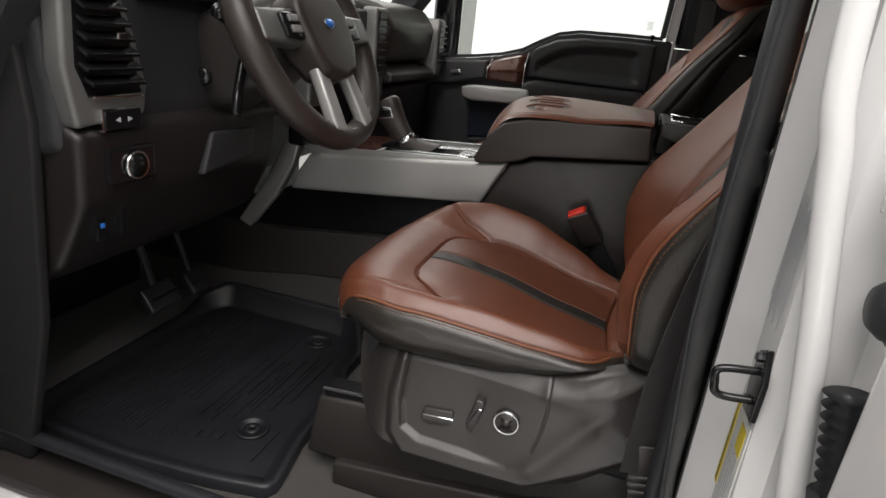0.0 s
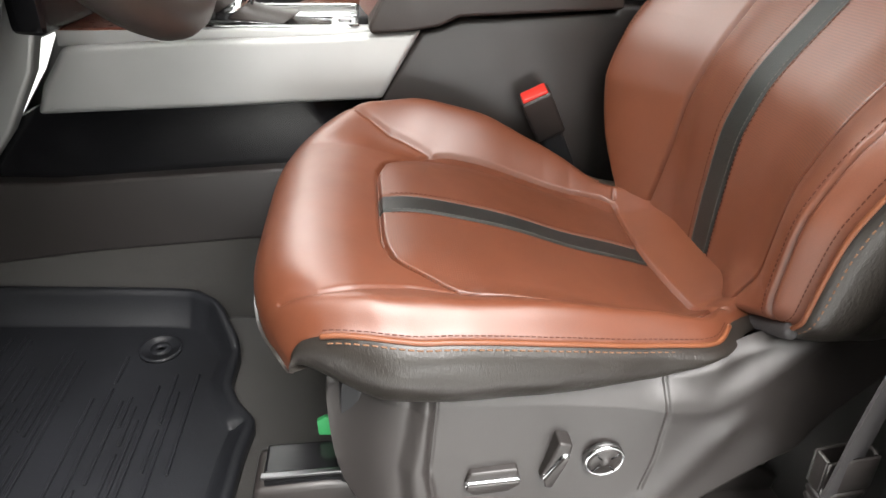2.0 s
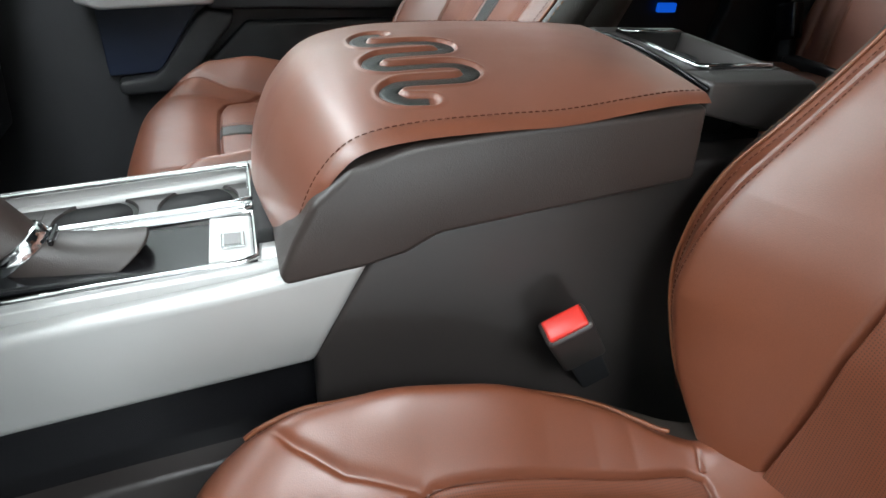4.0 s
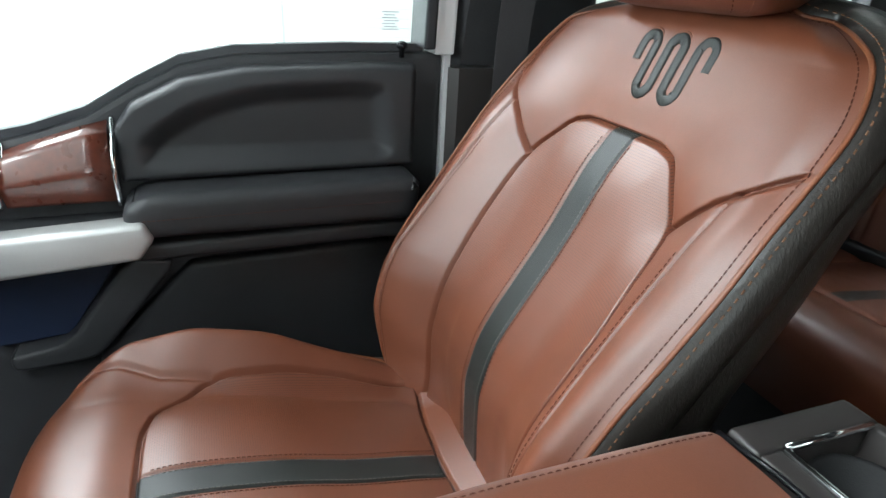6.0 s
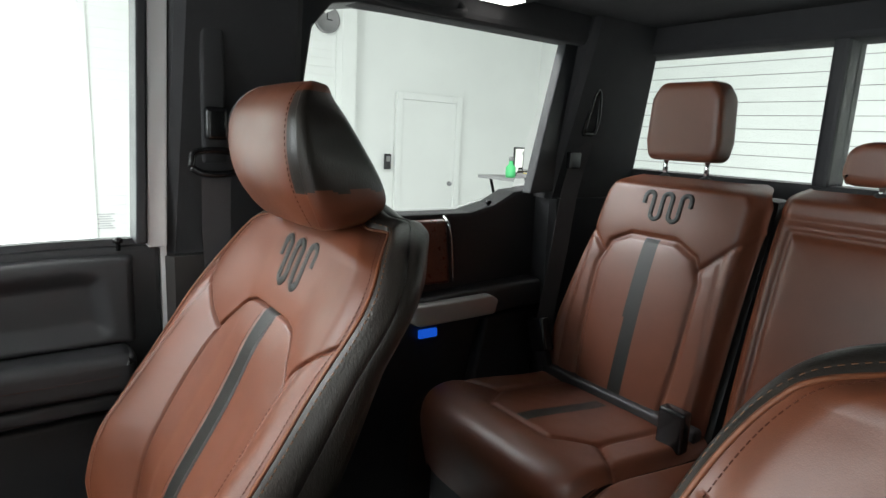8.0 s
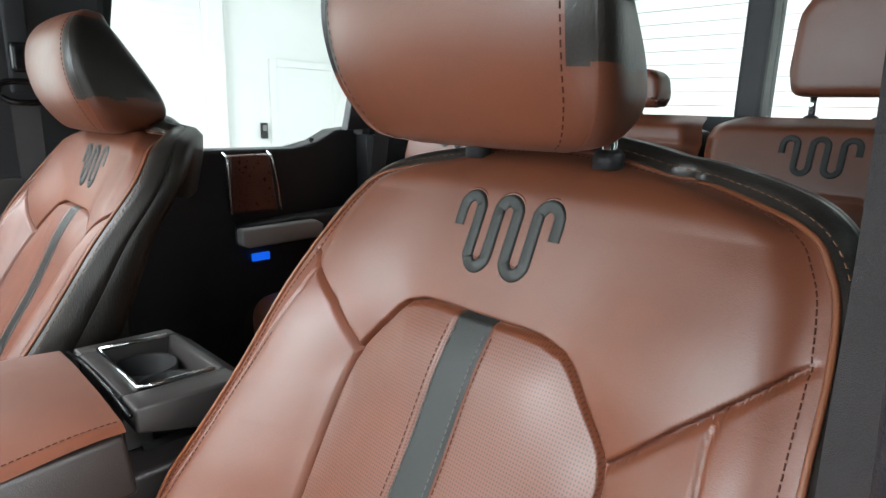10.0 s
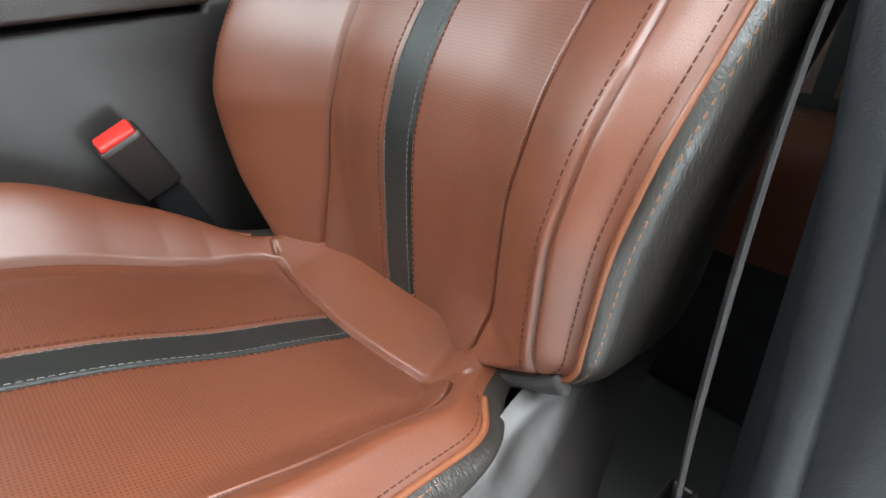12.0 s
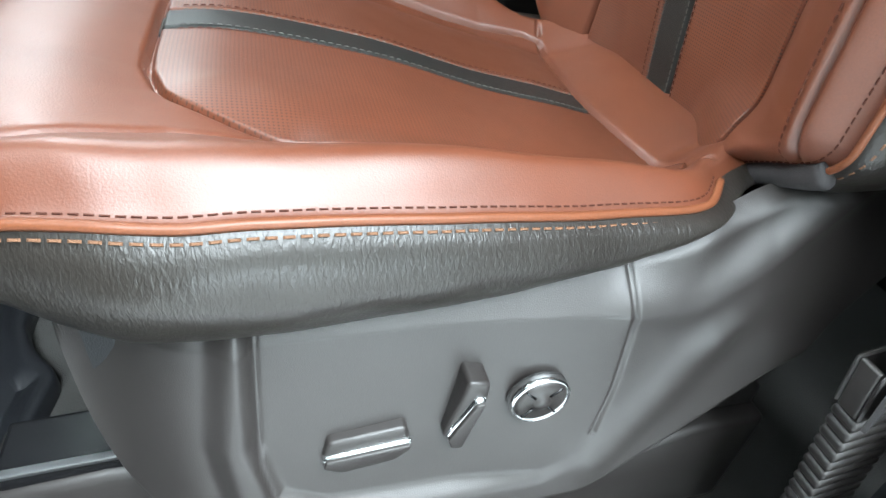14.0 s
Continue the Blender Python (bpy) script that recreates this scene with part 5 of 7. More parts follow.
part("latch_plate", swung(prism([(-0.088, 0.715), (-0.078, 0.735), (-0.100, 0.752), (-0.14, 0.760), (-0.165, 0.745), (-0.172, 0.730), (-0.15, 0.716), (-0.12, 0.712), (-0.11, 0.704)], "x", -0.303, -0.285, 0.006, 3)), GLOSSBLK, belt, "black plastic latch grip", True)
part("tongue", swung(prism([(-0.100, 0.705), (-0.112, 0.702), (-0.112, 0.648), (-0.100, 0.650)], "x", -0.296, -0.293, 0.001)), CHROME, belt, "chrome tongue")
lathe("rivet", [(0.006, 0), (0.006, 0.002), (0.003, 0.003)], (-0.304, -0.105, 0.735), (-1, 0, 0), TRIMBLK, belt, 14)
sleeve = thing("belt_sleeve", "ribbed brown plastic sleeve holding the belt end", "belt sleeve", at=(-0.303, -0.106, 0.046))
sleeve.rotation_euler = (radians(-12), 0, 0)
for x0, x1, y0, y1 in ((-0.0115, -0.0085, -0.024, 0.024), (0.006, 0.009, -0.024, 0.024), (-0.0083, 0.0058, -0.024, -0.020), (-0.0083, 0.0058, 0.020, 0.024)):
    part("cap_wall", box(x0, x1, y0, y1, 0.235, 0.278, 0.0018, 2), PLASTIC, sleeve, smooth=True)
for i in range(12):
    z = 0.226 - i * 0.0118
    part("rib", box(-0.0110, 0.0085, -0.0225, 0.0225, z - 0.0042, z + 0.0042, 0.003, 2), PLASTIC, sleeve, smooth=True)
part("core", box(-0.0085, 0.006, -0.020, 0.020, -0.03, 0.24), PLASTIC, sleeve)
buckle = thing("belt_buckle", "black belt buckle with a red release button", "belt buckle", at=(0.274, 0.076, 0.396))
buckle.rotation_euler = (radians(-33), radians(-19), radians(4))
part("housing", box(-0.014, 0.014, -0.024, 0.024, 0.0, 0.086, 0.006, 3), PLASTIC, buckle, smooth=True)
part("release_button", box(-0.011, 0.011, -0.020, 0.020, 0.080, 0.0905, 0.003, 2), RED, buckle, "red release button", True)
part("stalk", box(-0.007, 0.007, -0.018, 0.018, -0.10, 0.004, 0.004), TRIMBLK, buckle)

pbelt = thing("seat_belt", "black webbing seat belt on the passenger pillar", "seat belt", "seat belts")
strap("webbing", [(1.072, -0.105, 0.975), (1.10, -0.112, 0.85), (1.125, -0.125, 0.70), (1.13, -0.13, 0.55), (1.135, -0.13, 0.20)], 0.047, pbelt, up=(-1, 0.3, 0))
part("height_slider", box(1.075, 1.096, -0.128, -0.092, 1.03, 1.085, 0.008, 3), GLOSSBLK, pbelt, smooth=True)
part("slider_track", box(1.092, 1.106, -0.130, -0.090, 0.99, 1.22, 0.006, 2), LINER, pbelt, smooth=True)
tube("guide_ring", smooth_path([(1.068, -0.065, 0.985), (1.064, -0.085, 0.975), (1.064, -0.125, 0.975), (1.068, -0.145, 0.985), (1.072, -0.135, 1.01), (1.072, -0.075, 1.01), (1.068, -0.065, 0.985)], 40), 0.006, GLOSSBLK, pbelt, 8)
rbelt = thing("seat_belt", "black webbing seat belt at the rear pillar", "seat belt", "seat belts")
strap("webbing", [(1.175, -1.13, 1.06), (1.15, -1.06, 0.92), (1.135, -1.02, 0.75), (1.13, -0.98, 0.55)], 0.047, rbelt, up=(-1, 0.5, 0))
tube("guide_ring", smooth_path([(1.165, -1.11, 1.08), (1.165, -1.16, 1.09), (1.16, -1.16, 1.18), (1.16, -1.14, 1.19), (1.165, -1.11, 1.08)], 30), 0.007, GLOSSBLK, rbelt, 8, up=(1, 0, 0))
part("latch_plate", box(1.145, 1.165, -1.09, -1.05, 0.985, 1.03, 0.005), GLOSSBLK, rbelt)
rb = thing("belt_buckle", "black rear belt buckle standing in the seat gap", "belt buckle", at=(0.665, -0.90, 0.44))
part("housing", box(-0.03, 0.03, -0.016, 0.016, 0, 0.09, 0.008, 3), GLOSSBLK, rb, smooth=True)
part("stalk", box(-0.018, 0.018, -0.01, 0.01, -0.04, 0.01, 0.004), TRIMBLK, rb)
copy_thing(rb, pose(1.10, -0.955, 0.50, 0, 20, 0))


# ---------- centre console ----------
CX0, CX1 = 0.294, 0.522
con = thing("centre_console", "dark brown centre console with silver trim", "console")
part("body", prism([(-0.22, 0.0), (-0.22, 0.56), (-0.15, 0.592), (-0.004, 0.592), (-0.002, 0.580), (0.235, 0.552), (0.262, 0.540), (0.292, 0.532), (0.345, 0.430), (0.345, 0.0)], "x", CX0 + 0.006, CX1 - 0.006, 0.008, 3),
     PLASTIC, con, "dark brown grained console side", True)
part("lower_body", prism([(0.345, 0.20), (0.345, 0.320), (0.538, 0.302), (0.847, 0.266), (1.02, 0.262), (1.36, 0.30), (1.36, 0.09), (0.99, 0.113), (0.80, 0.145), (0.66, 0.162)], "x", CX0 + 0.004, CX1 - 0.004, 0.006, 3), PLASTIC, con, "dark brown strip below the pocket", True)
part("carpet_side", prism([(0.345, 0.0), (0.345, 0.21), (0.66, 0.175), (0.99, 0.125), (1.355, 0.105), (1.355, 0.0)], "x", CX0 + 0.009, CX1 - 0.009, 0.004), CARPET, con, "dark brown carpet below the console")
part("side_pocket", prism([(0.345, 0.29), (0.345, 0.44), (0.85, 0.385), (0.98, 0.30), (0.98, 0.24)], "x", CX0 + 0.03, CX1 - 0.03), GLOSSBLK, con, "black side pocket lining")
for sg, xa in ((-1, CX0 - 0.006), (1, CX1 + 0.006)):
    a, b = sorted((xa, xa - sg * 0.028))
    part("side_trim", prism([(0.292, 0.536), (0.346, 0.430), (0.60, 0.404), (0.842, 0.380), (0.825, 0.425), (0.79, 0.478), (0.60, 0.500), (0.42, 0.518)], "x", a, b, 0.010, 4), SILVER, con, "satin silver side trim", True)
    part("dash_strut", prism([(0.795, 0.575), (0.835, 0.575), (0.862, 0.50), (0.915, 0.39), (0.998, 0.268), (0.962, 0.252), (0.885, 0.350), (0.835, 0.440)], "x", a, b, 0.007, 3), SILVER, con, "satin silver strut up to the dash", True)
# upper tray: silver strips round the shifter gate and the two open cup wells
def zt(y):
    return 0.5335 - 0.072 * (y - 0.30)


def tray_strip(name, x0, x1, y0, y1, top, low, mat, label=""):
    return part(name, prism([(y0, zt(y0) - low), (y0, zt(y0) - top), (y1, zt(y1) - top), (y1, zt(y1) - low)], "x", x0, x1, 0.0015), mat, con, label, True)


for x0, x1, y0, y1 in ((CX0 + 0.012, 0.318, 0.30, 0.80), (0.3182, CX1 + 0.004, 0.30, 0.385), (0.405, 0.425, 0.3852, 0.80), (0.512, CX1 + 0.004, 0.3852, 0.80), (0.3182, 0.4048, 0.60, 0.80), (0.4252, 0.5118, 0.66, 0.80)):
    tray_strip("tray_strip", x0, x1, y0, y1, 0.0, 0.022, SILVER, "satin silver tray strip")
tray_strip("gate_floor", 0.3182, 0.4048, 0.3852, 0.60, 0.010, 0.020, PLASTIC, "dark gate floor")
for x0, x1, y0, y1 in ((0.318, 0.405, 0.385, 0.60), (0.425, 0.512, 0.385, 0.66), (0.409, 0.421, 0.385, 0.60)):
    rim = [(x0, y0), (x1, y0), (x1, y1), (x0, y1)]
    path = []
    for (ax, ay), (bx, by) in zip(rim, rim[1:] + rim[:1]):
        for f in np.linspace(0.06, 0.94, 8):
            path.append((ax + (bx - ax) * f, ay + (by - ay) * f, zt(ay + (by - ay) * f) + 0.0015))
    tube("chrome_rim", path, 0.0032, CHROME, con, 8, closed=True)


def holed_plate(name, x0, x1, y0, y1, cx, cy, r, mat):
    """A sloping plate with a round hole in it."""
    verts, faces, n = [], [], 40
    for k in range(n):
        a = 2 * math.pi * k / n
        c, q = math.cos(a), math.sin(a)
        t = min((x1 - cx) / c if c > 1e-9 else (x0 - cx) / c if c < -1e-9 else 9, (y1 - cy) / q if q > 1e-9 else (y0 - cy) / q if q < -1e-9 else 9)
        for d, dz in ((t, 0.014), (r * 1.04, 0.014), (r, 0.017)):
            verts.append((cx + c * d, cy + q * d, zt(cy + q * d) - dz))
    for k in range(n):
        i, j = 3 * k, 3 * ((k + 1) % n)
        faces += [(i, i + 1, j + 1, j), (i + 1, i + 2, j + 2, j + 1)]
    return link_mesh(name, verts, faces, mat, con, smooth=False)


for y0, y1, y in ((0.387, 0.484, 0.437), (0.484, 0.584, 0.534)):
    holed_plate("cup_plate", 0.427, 0.510, y0, y1, 0.469, y, 0.0385, PLASTIC)
    lathe("cup_well", [(0.0385, 0.068), (0.037, 0.060), (0.0345, 0.004), (0.030, 0.0), (0.001, 0.0)], (0.469, y, zt(y) - 0.085), (0, 0.07, 1), MATTBLK, con, 40)
    for sx in (-1, 1):
        part("cup_grip", box(0.469 + sx * 0.033 - 0.005, 0.469 + sx * 0.033 + 0.005, y - 0.010, y + 0.010, zt(y) - 0.050, zt(y) - 0.026, 0.003), MATTBLK, con, "", True)
tray_strip("cup_plate", 0.427, 0.510, 0.584, 0.658, 0.014, 0.020, PLASTIC)
part("mode_plate", box(0.324, 0.400, 0.388, 0.424, 0.5215, 0.5275, 0.002), SILVER, con)
part("mode_button", box(0.342, 0.366, 0.394, 0.414, 0.5277, 0.5300, 0.001), CHROME, con)
part("mode_face", box(0.345, 0.363, 0.397, 0.411, 0.5301, 0.5307), GREYPL, con)
part("wood_front", prism([(0.62, 0.500), (0.62, 0.515), (0.80, 0.500), (0.80, 0.480)], "x", CX0 + 0.014, CX1 - 0.014, 0.003), WOOD, con, "dark red wood panel")
# lid: dark sides and a padded tan top
lid = new("lid")
lid.parent = con
lid["label"] = "padded armrest lid"
side = [(-0.002, 0.588), (0.006, 0.657), (0.10, 0.651), (0.20, 0.645), (0.265, 0.639), (0.312, 0.624), (0.341, 0.598), (0.358, 0.566), (0.370, 0.538), (0.366, 0.528), (0.305, 0.536), (0.268, 0.545), (0.240, 0.560), (0.12, 0.574)]
part("lid_side", prism(side, "x", CX0 - 0.020, CX1, 0.006, 3), BROWN, lid, "dark brown leather sides", True)
prof = smooth_path([(0.004, 0.672), (0.05, 0.675), (0.12, 0.677), (0.20, 0.677), (0.270, 0.673), (0.318, 0.660), (0.350, 0.630), (0.369, 0.592), (0.377, 0.560), (0.380, 0.530), (0.376, 0.520)], 300)
gx = np.linspace(-1, 1, 201)
tg = np.gradient(prof, axis=0)
tg /= np.linalg.norm(tg, axis=1)[:, None]
P = np.zeros((201, 300, 3))
for i, g in enumerate(gx):
    drop = 0.008 * np.clip((g - 0.85) / 0.15, 0, 1) ** 2.0 + (0.007 + 0.018 * smoothstep(0.0, 0.16, prof[:, 0])) * np.clip((0.5 - g) / 1.5, 0, 1) ** 1.5 + 0.005 * np.clip((-g - 0.90) / 0.10, 0, 1) ** 2.0
    hw = (0.114 if g > 0 else 0.136) - 0.006 * smoothstep(0.24, 0.37, prof[:, 0])
    crown = 0.003 * (1 - g * g)
    P[i, :, 0] = 0.410 + g * hw
    P[i, :, 1] = prof[:, 0] + tg[:, 1] * (drop - crown)
    P[i, :, 2] = prof[:, 1] - tg[:, 0] * (drop - crown)
# the serpentine emblem lies in a shallow groove pressed into the top
em = [(0.458, 0.250), (0.460, 0.262), (0.451, 0.272), (0.438, 0.270), (0.432, 0.255), (0.431, 0.226), (0.427, 0.206), (0.417, 0.197), (0.407, 0.202), (0.4055, 0.218), (0.4055, 0.242), (0.405, 0.260),
      (0.397, 0.271), (0.386, 0.270), (0.3785, 0.257), (0.378, 0.234), (0.377, 0.207), (0.370, 0.194), (0.359, 0.191), (0.349, 0.202), (0.348, 0.220), (0.349, 0.243), (0.349, 0.258), (0.341, 0.268), (0.331, 0.267), (0.322, 0.258), (0.318, 0.241)]
flat_top = P[:, :200].copy()
snake = [(x, y, flat_top[np.argmin(np.abs(flat_top[:, 60, 0] - x)), np.argmin(np.abs(flat_top[100, :, 1] - y)), 2]) for x, y in em]
line = smooth_path(snake, 120)[:, :2]
dist = polyline_distance(P[:, :200, 0], P[:, :200, 1], line)
P[:, :200, 2] += 0.0009 * np.exp(-((dist - 0.0114) / 0.0016) ** 2) - 0.0030 * (1 - smoothstep(0.0074, 0.0096, dist))
idx = np.arange(201 * 300).reshape(201, 300)
quads = np.stack([idx[:-1, :-1], idx[1:, :-1], idx[1:, 1:], idx[:-1, 1:]], -1).reshape(-1, 4)
link_mesh("lid_top", P.reshape(-1, 3), quads, ARMREST, lid, "tan leather top")
for g, sg in ((10, -1), (-11, 1)):
    stitches("stitching", P[g] + np.array([0, 0, 0.0006]), np.tile([sg * 0.4, 0, 1.0], (300, 1)), THREAD_D, lid)
ribbon("emblem", np.array(snake) - np.array([0, 0, 0.0030]), 0.0076, lambda c: (0, 0.05, 1), STRIPE, lid, lift=0.0014, label="inlaid dark grey serpentine emblem")
# solid black block that stands for the shaded finger notch
part("recess_shade", box(0.345, 0.470, 0.366, 0.3835, 0.512, 0.540, 0.006, 3), MATTBLK, lid, "black block for the shade in the lid's finger recess", True)
tube("joint_strip", [(CX0 + 0.002, -0.007, 0.664), (0.35, -0.007, 0.671), (0.41, -0.007, 0.673), (0.47, -0.007, 0.671), (CX1 - 0.002, -0.007, 0.664)], 0.0024, GLOSSBLK, con, 8, up=(0, 0, 1))
for x0, x1 in ((CX0 + 0.004, 0.340), (0.490, CX1 - 0.004)):
    part("rear_top", prism([(-0.012, 0.640), (-0.012, 0.669), (-0.13, 0.667), (-0.165, 0.640), (-0.165, 0.60)], "x", x0, x1, 0.004, 2), PLASTIC, con, "dark rear console top", True)
part("rear_top", prism([(-0.012, 0.60), (-0.012, 0.669), (-0.032, 0.669), (-0.044, 0.60)], "x", 0.3402, 0.4898, 0.003, 2), PLASTIC, con, "", True)
part("rear_top", prism([(-0.112, 0.60), (-0.122, 0.667), (-0.13, 0.667), (-0.165, 0.640), (-0.165, 0.60)], "x", 0.3402, 0.4898, 0.003, 2), PLASTIC, con, "", True)
part("cup_floor", box(0.340, 0.490, -0.13, -0.03, 0.594, 0.604), MATTBLK, con, "black cup recess floor")
for x in (0.378, 0.452):
    lathe("cup_cylinder", [(0.034, 0.0), (0.035, 0.045), (0.0375, 0.047), (0.037, 0.0)], (x, -0.077, 0.603), (0, 0, 1), MATTBLK, con, 32)
for pth in ([(0.488, -0.034, 0.6705), (0.487, -0.118, 0.669)], [(0.486, -0.032, 0.6705), (0.344, -0.032, 0.6705), (0.342, -0.045, 0.6705), (0.342, -0.118, 0.669)]):
    tube("chrome_trim", pth, 0.0028, CHROME, con, 8)

# shifter
sh = thing("gear_selector", "dark leather gear selector with a chrome collar", "gear selector", at=(0.362, 0.515, 0.52))
def shift_rings(levels):
    return [[(w * np.sign(math.cos(a)) * abs(math.cos(a)) ** 0.7, y + d * math.sin(a) * 0.80, z - d * math.sin(a) * 0.55) for a in np.linspace(0, 2 * math.pi, 24, endpoint=False)] for y, z, w, d in levels]


boot_levels = ((0.006, -0.016, 0.036, 0.064), (0.020, -0.006, 0.030, 0.048), (0.036, 0.004, 0.025, 0.034), (0.050, 0.013, 0.0215, 0.026))
lever_levels = ((0.052, 0.014, 0.0215, 0.026), (0.066, 0.032, 0.0225, 0.027), (0.082, 0.054, 0.024, 0.029), (0.096, 0.074, 0.0265, 0.033), (0.106, 0.092, 0.0265, 0.035), (0.112, 0.103, 0.022, 0.030), (0.114, 0.107, 0.011, 0.016))
for nm, lv, mt in (("boot", boot_levels, BROWN), ("lever", lever_levels, BROWN)):
    r = np.array(shift_rings(lv))
    loft(nm, smooth_path(r.reshape(len(r), -1), 30).reshape(30, 24, 3), mt, sh)
loft("collar", shift_rings(((0.049, 0.011, 0.0230, 0.0275), (0.050, 0.0125, 0.0240, 0.0285), (0.056, 0.020, 0.0240, 0.0285), (0.057, 0.0215, 0.0230, 0.0275))), CHROME, sh, "chrome collar")
part("collar_badge", box(-0.013, 0.013, 0.0225, 0.0265, 0.018, 0.030, 0.002), GLOSSBLK, sh, "black badge with a pale unreadable bar")
part("badge_bar", box(-0.006, 0.006, 0.0215, 0.0226, 0.0225, 0.0255), GREYPL, sh)
part("thumb_frame", prism([(0.076, 0.070), (0.086, 0.094), (0.116, 0.090), (0.110, 0.062)], "x", -0.0295, -0.022, 0.003, 2), CHROME, sh, "chrome thumb button frame", True)
part("thumb_button", prism([(0.082, 0.073), (0.089, 0.088), (0.111, 0.085), (0.106, 0.067)], "x", -0.0315, -0.023, 0.002, 2), GLOSSBLK, sh, "", True)
stitches("stitching", [(0.0, 0.03 - 0.02 * f - 0.018, 0.008 - 0.016 * f + 0.002) for f in np.linspace(0, 1, 12)], np.tile([0, -0.6, 0.8], (12, 1)), THREAD_D, sh)
part("gate", box(-0.040, 0.034, -0.10, 0.10, -0.002, 0.004, 0.003), GLOSSBLK, sh, "gloss black gate plate")

# ---------- dashboard ----------
dash = thing("dashboard", "dark brown dashboard with silver vents", "dashboard")
part("main_body", prism([(0.80, 0.58), (0.80, 0.66), (0.82, 0.78), (0.86, 0.85), (0.98, 0.875), (1.34, 0.90), (1.34, 0.30), (1.10, 0.34), (1.03, 0.52)], "x", XL + 0.01, XR - 0.03, 0.02, 3), TRIMBLK, dash, "", True)
part("knee_panel", prism([(0.782, 0.50), (0.775, 0.605), (0.81, 0.625), (0.90, 0.60), (0.99, 0.34), (0.95, 0.32), (0.84, 0.39)], "x", XL + 0.02, 0.12, 0.015, 3), KNEE_SHADE, dash, "dark brown knee panel", True)
part("side_panel", prism([(0.93, 0.02), (0.86, 0.30), (0.83, 0.62), (0.85, 0.80), (1.10, 0.86), (1.30, 0.86), (1.30, 0.02)], "x", XL - 0.004, XL + 0.014, 0.005), MATTBLK, dash, "", True)
for i in range(6):
    part("grille_slot", prism([(0.93 + i * 0.02, 0.62), (0.938 + i * 0.02, 0.62), (0.918 + i * 0.02, 0.71), (0.91 + i * 0.02, 0.71)], "x", XL - 0.008, XL - 0.003), GLOSSBLK, dash)
part("hood", prism([(0.80, 0.80), (0.79, 0.86), (0.84, 0.895), (1.05, 0.90), (1.05, 0.82)], "x", -0.22, 0.24, 0.02, 3), TRIMBLK, dash, "", True)
part("instrument_face", box(-0.19, 0.20, 0.835, 0.845, 0.66, 0.83), GLOSSBLK, dash, "black instrument face")
# left vent with bezel and slats
vent = new("air_vent")
vent.parent = dash
out0 = [(-0.385, 0.80), (-0.392, 0.70), (-0.378, 0.615), (-0.252, 0.628), (-0.244, 0.668), (-0.262, 0.74), (-0.285, 0.80), (-0.30, 0.84), (-0.372, 0.84)]
inn = [(-0.368, 0.80), (-0.374, 0.70), (-0.356, 0.658), (-0.260, 0.660), (-0.276, 0.73), (-0.298, 0.80), (-0.31, 0.82), (-0.345, 0.82)]
part("bezel", prism(out0, "y", 0.775, 0.81, 0.008, 3), BEZEL, vent, "satin silver bezel", True)
part("duct", prism(inn, "y", 0.7735, 0.7745), GLOSSBLK, vent)
for i in range(7):
    z = 0.682 + i * 0.020
    xl, xr = float(np.interp(z, [0.668, 0.70, 0.80], [-0.358, -0.370, -0.365])), np.interp(z, [0.668, 0.73, 0.80], [-0.264, -0.278, -0.300])
    bm = box(xl, xr, 0.754, 0.774, z - 0.0030, z + 0.0030, 0.0015)
    bmesh.ops.rotate(bm, verts=bm.verts, cent=(0, 0.767, z), matrix=Matrix.Rotation(radians(25), 3, "X"))
    part("slat", bm, GLOSSBLK, vent)
part("slat_tab", box(-0.318, -0.296, 0.752, 0.764, 0.738, 0.748, 0.002), CHROME, vent)
part("lower_bar", box(-0.352, -0.262, 0.768, 0.775, 0.656, 0.661, 0.002), CHROME, vent)
dim = new("dimmer_switch")
dim.parent = dash
part("surround", box(-0.342, -0.270, 0.768, 0.776, 0.608, 0.642, 0.003), CHROME, dim, "thin chrome surround")
part("rocker", box(-0.339, -0.273, 0.765, 0.7675, 0.611, 0.639, 0.001), GLOSSBLK, dim, "black rocker")
for x, k in ((-0.318, -1), (-0.294, 1)):
    part("arrow", prism([(x - 0.005 * k, 0.621), (x + 0.004 * k, 0.625), (x - 0.005 * k, 0.629)], "y", 0.7642, 0.7649), PRINT, dim, "pale arrow mark")
sw = new("headlight_switch")
sw.parent = dash
part("plate", box(-0.336, -0.245, 0.768, 0.780, 0.526, 0.582, 0.004), GLOSSBLK, sw)
lathe("knob_ring", [(0.0225, 0), (0.0225, 0.005), (0.0205, 0.008), (0.019, 0.0065)], (-0.288, 0.768, 0.553), (0, -1, 0), CHROME, sw, 30)
lathe("knob_face", [(0.019, 0), (0.019, 0.007), (0.001, 0.008)], (-0.288, 0.768, 0.553), (0, -1, 0), GLOSSBLK, sw, 30)
part("pedal_switch", box(-0.345, -0.325, 0.795, 0.815, 0.435, 0.475, 0.003), GLOSSBLK, dash)
part("brake_release", box(-0.300, -0.288, 0.792, 0.812, 0.435, 0.485, 0.003), GLOSSBLK, dash)
part("release_mark", box(-0.338, -0.331, 0.793, 0.796, 0.457, 0.464), BLUE, dash, "blue mark")
# solid block; its dark colour stands for shade in the open tray
part("coin_tray", prism([(-0.13, 0.505), (0.02, 0.520), (0.03, 0.575), (-0.10, 0.58)], "y", 0.768, 0.80, 0.006), TRIMBLK, dash, "solid dark block for the tray's shaded opening", True)
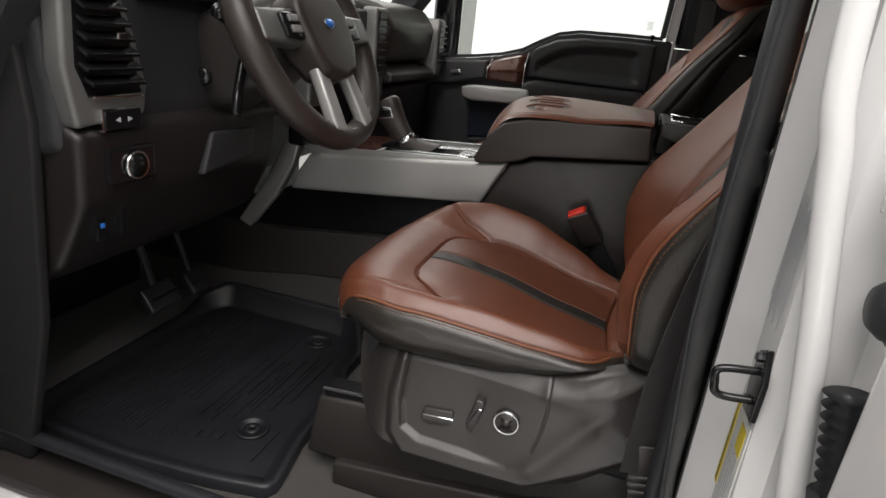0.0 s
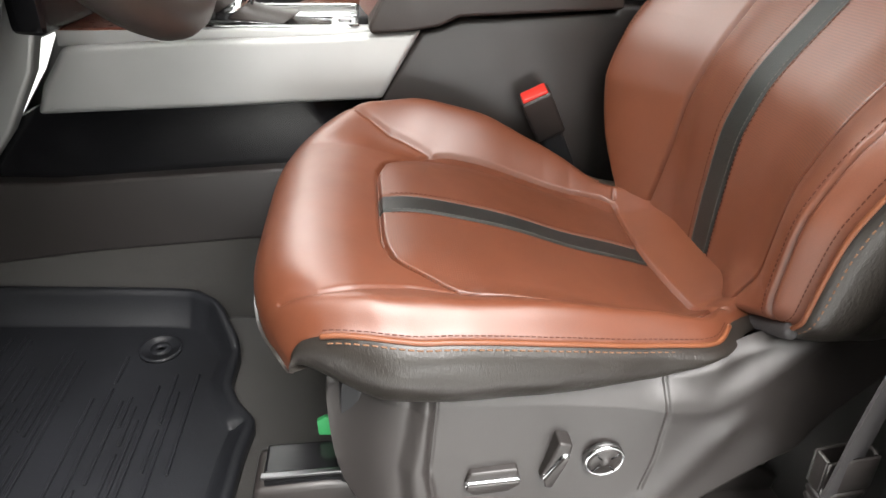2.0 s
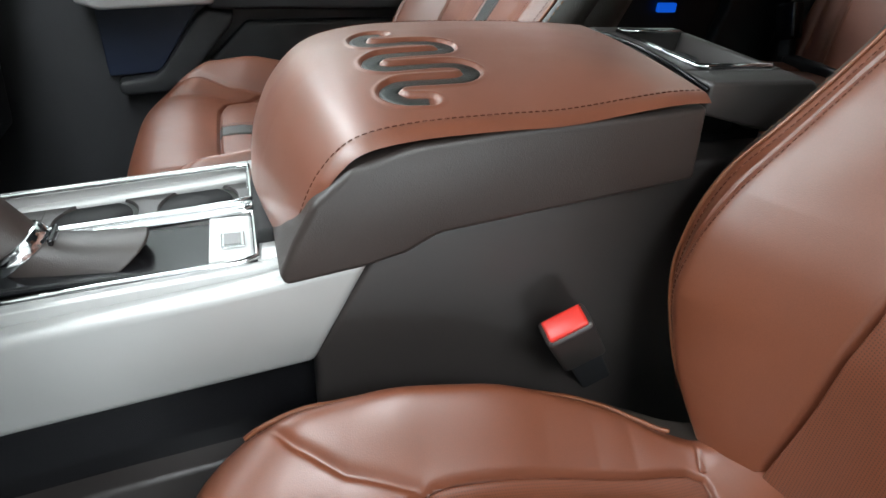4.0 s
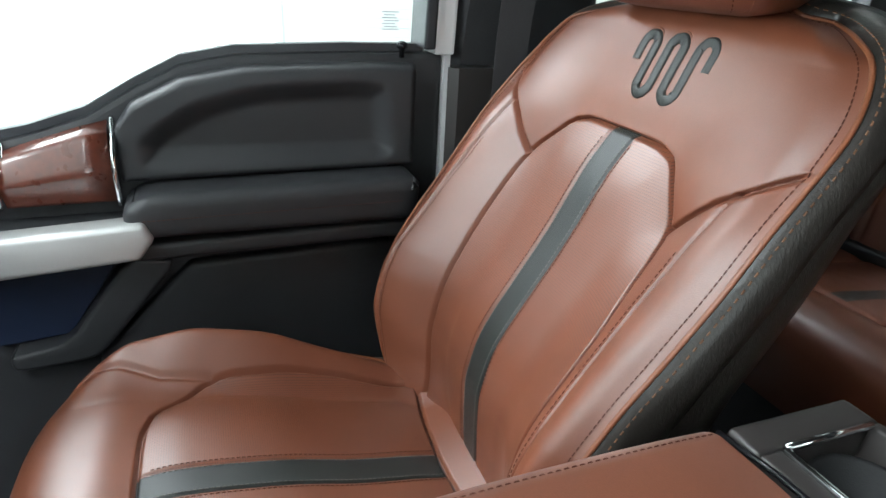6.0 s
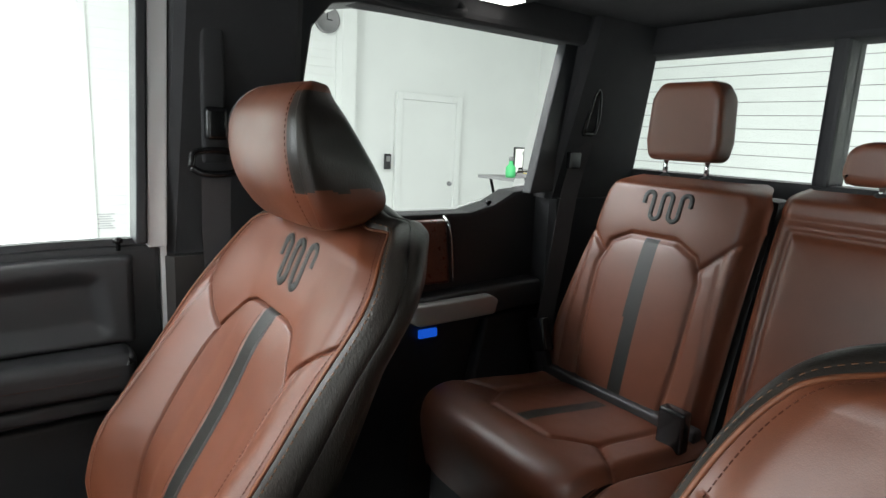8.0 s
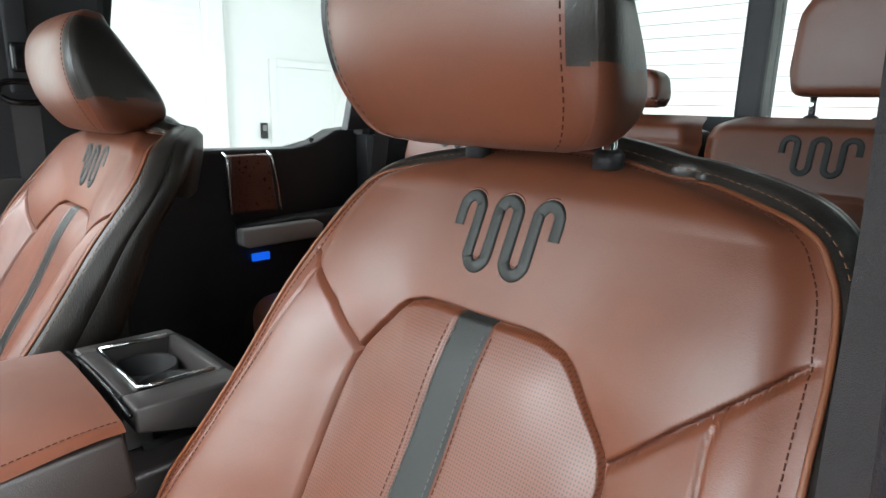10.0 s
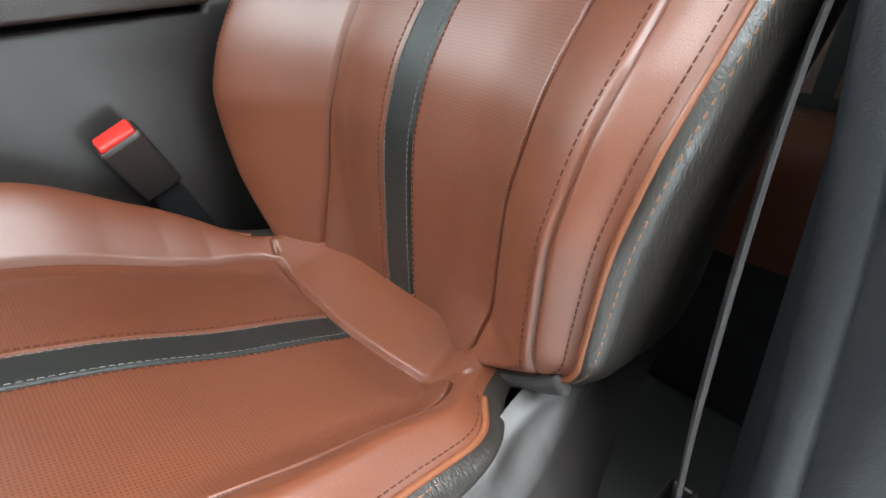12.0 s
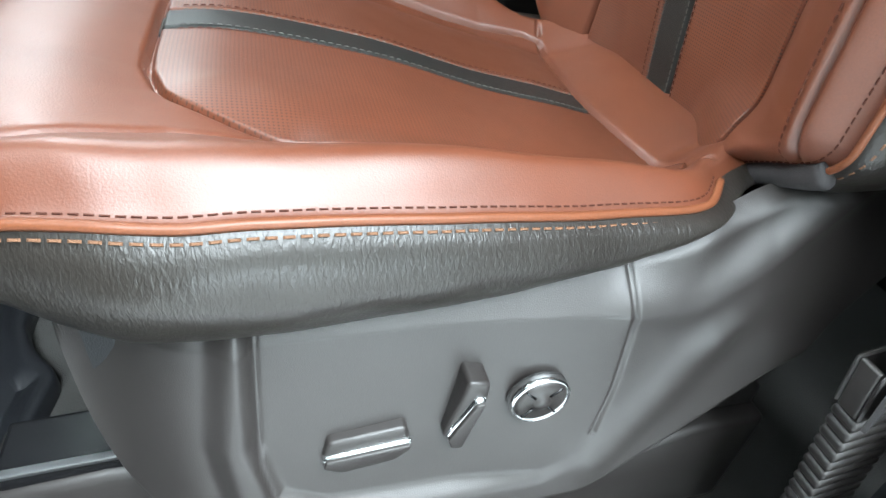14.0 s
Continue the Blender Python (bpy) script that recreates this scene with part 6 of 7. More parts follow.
# centre stack and passenger side
part("centre_panel", prism([(0.25, 0.50), (0.25, 0.83), (0.62, 0.83), (0.60, 0.50)], "y", 0.785, 0.83, 0.012, 3), GLOSSBLK, dash, "black centre stack")
for x0, x1 in ((0.235, 0.275), (0.585, 0.635)):
    cv = new("air_vent")
    cv.parent = dash
    part("bezel", box(x0 - 0.012, x1 + 0.012, 0.755, 0.80, 0.60, 0.84, 0.010, 3), BEZEL, cv, "satin silver bezel", True)
    part("duct", box(x0, x1, 0.752, 0.756, 0.66, 0.83), GLOSSBLK, cv)
    for i in range(8):
        z = 0.668 + i * 0.0205
        part("slat", box(x0, x1, 0.744, 0.753, z - 0.002, z + 0.002), TRIMBLK, cv)
part("passenger_pad", prism([(0.76, 0.70), (0.745, 0.80), (0.79, 0.855), (0.88, 0.87), (0.88, 0.68)], "x", 0.66, 1.06, 0.025, 4), DARK, dash, "dark leather pad over the glovebox", True)
part("passenger_shelf", prism([(0.735, 0.640), (0.735, 0.664), (0.80, 0.690), (0.84, 0.66), (0.82, 0.62)], "x", 0.66, 1.08, 0.008, 3), PLASTIC, dash, "", True)
part("glovebox", prism([(0.80, 0.36), (0.775, 0.62), (0.85, 0.63), (0.90, 0.36)], "x", 0.66, 1.15, 0.015, 3), TRIMBLK, dash, "", True)
pv = new("air_vent")
pv.parent = dash
part("bezel", prism([(1.035, 0.65), (1.03, 0.80), (1.045, 0.835), (1.10, 0.835), (1.115, 0.78), (1.10, 0.66), (1.085, 0.64)], "y", 0.728, 0.80, 0.010, 3), BEZEL, pv, "satin silver bezel", True)
part("duct", box(1.048, 1.098, 0.7255, 0.7285, 0.69, 0.825), GLOSSBLK, pv)
for i in range(7):
    z = 0.70 + i * 0.019
    part("slat", box(1.048, 1.098, 0.717, 0.7262, z - 0.002, z + 0.002), TRIMBLK, pv)

# ---------- steering wheel and column ----------
wheel = thing("steering_wheel", "dark leather steering wheel with silver spokes", "steering wheel", at=(0.0, 0.634, 0.764))
wheel.rotation_euler = (radians(-27), 0, 0)
ang = np.linspace(0, 2 * math.pi, 97)[:-1]
R0 = 0.192
tube("rim", [(R0 * math.cos(a), 0, R0 * math.sin(a)) for a in ang], [0.0225 + 0.0025 * abs(math.cos(a)) for a in ang], BROWN, wheel, 14, closed=True, up=(0, 1, 0))
hubp = [(1.18 * p, 1.12 * q) for p, q in [(-0.062, 0.052), (-0.075, 0.02), (-0.068, -0.035), (-0.045, -0.075), (0, -0.085), (0.045, -0.075), (0.068, -0.035), (0.075, 0.02), (0.062, 0.052), (0, 0.065)]]
part("airbag_cover", prism(hubp, "y", -0.045, 0.02, 0.018, 4), BROWN, wheel, "dark brown airbag cover", True)
lathe("badge", [(0.001, 0.003), (0.013, 0.0025), (0.0135, 0.0)], (0, -0.046, 0.006), (0, -1, 0), BLUE, wheel, 28, "blue oval badge").scale = (1.15, 1.0, 0.62)
lathe("badge_ring", [(0.0135, 0), (0.0150, 0.002), (0.0155, 0)], (0, -0.046, 0.006), (0, -1, 0), CHROME, wheel, 28).scale = (1.15, 1.0, 0.62)
for sg in (-1, 1):
    part("spoke", prism([(sg * 0.06, 0.035), (sg * 0.185, 0.03), (sg * 0.188, -0.02), (sg * 0.065, -0.03)], "y", -0.028, 0.0, 0.006, 2), BEZEL, wheel, "dark satin silver spoke", True)
    part("switch_pad", prism([(sg * 0.078, 0.026), (sg * 0.135, 0.022), (sg * 0.132, -0.018), (sg * 0.08, -0.022)], "y", -0.036, -0.026, 0.004, 2), GLOSSBLK, wheel, "black button pad", True)
    for z in (0.012, -0.006):
        part("button", box(sg * 0.105 - 0.014, sg * 0.105 + 0.014, -0.040, -0.035, z - 0.006, z + 0.006, 0.002), GREYPL, wheel)
    part("lower_spoke", prism([(sg * 0.030, -0.072), (sg * 0.062, -0.05), (sg * 0.075, -0.176), (sg * 0.038, -0.186)], "y", -0.026, -0.004, 0.006, 2), SILVER, wheel, "satin silver lower spoke", True)
part("lower_bridge", prism([(-0.078, -0.168), (-0.04, -0.195), (0.04, -0.195), (0.078, -0.168), (0.04, -0.180), (-0.04, -0.180)], "y", -0.020, 0.0, 0.003), SILVER, wheel, "", True)
col = thing("steering_column", "dark brown steering column shroud with stalks", "steering column")
rings = []
for y, z, w, h in ((0.66, 0.765, 0.055, 0.055), (0.70, 0.748, 0.072, 0.075), (0.78, 0.712, 0.078, 0.085), (0.86, 0.675, 0.08, 0.095)):
    rings.append([(w * np.sign(math.cos(a)) * abs(math.cos(a)) ** 0.6, y + 0.3 * h * math.sin(a), z + h * np.sign(math.sin(a)) * abs(math.sin(a)) ** 0.6) for a in np.linspace(0, 2 * math.pi, 28, endpoint=False)])
loft("shroud", rings, PLASTIC, col)
lathe("lock_cap", [(0.016, 0), (0.016, 0.006), (0.010, 0.009)], (-0.082, 0.80, 0.675), (-1, -0.3, 0), GLOSSBLK, col, 20)
tube("stalk", smooth_path([(-0.06, 0.71, 0.765), (-0.13, 0.70, 0.775), (-0.185, 0.69, 0.79)], 14), [0.008 + 0.004 * (i > 8) for i in range(14)], GLOSSBLK, col, 10)
tube("stalk", smooth_path([(-0.06, 0.73, 0.72), (-0.10, 0.715, 0.66), (-0.115, 0.71, 0.62)], 14), 0.009, GLOSSBLK, col, 10)

# pedals
for nm, lab, x, w, y, z in (("brake_pedal", "black rubber brake pedal", -0.03, 0.045, 0.98, 0.17), ("accelerator_pedal", "black rubber accelerator pedal", 0.11, 0.028, 1.00, 0.15)):
    pd = thing(nm, lab, "pedal", at=(x, y, z))
    bm = box(-w, w, -0.012, 0.012, -0.03, 0.03, 0.006, 2)
    bmesh.ops.rotate(bm, verts=bm.verts, cent=(0, 0, 0), matrix=Matrix.Rotation(radians(-38), 3, "X"))
    part("pad", bm, RUBBER, pd, smooth=True)
    tube("arm", smooth_path([(0, 0.01, 0.01), (0, 0.05, 0.12), (0, 0.14, 0.26), (0, 1.365 - y, 0.32)], 16), 0.009, TRIMBLK, pd, 8, up=(1, 0, 0))
    for i in range(4):
        part("rib", box(-w * 0.8, w * 0.8, -0.018 - 0.004 * i + 0.008, -0.015 - 0.004 * i + 0.009, -0.02 + i * 0.012, -0.016 + i * 0.012), RUBBER, pd)

# ---------- floor mats ----------
def floor_mat(x, side):
    mat = thing("floor_mat", "ribbed black rubber floor mat with raised edge", "floor mat", "floor mats", at=(x, 0, 0))
    edge = rounded([(0.298, 1.08), (0.296, 0.70), (0.290, 0.655), (0.262, 0.612), (0.19, 0.568), (0.11, 0.571), (0.07, 0.554), (0.03, 0.522), (-0.025, 0.531), (-0.14, 0.538), (-0.30, 0.510), (-0.322, 0.64), (-0.335, 0.81), (-0.325, 1.08)], 2)
    e = np.array(edge)
    along = np.roll(e, -1, 0) - np.roll(e, 1, 0)
    along /= np.linalg.norm(along, axis=1)[:, None]
    inward = np.stack([along[:, 1], -along[:, 0]], -1)
    if not inside(*(e[:1] + inward[:1] * 0.01).T, edge)[0]:
        inward = -inward
    rows = []
    for reach, z in ((0.0, 0.001), (0.0, 0.022), (0.003, 0.0255), (0.012, 0.0260), (0.016, 0.0235), (0.030, 0.0145), (0.036, 0.0135)):
        p = e + inward * reach
        wall = 0.050 * smoothstep(0.15, 0.285, e[:, 0]) * (1 - smoothstep(0.010, 0.032, reach)) * (z > 0.014)
        rows.append([(side * a, b, z + k) for (a, b), k in zip(p, wall)])
    loft("lip", rows, RUBBER, mat, "raised rim", caps=False)
    part("sheet", prism([(side * a, b) for a, b in e + inward * 0.034], "z", 0.002, 0.0135), RUBBER, mat)
    field = [tuple(p) for p in e + inward * 0.055]
    rnd = random.Random(4)
    for i in range(42):
        py = 0.572 + i * 0.0108
        x0 = -0.27 + 0.03 * rnd.random()
        while x0 < 0.24:
            x1 = min(x0 + 0.05 + 0.24 * rnd.random(), 0.25)
            clear = all(math.hypot(min(max(a, x0), x1) - a, py - b) > 0.046 for a, b in ((0.20, 0.70), (-0.165, 0.646)))
            plain = x0 < -0.185 and 0.67 < py < 0.84
            if clear and not plain and inside(np.array([x0, x1]), np.array([py, py]), field).all():
                part("rib", box(min(side * x0, side * x1), max(side * x0, side * x1), py - 0.0022, py + 0.0022, 0.0130, 0.0175, 0.001, 1), RUBBER, mat)
            x0 = x1 + 0.008 + 0.02 * rnd.random()
    for px, py in ((0.20, 0.70), (-0.165, 0.646)):
        c = (side * px, py, 0.0135)
        lathe("fixing_ring", [(0.034, 0), (0.034, 0.005), (0.029, 0.006), (0.028, 0.002)], c, (0, 0, 1), RUBBER, mat, 28)
        lathe("fixing_knob", [(0.016, 0), (0.016, 0.004), (0.006, 0.005), (0.005, 0.002)], c, (0, 0, 1), RUBBER, mat, 18)
    for i in range(7):
        f = i / 6
        lx, ly = side * (-0.205 - 0.045 * f), 0.690 + 0.135 * f
        part("letter_bar", box(lx - 0.013, lx + 0.013, ly - 0.0075, ly + 0.0075, 0.0130, 0.0170, 0.001, 1), RUBBER, mat, "raised lettering block")
    return mat


floor_mat(0.0, 1)
floor_mat(0.82, -1)
tag = thing("wire_tag", "green plastic wire tag under the seat front", "tag", at=(-0.15, 0.410, 0.203))
part("leaf", prism([(-0.011, -0.013), (0.010, -0.012), (0.012, 0.008), (0.004, 0.014), (-0.009, 0.012)], "x", -0.003, 0.003, 0.0015), GREEN, tag)
part("wire", box(-0.003, 0.003, -0.05, -0.008, -0.006, 0.0, 0.001), TRIMBLK, tag)


# ---------- rear seats ----------
def rear_cushion(seat, half, stripe):
    prof = smooth_path([(-1.00, 0.440), (-0.90, 0.446), (-0.78, 0.462), (-0.66, 0.478), (-0.60, 0.478), (-0.562, 0.462), (-0.545, 0.425), (-0.552, 0.36), (-0.57, 0.28)], 300)
    nv, nu = 90, 91
    d = np.r_[0, np.cumsum(np.linalg.norm(np.diff(prof, axis=0), axis=1))]
    s = np.linspace(0, d[-1], nv)
    py, pz = np.interp(s, d, prof[:, 0]), np.interp(s, d, prof[:, 1])
    yy = np.maximum.accumulate(py)
    u = np.linspace(-1, 1, nu)
    X = np.repeat((u * half)[:, None], nv, 1)
    Yp = np.broadcast_to(yy[None], X.shape)
    Z = pz[None] - 0.025 * smoothstep(0.86, 1, np.abs(u))[:, None] ** 2 + np.zeros_like(X)
    Y = np.broadcast_to(py[None], X.shape) - 0.03 * np.abs(u)[:, None] ** 6 * smoothstep(-0.75, -0.56, Yp)
    w = half * 0.62
    lines = [[(w, -1.0), (w, -0.74), (w * 0.6, -0.655), (-w * 0.6, -0.655), (-w, -0.74), (-w, -1.0)], [(w, -0.74), (half, -0.66)], [(-w, -0.74), (-half, -0.66)]]
    for line in lines if stripe else lines[:1]:
        dist = polyline_distance(X, Yp, line)
        Z = Z + 0.006 * (1 - np.exp(-dist / 0.022)) - 0.005 * np.exp(-(dist / 0.005) ** 2) - 0.004
    xyz = np.stack([X, Y, Z], -1)
    ms, my = (X[:-1, :-1] + X[1:, 1:]) / 2, (Yp[:-1, :-1] + Yp[1:, 1:]) / 2
    reg = np.where((np.abs(ms) < 0.017) & (my < -0.665) & (my > -0.93) & stripe, 1, 0)
    grid_regions(xyz, reg, {0: "cushion_pad", 1: "centre_stripe"}, {0: LEATHER, 1: STRIPE}, seat, np.stack([X, Yp], -1), {1: "dark grey leather stripe"})
    part("cushion_base", box(-half * 0.97, half * 0.97, -0.98, -0.60, 0.0, 0.43, 0.02), TRIMBLK, seat)
    for sgn in (-1, 1):
        side = [(sgn * half * 0.995, float(a), float(b)) for a, b in zip(py, Z[-1])]
        link_mesh("cushion_side", [p for p in side] + [(sgn * half * 0.99, p[1] - 0.0, 0.2) for p in side], [(i, i + 1, nv + i + 1, nv + i) for i in range(nv - 1)], DARK if stripe else LEATHER, seat)


def rear_back(seat, half, stripe, outer=0, top=0.985, tilt=0.242):
    nv, nu = 100, 91
    zz = np.linspace(0.43, top, nv)
    u = np.linspace(-1, 1, nu)
    w = np.interp(zz, [0.43, 0.50, 0.60, 0.80, 0.93, 0.965, top], [half * 0.97, half, half, half * 0.96, half * 0.90, half * 0.86, half * 0.78])
    shoulder = np.interp(zz, [0.43, 0.94, 0.965, 0.977, top], [0, 0, 0.012, 0.026, 0.052])
    wide = np.interp(zz, [0.43, 0.52, 0.60, 0.70, 0.84, 0.95, top], [0.262, 0.264, 0.255, 0.233, 0.203, 0.186, 0.182]) - shoulder
    slim = np.interp(zz, [0.43, 0.60, 0.90, top], [0.218, 0.224, 0.232, 0.236]) - shoulder
    if outer:
        w = np.where(u[:, None] * outer > 0, wide[None], slim[None])
    else:
        w = (np.full_like(zz, half) - shoulder * 0.4)[None]
    X = u[:, None] * w
    Zp = np.broadcast_to(zz[None], X.shape)
    au = np.abs(u)[:, None]
    Y = -0.967 - (Zp - 0.43) * tilt + 0.012 * np.sin((Zp - 0.43) / 0.55 * math.pi) - 0.045 * smoothstep(0.80, 1.0, au) ** 2 - 0.05 * smoothstep(top - 0.03, top, Zp) ** 2
    ph = half * 0.56
    panel = [(ph * 0.9, 0.43), (ph, 0.60), (ph * 1.02, 0.76), (ph * 0.86, 0.815), (ph * 0.45, 0.842), (-ph * 0.45, 0.842), (-ph * 0.86, 0.815), (-ph * 1.02, 0.76), (-ph, 0.60), (-ph * 0.9, 0.43)]
    lines = [(panel, 1.0), ([(ph * 0.98, 0.79), (half * 0.95, 0.885)], 1.0), ([(-ph * 0.98, 0.79), (-half * 0.95, 0.885)], 1.0),
             ([(ph * 1.3, 0.83), (ph * 1.42, 0.60), (ph * 1.35, 0.44)], 0.5), ([(-ph * 1.3, 0.83), (-ph * 1.42, 0.60), (-ph * 1.35, 0.44)], 0.5)]
    if not stripe:
        lines = [([(-half * 0.8, 0.43), (-half * 0.8, 0.90), (half * 0.8, 0.90), (half * 0.8, 0.43)], 1.2), ([(-half, 0.925), (half, 0.925)], 0.8)]
    for line, k in lines:
        dist = polyline_distance(X, Zp, line)
        Y = Y + k * (0.006 * (1 - np.exp(-dist / 0.025)) - 0.006 * np.exp(-(dist / 0.0055) ** 2) - 0.004)
    xyz = np.stack([X, Y, Zp], -1)
    ms, mz = (X[:-1, :-1] + X[1:, 1:]) / 2, (Zp[:-1, :-1] + Zp[1:, 1:]) / 2
    reg = np.where((np.abs(ms) < 0.019) & (mz < 0.84) & stripe, 1, 0)
    grid_regions(xyz, reg, {0: "back_pad", 1: "centre_stripe"}, {0: LEATHER, 1: STRIPE}, seat, np.stack([X, Zp], -1), {1: "dark grey leather stripe"})
    # black strip that stands for the shade between cushion and back
    part("gap_shade", box(-half * 0.93, half * 0.93, -0.985, -0.950, 0.44, 0.470, 0.010, 3), TRIMBLK, seat, "black strip for the shade in the gap above the cushion", True)
    part("back_shell", prism([(-1.02, 0.40), (-1.17, top - 0.03), (-1.24, top - 0.03), (-1.18, 0.40)], "x", -half * 0.93, half * 0.93, 0.02), TRIMBLK, seat)
    if stripe:
        em = [(x * 0.95 - 0.014 * outer, 0.917 + (z - 0.881) * 1.02) for x, z in emblem_points()]
        ribbon("emblem", [(x, np.interp(z, zz, Y[nu // 2]) + 0.001, z) for x, z in em], 0.0052, lambda c: (0, 1, 0.2), STRIPE, seat, label="inlaid dark grey serpentine emblem")


def rear_headrest(seat, z0, h, w):
    hd = new("headrest")
    hd.parent = seat
    bm = prism([(-w * 0.90, z0), (w * 0.90, z0), (w, z0 + h * 0.25), (w * 0.95, z0 + h * 0.8), (w * 0.72, z0 + h), (-w * 0.72, z0 + h), (-w * 0.95, z0 + h * 0.8), (-w, z0 + h * 0.25)], "y", -1.195, -1.115, 0.022, 5)
    part("head_pad", bm, LEATHER, hd, smooth=True)
    for sg in (-1, 1):
        lathe("headrest_post", [(0.006, 0), (0.006, 0.07)], (sg * 0.055, -1.155, z0 - 0.05), (0, 0, 1), CHROME, hd, 12)
        lathe("post_collar", [(0.013, 0), (0.013, 0.012), (0.008, 0.015)], (sg * 0.055, -1.155, 0.975), (0, 0, 1), TRIMBLK, hd, 14)


for x, half, stripe, lab in ((0.872, 0.243, True, "tan leather rear seat with a dark stripe by the door"), (0.405, 0.218, False, "tan leather middle rear seat with folding armrest"),
                             (-0.060, 0.243, True, "tan leather rear seat with a dark stripe by the door")):
    rs = thing("rear_seat", lab, "car seat", "rear seats")
    rear_back(rs, half, stripe, (1 if x > 0.5 else -1) if stripe else 0)
    rear_cushion(rs, half if stripe else 0.218, stripe)
    rear_headrest(rs, 1.024 if stripe else 1.0, 0.185 if stripe else 0.085, 0.098 if stripe else 0.12)
    rs.location = (x, 0, 0)

dome = thing("dome_lamp", "lit rear reading lamp in the headliner", "lamp", at=(1.115, -0.735, 1.372))
part("housing", box(-0.05, 0.05, -0.08, 0.08, -0.010, 0.018, 0.006, 2), LINER, dome, smooth=True)
part("lens", box(-0.03, 0.03, -0.055, 0.055, -0.013, -0.0095, 0.003, 2), DOME, dome, "glowing white lens")
gh = thing("grab_handle", "dark grab handle above the rear door", "grab handle", at=(1.165, -0.55, 1.33))
tube("bar", smooth_path([(0.01, 0.12, 0.02), (-0.03, 0.10, -0.01), (-0.035, 0, -0.015), (-0.03, -0.10, -0.01), (0.01, -0.12, 0.02)], 30), 0.010, LINER, gh, 8)

# ---------- seen through the windows ----------
for nm, lab, x0, x1, y0, y1 in (("roller_door", "white ribbed roller door in the workshop wall", 7.90, 7.99, -3.38, -0.55),):
    rdo = thing(nm, lab, "roller door")
    part("frame", box(x0 - 0.03, x1, y0 - 0.08, y0, FLOOR_Z, 3.2), WALL, rdo)
    part("frame", box(x0 - 0.03, x1, y1, y1 + 0.08, FLOOR_Z, 3.2), WALL, rdo)
    for i in range(36):
        z = FLOOR_Z + 0.105 * i
        part("slat", box(x0, x1, y0, y1, z, z + 0.1045, 0.002, 1), WALL, rdo)
wd = thing("workshop_door", "plain white door in the workshop wall", "door", at=(7.99, -4.90, FLOOR_Z))
part("leaf", box(-0.05, 0.0, -0.46, 0.46, 0.0, 2.20, 0.003), WALL, wd)
for y0, y1, z0, z1 in ((-0.56, -0.46, 0, 2.30), (0.46, 0.56, 0, 2.30), (-0.4595, 0.4595, 2.203, 2.30)):
    part("jamb", box(-0.062, 0.0, y0, y1, z0, z1, 0.006), WALL, wd)
lathe("knob", [(0.03, 0), (0.035, 0.03), (0.02, 0.06)], (-0.05, -0.38, 1.0), (-1, 0, 0), STEEL, wd, 16)
ph = thing("wall_switch", "small black control box on the wall", "switch", at=(7.985, -4.23, 0.69))
part("case", box(-0.04, 0.0, -0.05, 0.05, -0.11, 0.11, 0.01), GLOSSBLK, ph)
part("key_pad", box(-0.045, -0.0402, -0.03, 0.03, 0.0, 0.08), GREYPL, ph)
clock = thing("wall_clock", "round white wall clock with dark rim", "clock", at=(7.885, -3.24, 2.48))
lathe("rim", [(0.17, 0), (0.17, 0.04), (0.15, 0.045), (0.148, 0.02)], (0, 0, 0), (-1, 0, 0), GREYPL, clock, 36)
lathe("face", [(0.148, 0.015), (0.001, 0.016)], (0, 0, 0), (-1, 0, 0), WHITEPL, clock, 36)
part("hand", box(-0.022, -0.018, -0.006, 0.006, 0.0, 0.11), GLOSSBLK, clock)
part("hand", box(-0.026, -0.022, -0.07, 0.0, -0.006, 0.006), GLOSSBLK, clock)

desk = thing("folding_table", "dark folding table with crossed steel legs", "table", at=(4.35, -3.82, FLOOR_Z))
TZ = 1.36
part("top", box(-0.35, 0.35, -0.47, 0.42, TZ - 0.03, TZ, 0.006), GREYPL, desk)
for y in (-0.36, 0.32):
    tube("leg", [(-0.28, y, 0.0), (0.28, y, TZ - 0.03)], 0.014, GLOSSBLK, desk, 8)
    tube("leg", [(0.28, y, 0.0), (-0.28, y, TZ - 0.03)], 0.014, GLOSSBLK, desk, 8)
tube("brace", [(-0.25, -0.43, TZ - 0.04), (-0.25, -0.1, TZ - 0.5)], 0.010, GLOSSBLK, desk, 8)
tube("brace", [(-0.25, 0.38, TZ - 0.04), (-0.25, 0.05, TZ - 0.5)], 0.010, GLOSSBLK, desk, 8)
lap = thing("laptop", "open black laptop with a pale screen on the table", "laptop", at=(4.40, -3.86, FLOOR_Z + TZ))
part("base", box(-0.14, 0.12, -0.19, 0.19, 0.0, 0.02, 0.004), GLOSSBLK, lap)
bm = box(0.115, 0.13, -0.19, 0.19, 0.02, 0.27, 0.004)
part("screen_lid", bm, GLOSSBLK, lap)
SCREEN = glow("laptop_screen", (0.62, 0.66, 0.60), 0.6)
part("screen", box(0.112, 0.1148, -0.175, 0.175, 0.035, 0.255), SCREEN, lap, "pale lit screen")
for i in range(4):
    part("print_bar", box(0.1105, 0.1117, -0.02, 0.06 - 0.02 * (i % 2), 0.07 + 0.04 * i, 0.085 + 0.04 * i), GREYPL, lap, "grey unreadable screen text")
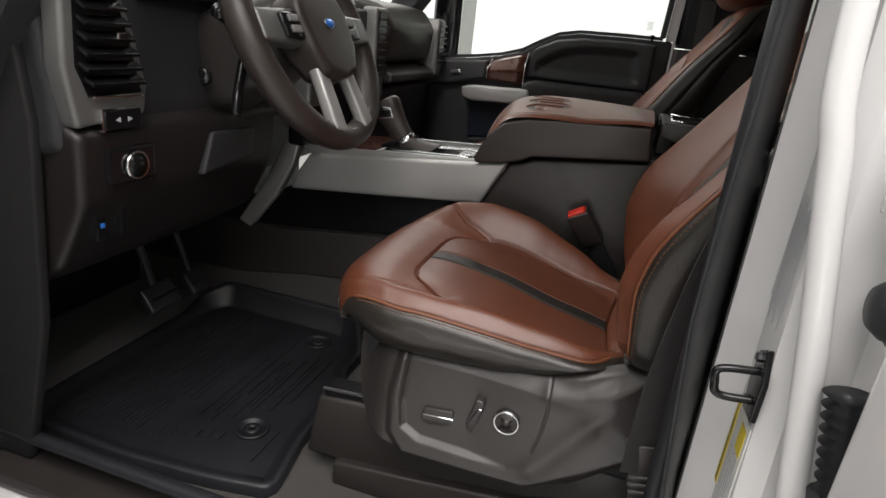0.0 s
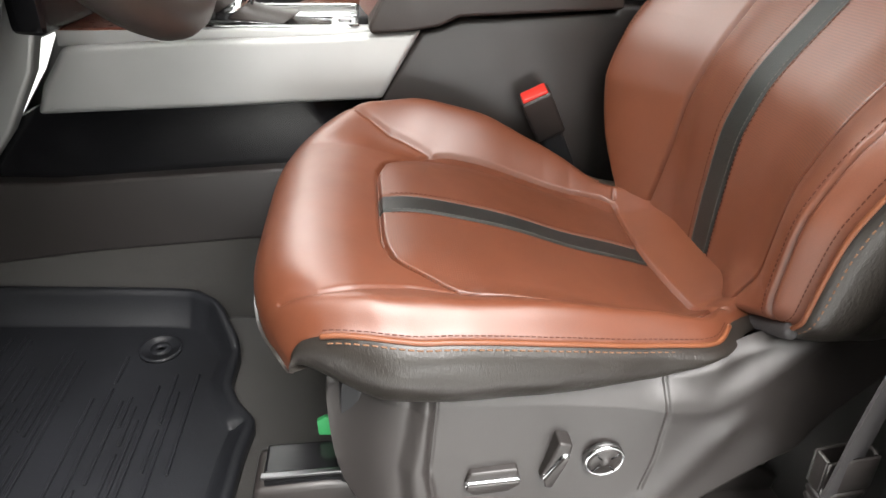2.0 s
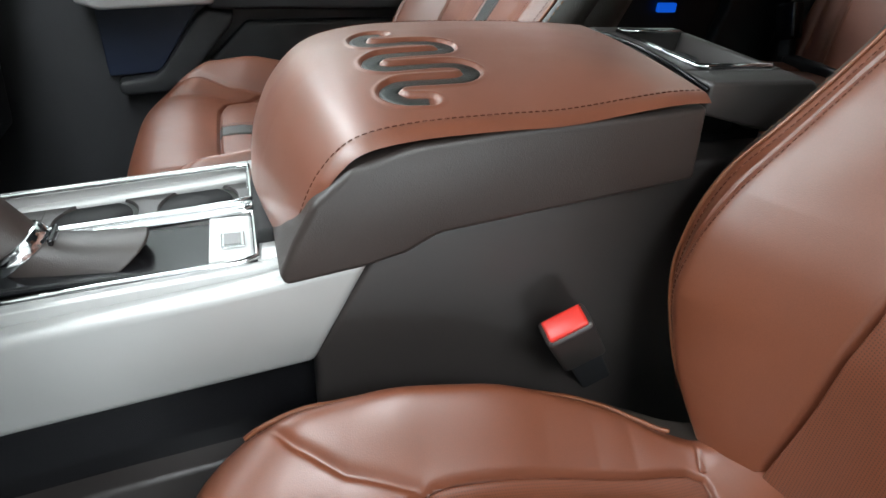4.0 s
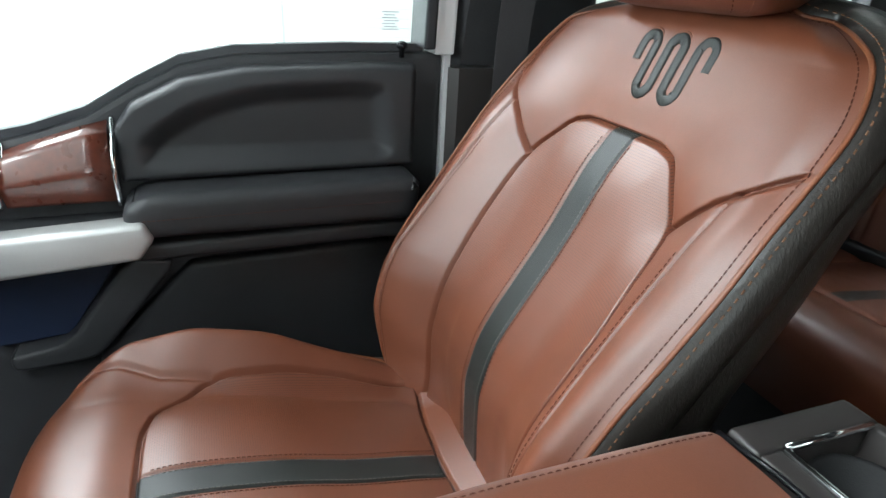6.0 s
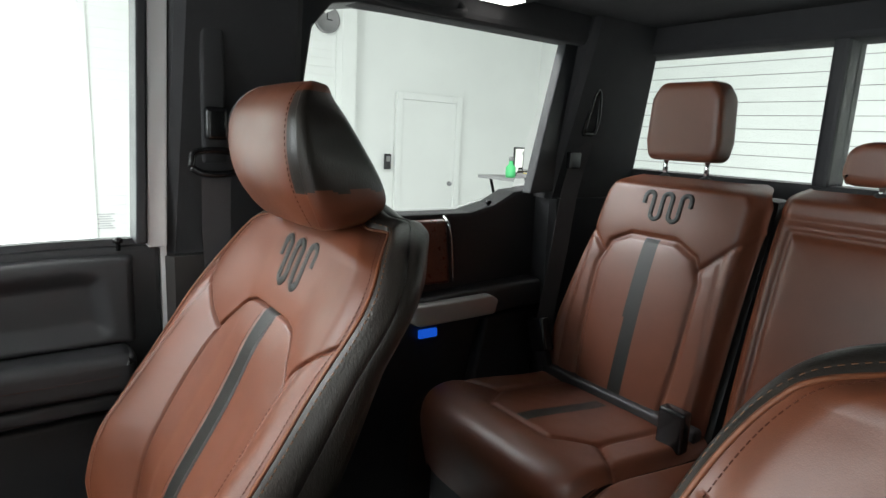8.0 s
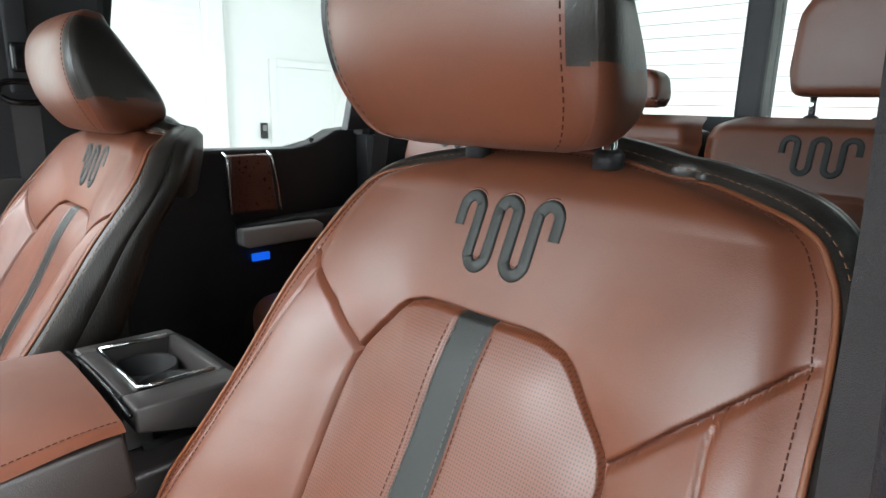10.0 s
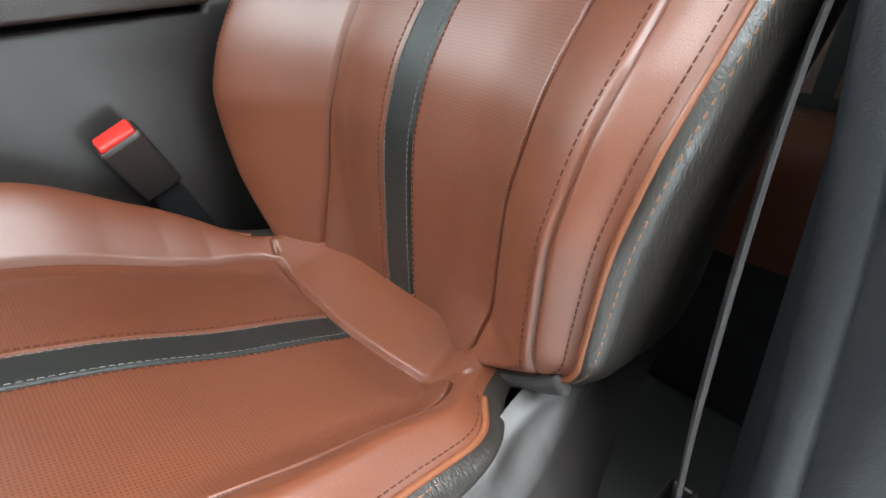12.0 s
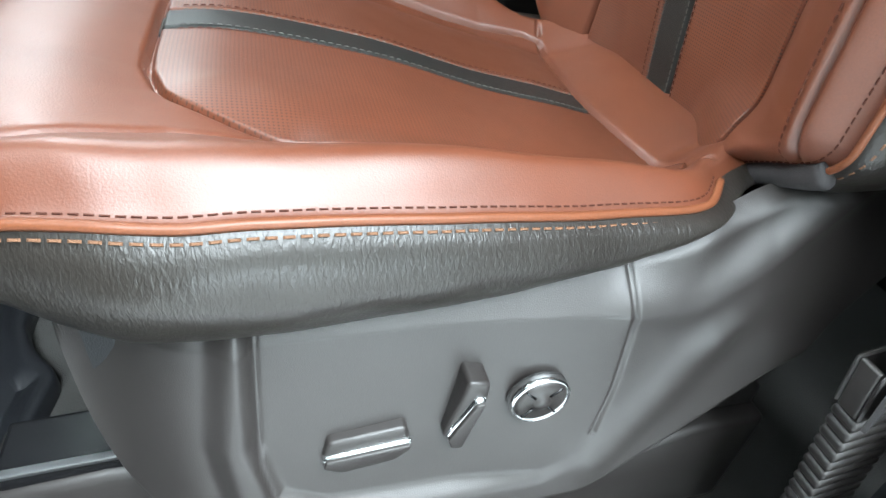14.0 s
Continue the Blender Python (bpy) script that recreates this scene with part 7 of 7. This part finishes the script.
for nm, lab, x, y, r, h, mt in (("spray_bottle", "white spray bottle on the table", 4.2, -3.52, 0.035, 0.20, WHITEPL), ("green_bottle", "green bottle on the table", 4.3, -3.46, 0.045, 0.15, GREEN), ("cup", "white paper cup on the table", 4.15, -4.05, 0.04, 0.12, WHITEPL)):
    bt = thing(nm, lab, "bottle" if "bottle" in nm else "cup", at=(x, y, FLOOR_Z + TZ))
    lathe("body", [(r * 0.9, 0), (r, 0.02), (r, h * 0.6), (r * 0.45, h * 0.8), (r * 0.4, h)] if "bottle" in nm else [(r * 0.8, 0), (r, h)], (0, 0, 0), (0, 0, 1), mt, bt, 18)
    lathe("cap", [(r * 0.5, h), (r * 0.5, h + 0.03), (r * 0.2, h + 0.035)], (0, 0, 0), (0, 0, 1), GREYPL if "bottle" in nm else WHITEPL, bt, 14)
phn = thing("desk_telephone", "black desk telephone on the table", "telephone", at=(4.15, -4.16, FLOOR_Z + TZ))
part("base", prism([(-0.09, 0), (0.09, 0), (0.09, 0.07), (-0.09, 0.03)], "y", -0.09, 0.09, 0.01), GLOSSBLK, phn)
part("handset", box(-0.07, 0.07, -0.085, -0.04, 0.06, 0.09, 0.012), GLOSSBLK, phn)
note = thing("paper_sheet", "yellow paper sheet on the table", "paper", at=(4.1, -3.9, FLOOR_Z + TZ))
part("sheet", box(-0.10, 0.10, -0.14, 0.14, 0.0, 0.006), YELLOW, note)
part("sheet_corner", box(0.05, 0.10, 0.10, 0.139, 0.006, 0.009), WHITEPL, note)
bag = thing("blue_cloth", "crumpled blue cloth hanging below the table", "cloth", at=(4.25, -3.45, FLOOR_Z + TZ - 0.34))
rings = []
for i, (r, h) in enumerate(((0.02, 0), (0.13, 0.02), (0.16, 0.07), (0.11, 0.13), (0.03, 0.16))):
    rings.append([((r + 0.03 * noise.noise((math.cos(a) * 2, math.sin(a) * 2, i * 0.7))) * math.cos(a) * 0.7, (r + 0.04 * noise.noise((math.cos(a) * 3, math.sin(a) * 3, i))) * math.sin(a), h + 0.02 * noise.noise((a, i, 1))) for a in np.linspace(0, 2 * math.pi, 24, endpoint=False)])
loft("folds", rings, BLUE, bag)
crate = thing("storage_bin", "grey storage bin under the table", "bin", at=(4.25, -3.45, FLOOR_Z))
part("tub", box(-0.2, 0.2, -0.25, 0.25, 0.0, TZ - 0.35, 0.02), WHITEPL, crate)
part("rim", box(-0.21, 0.21, -0.26, 0.26, TZ - 0.37, TZ - 0.341, 0.006), GREYPL, crate)
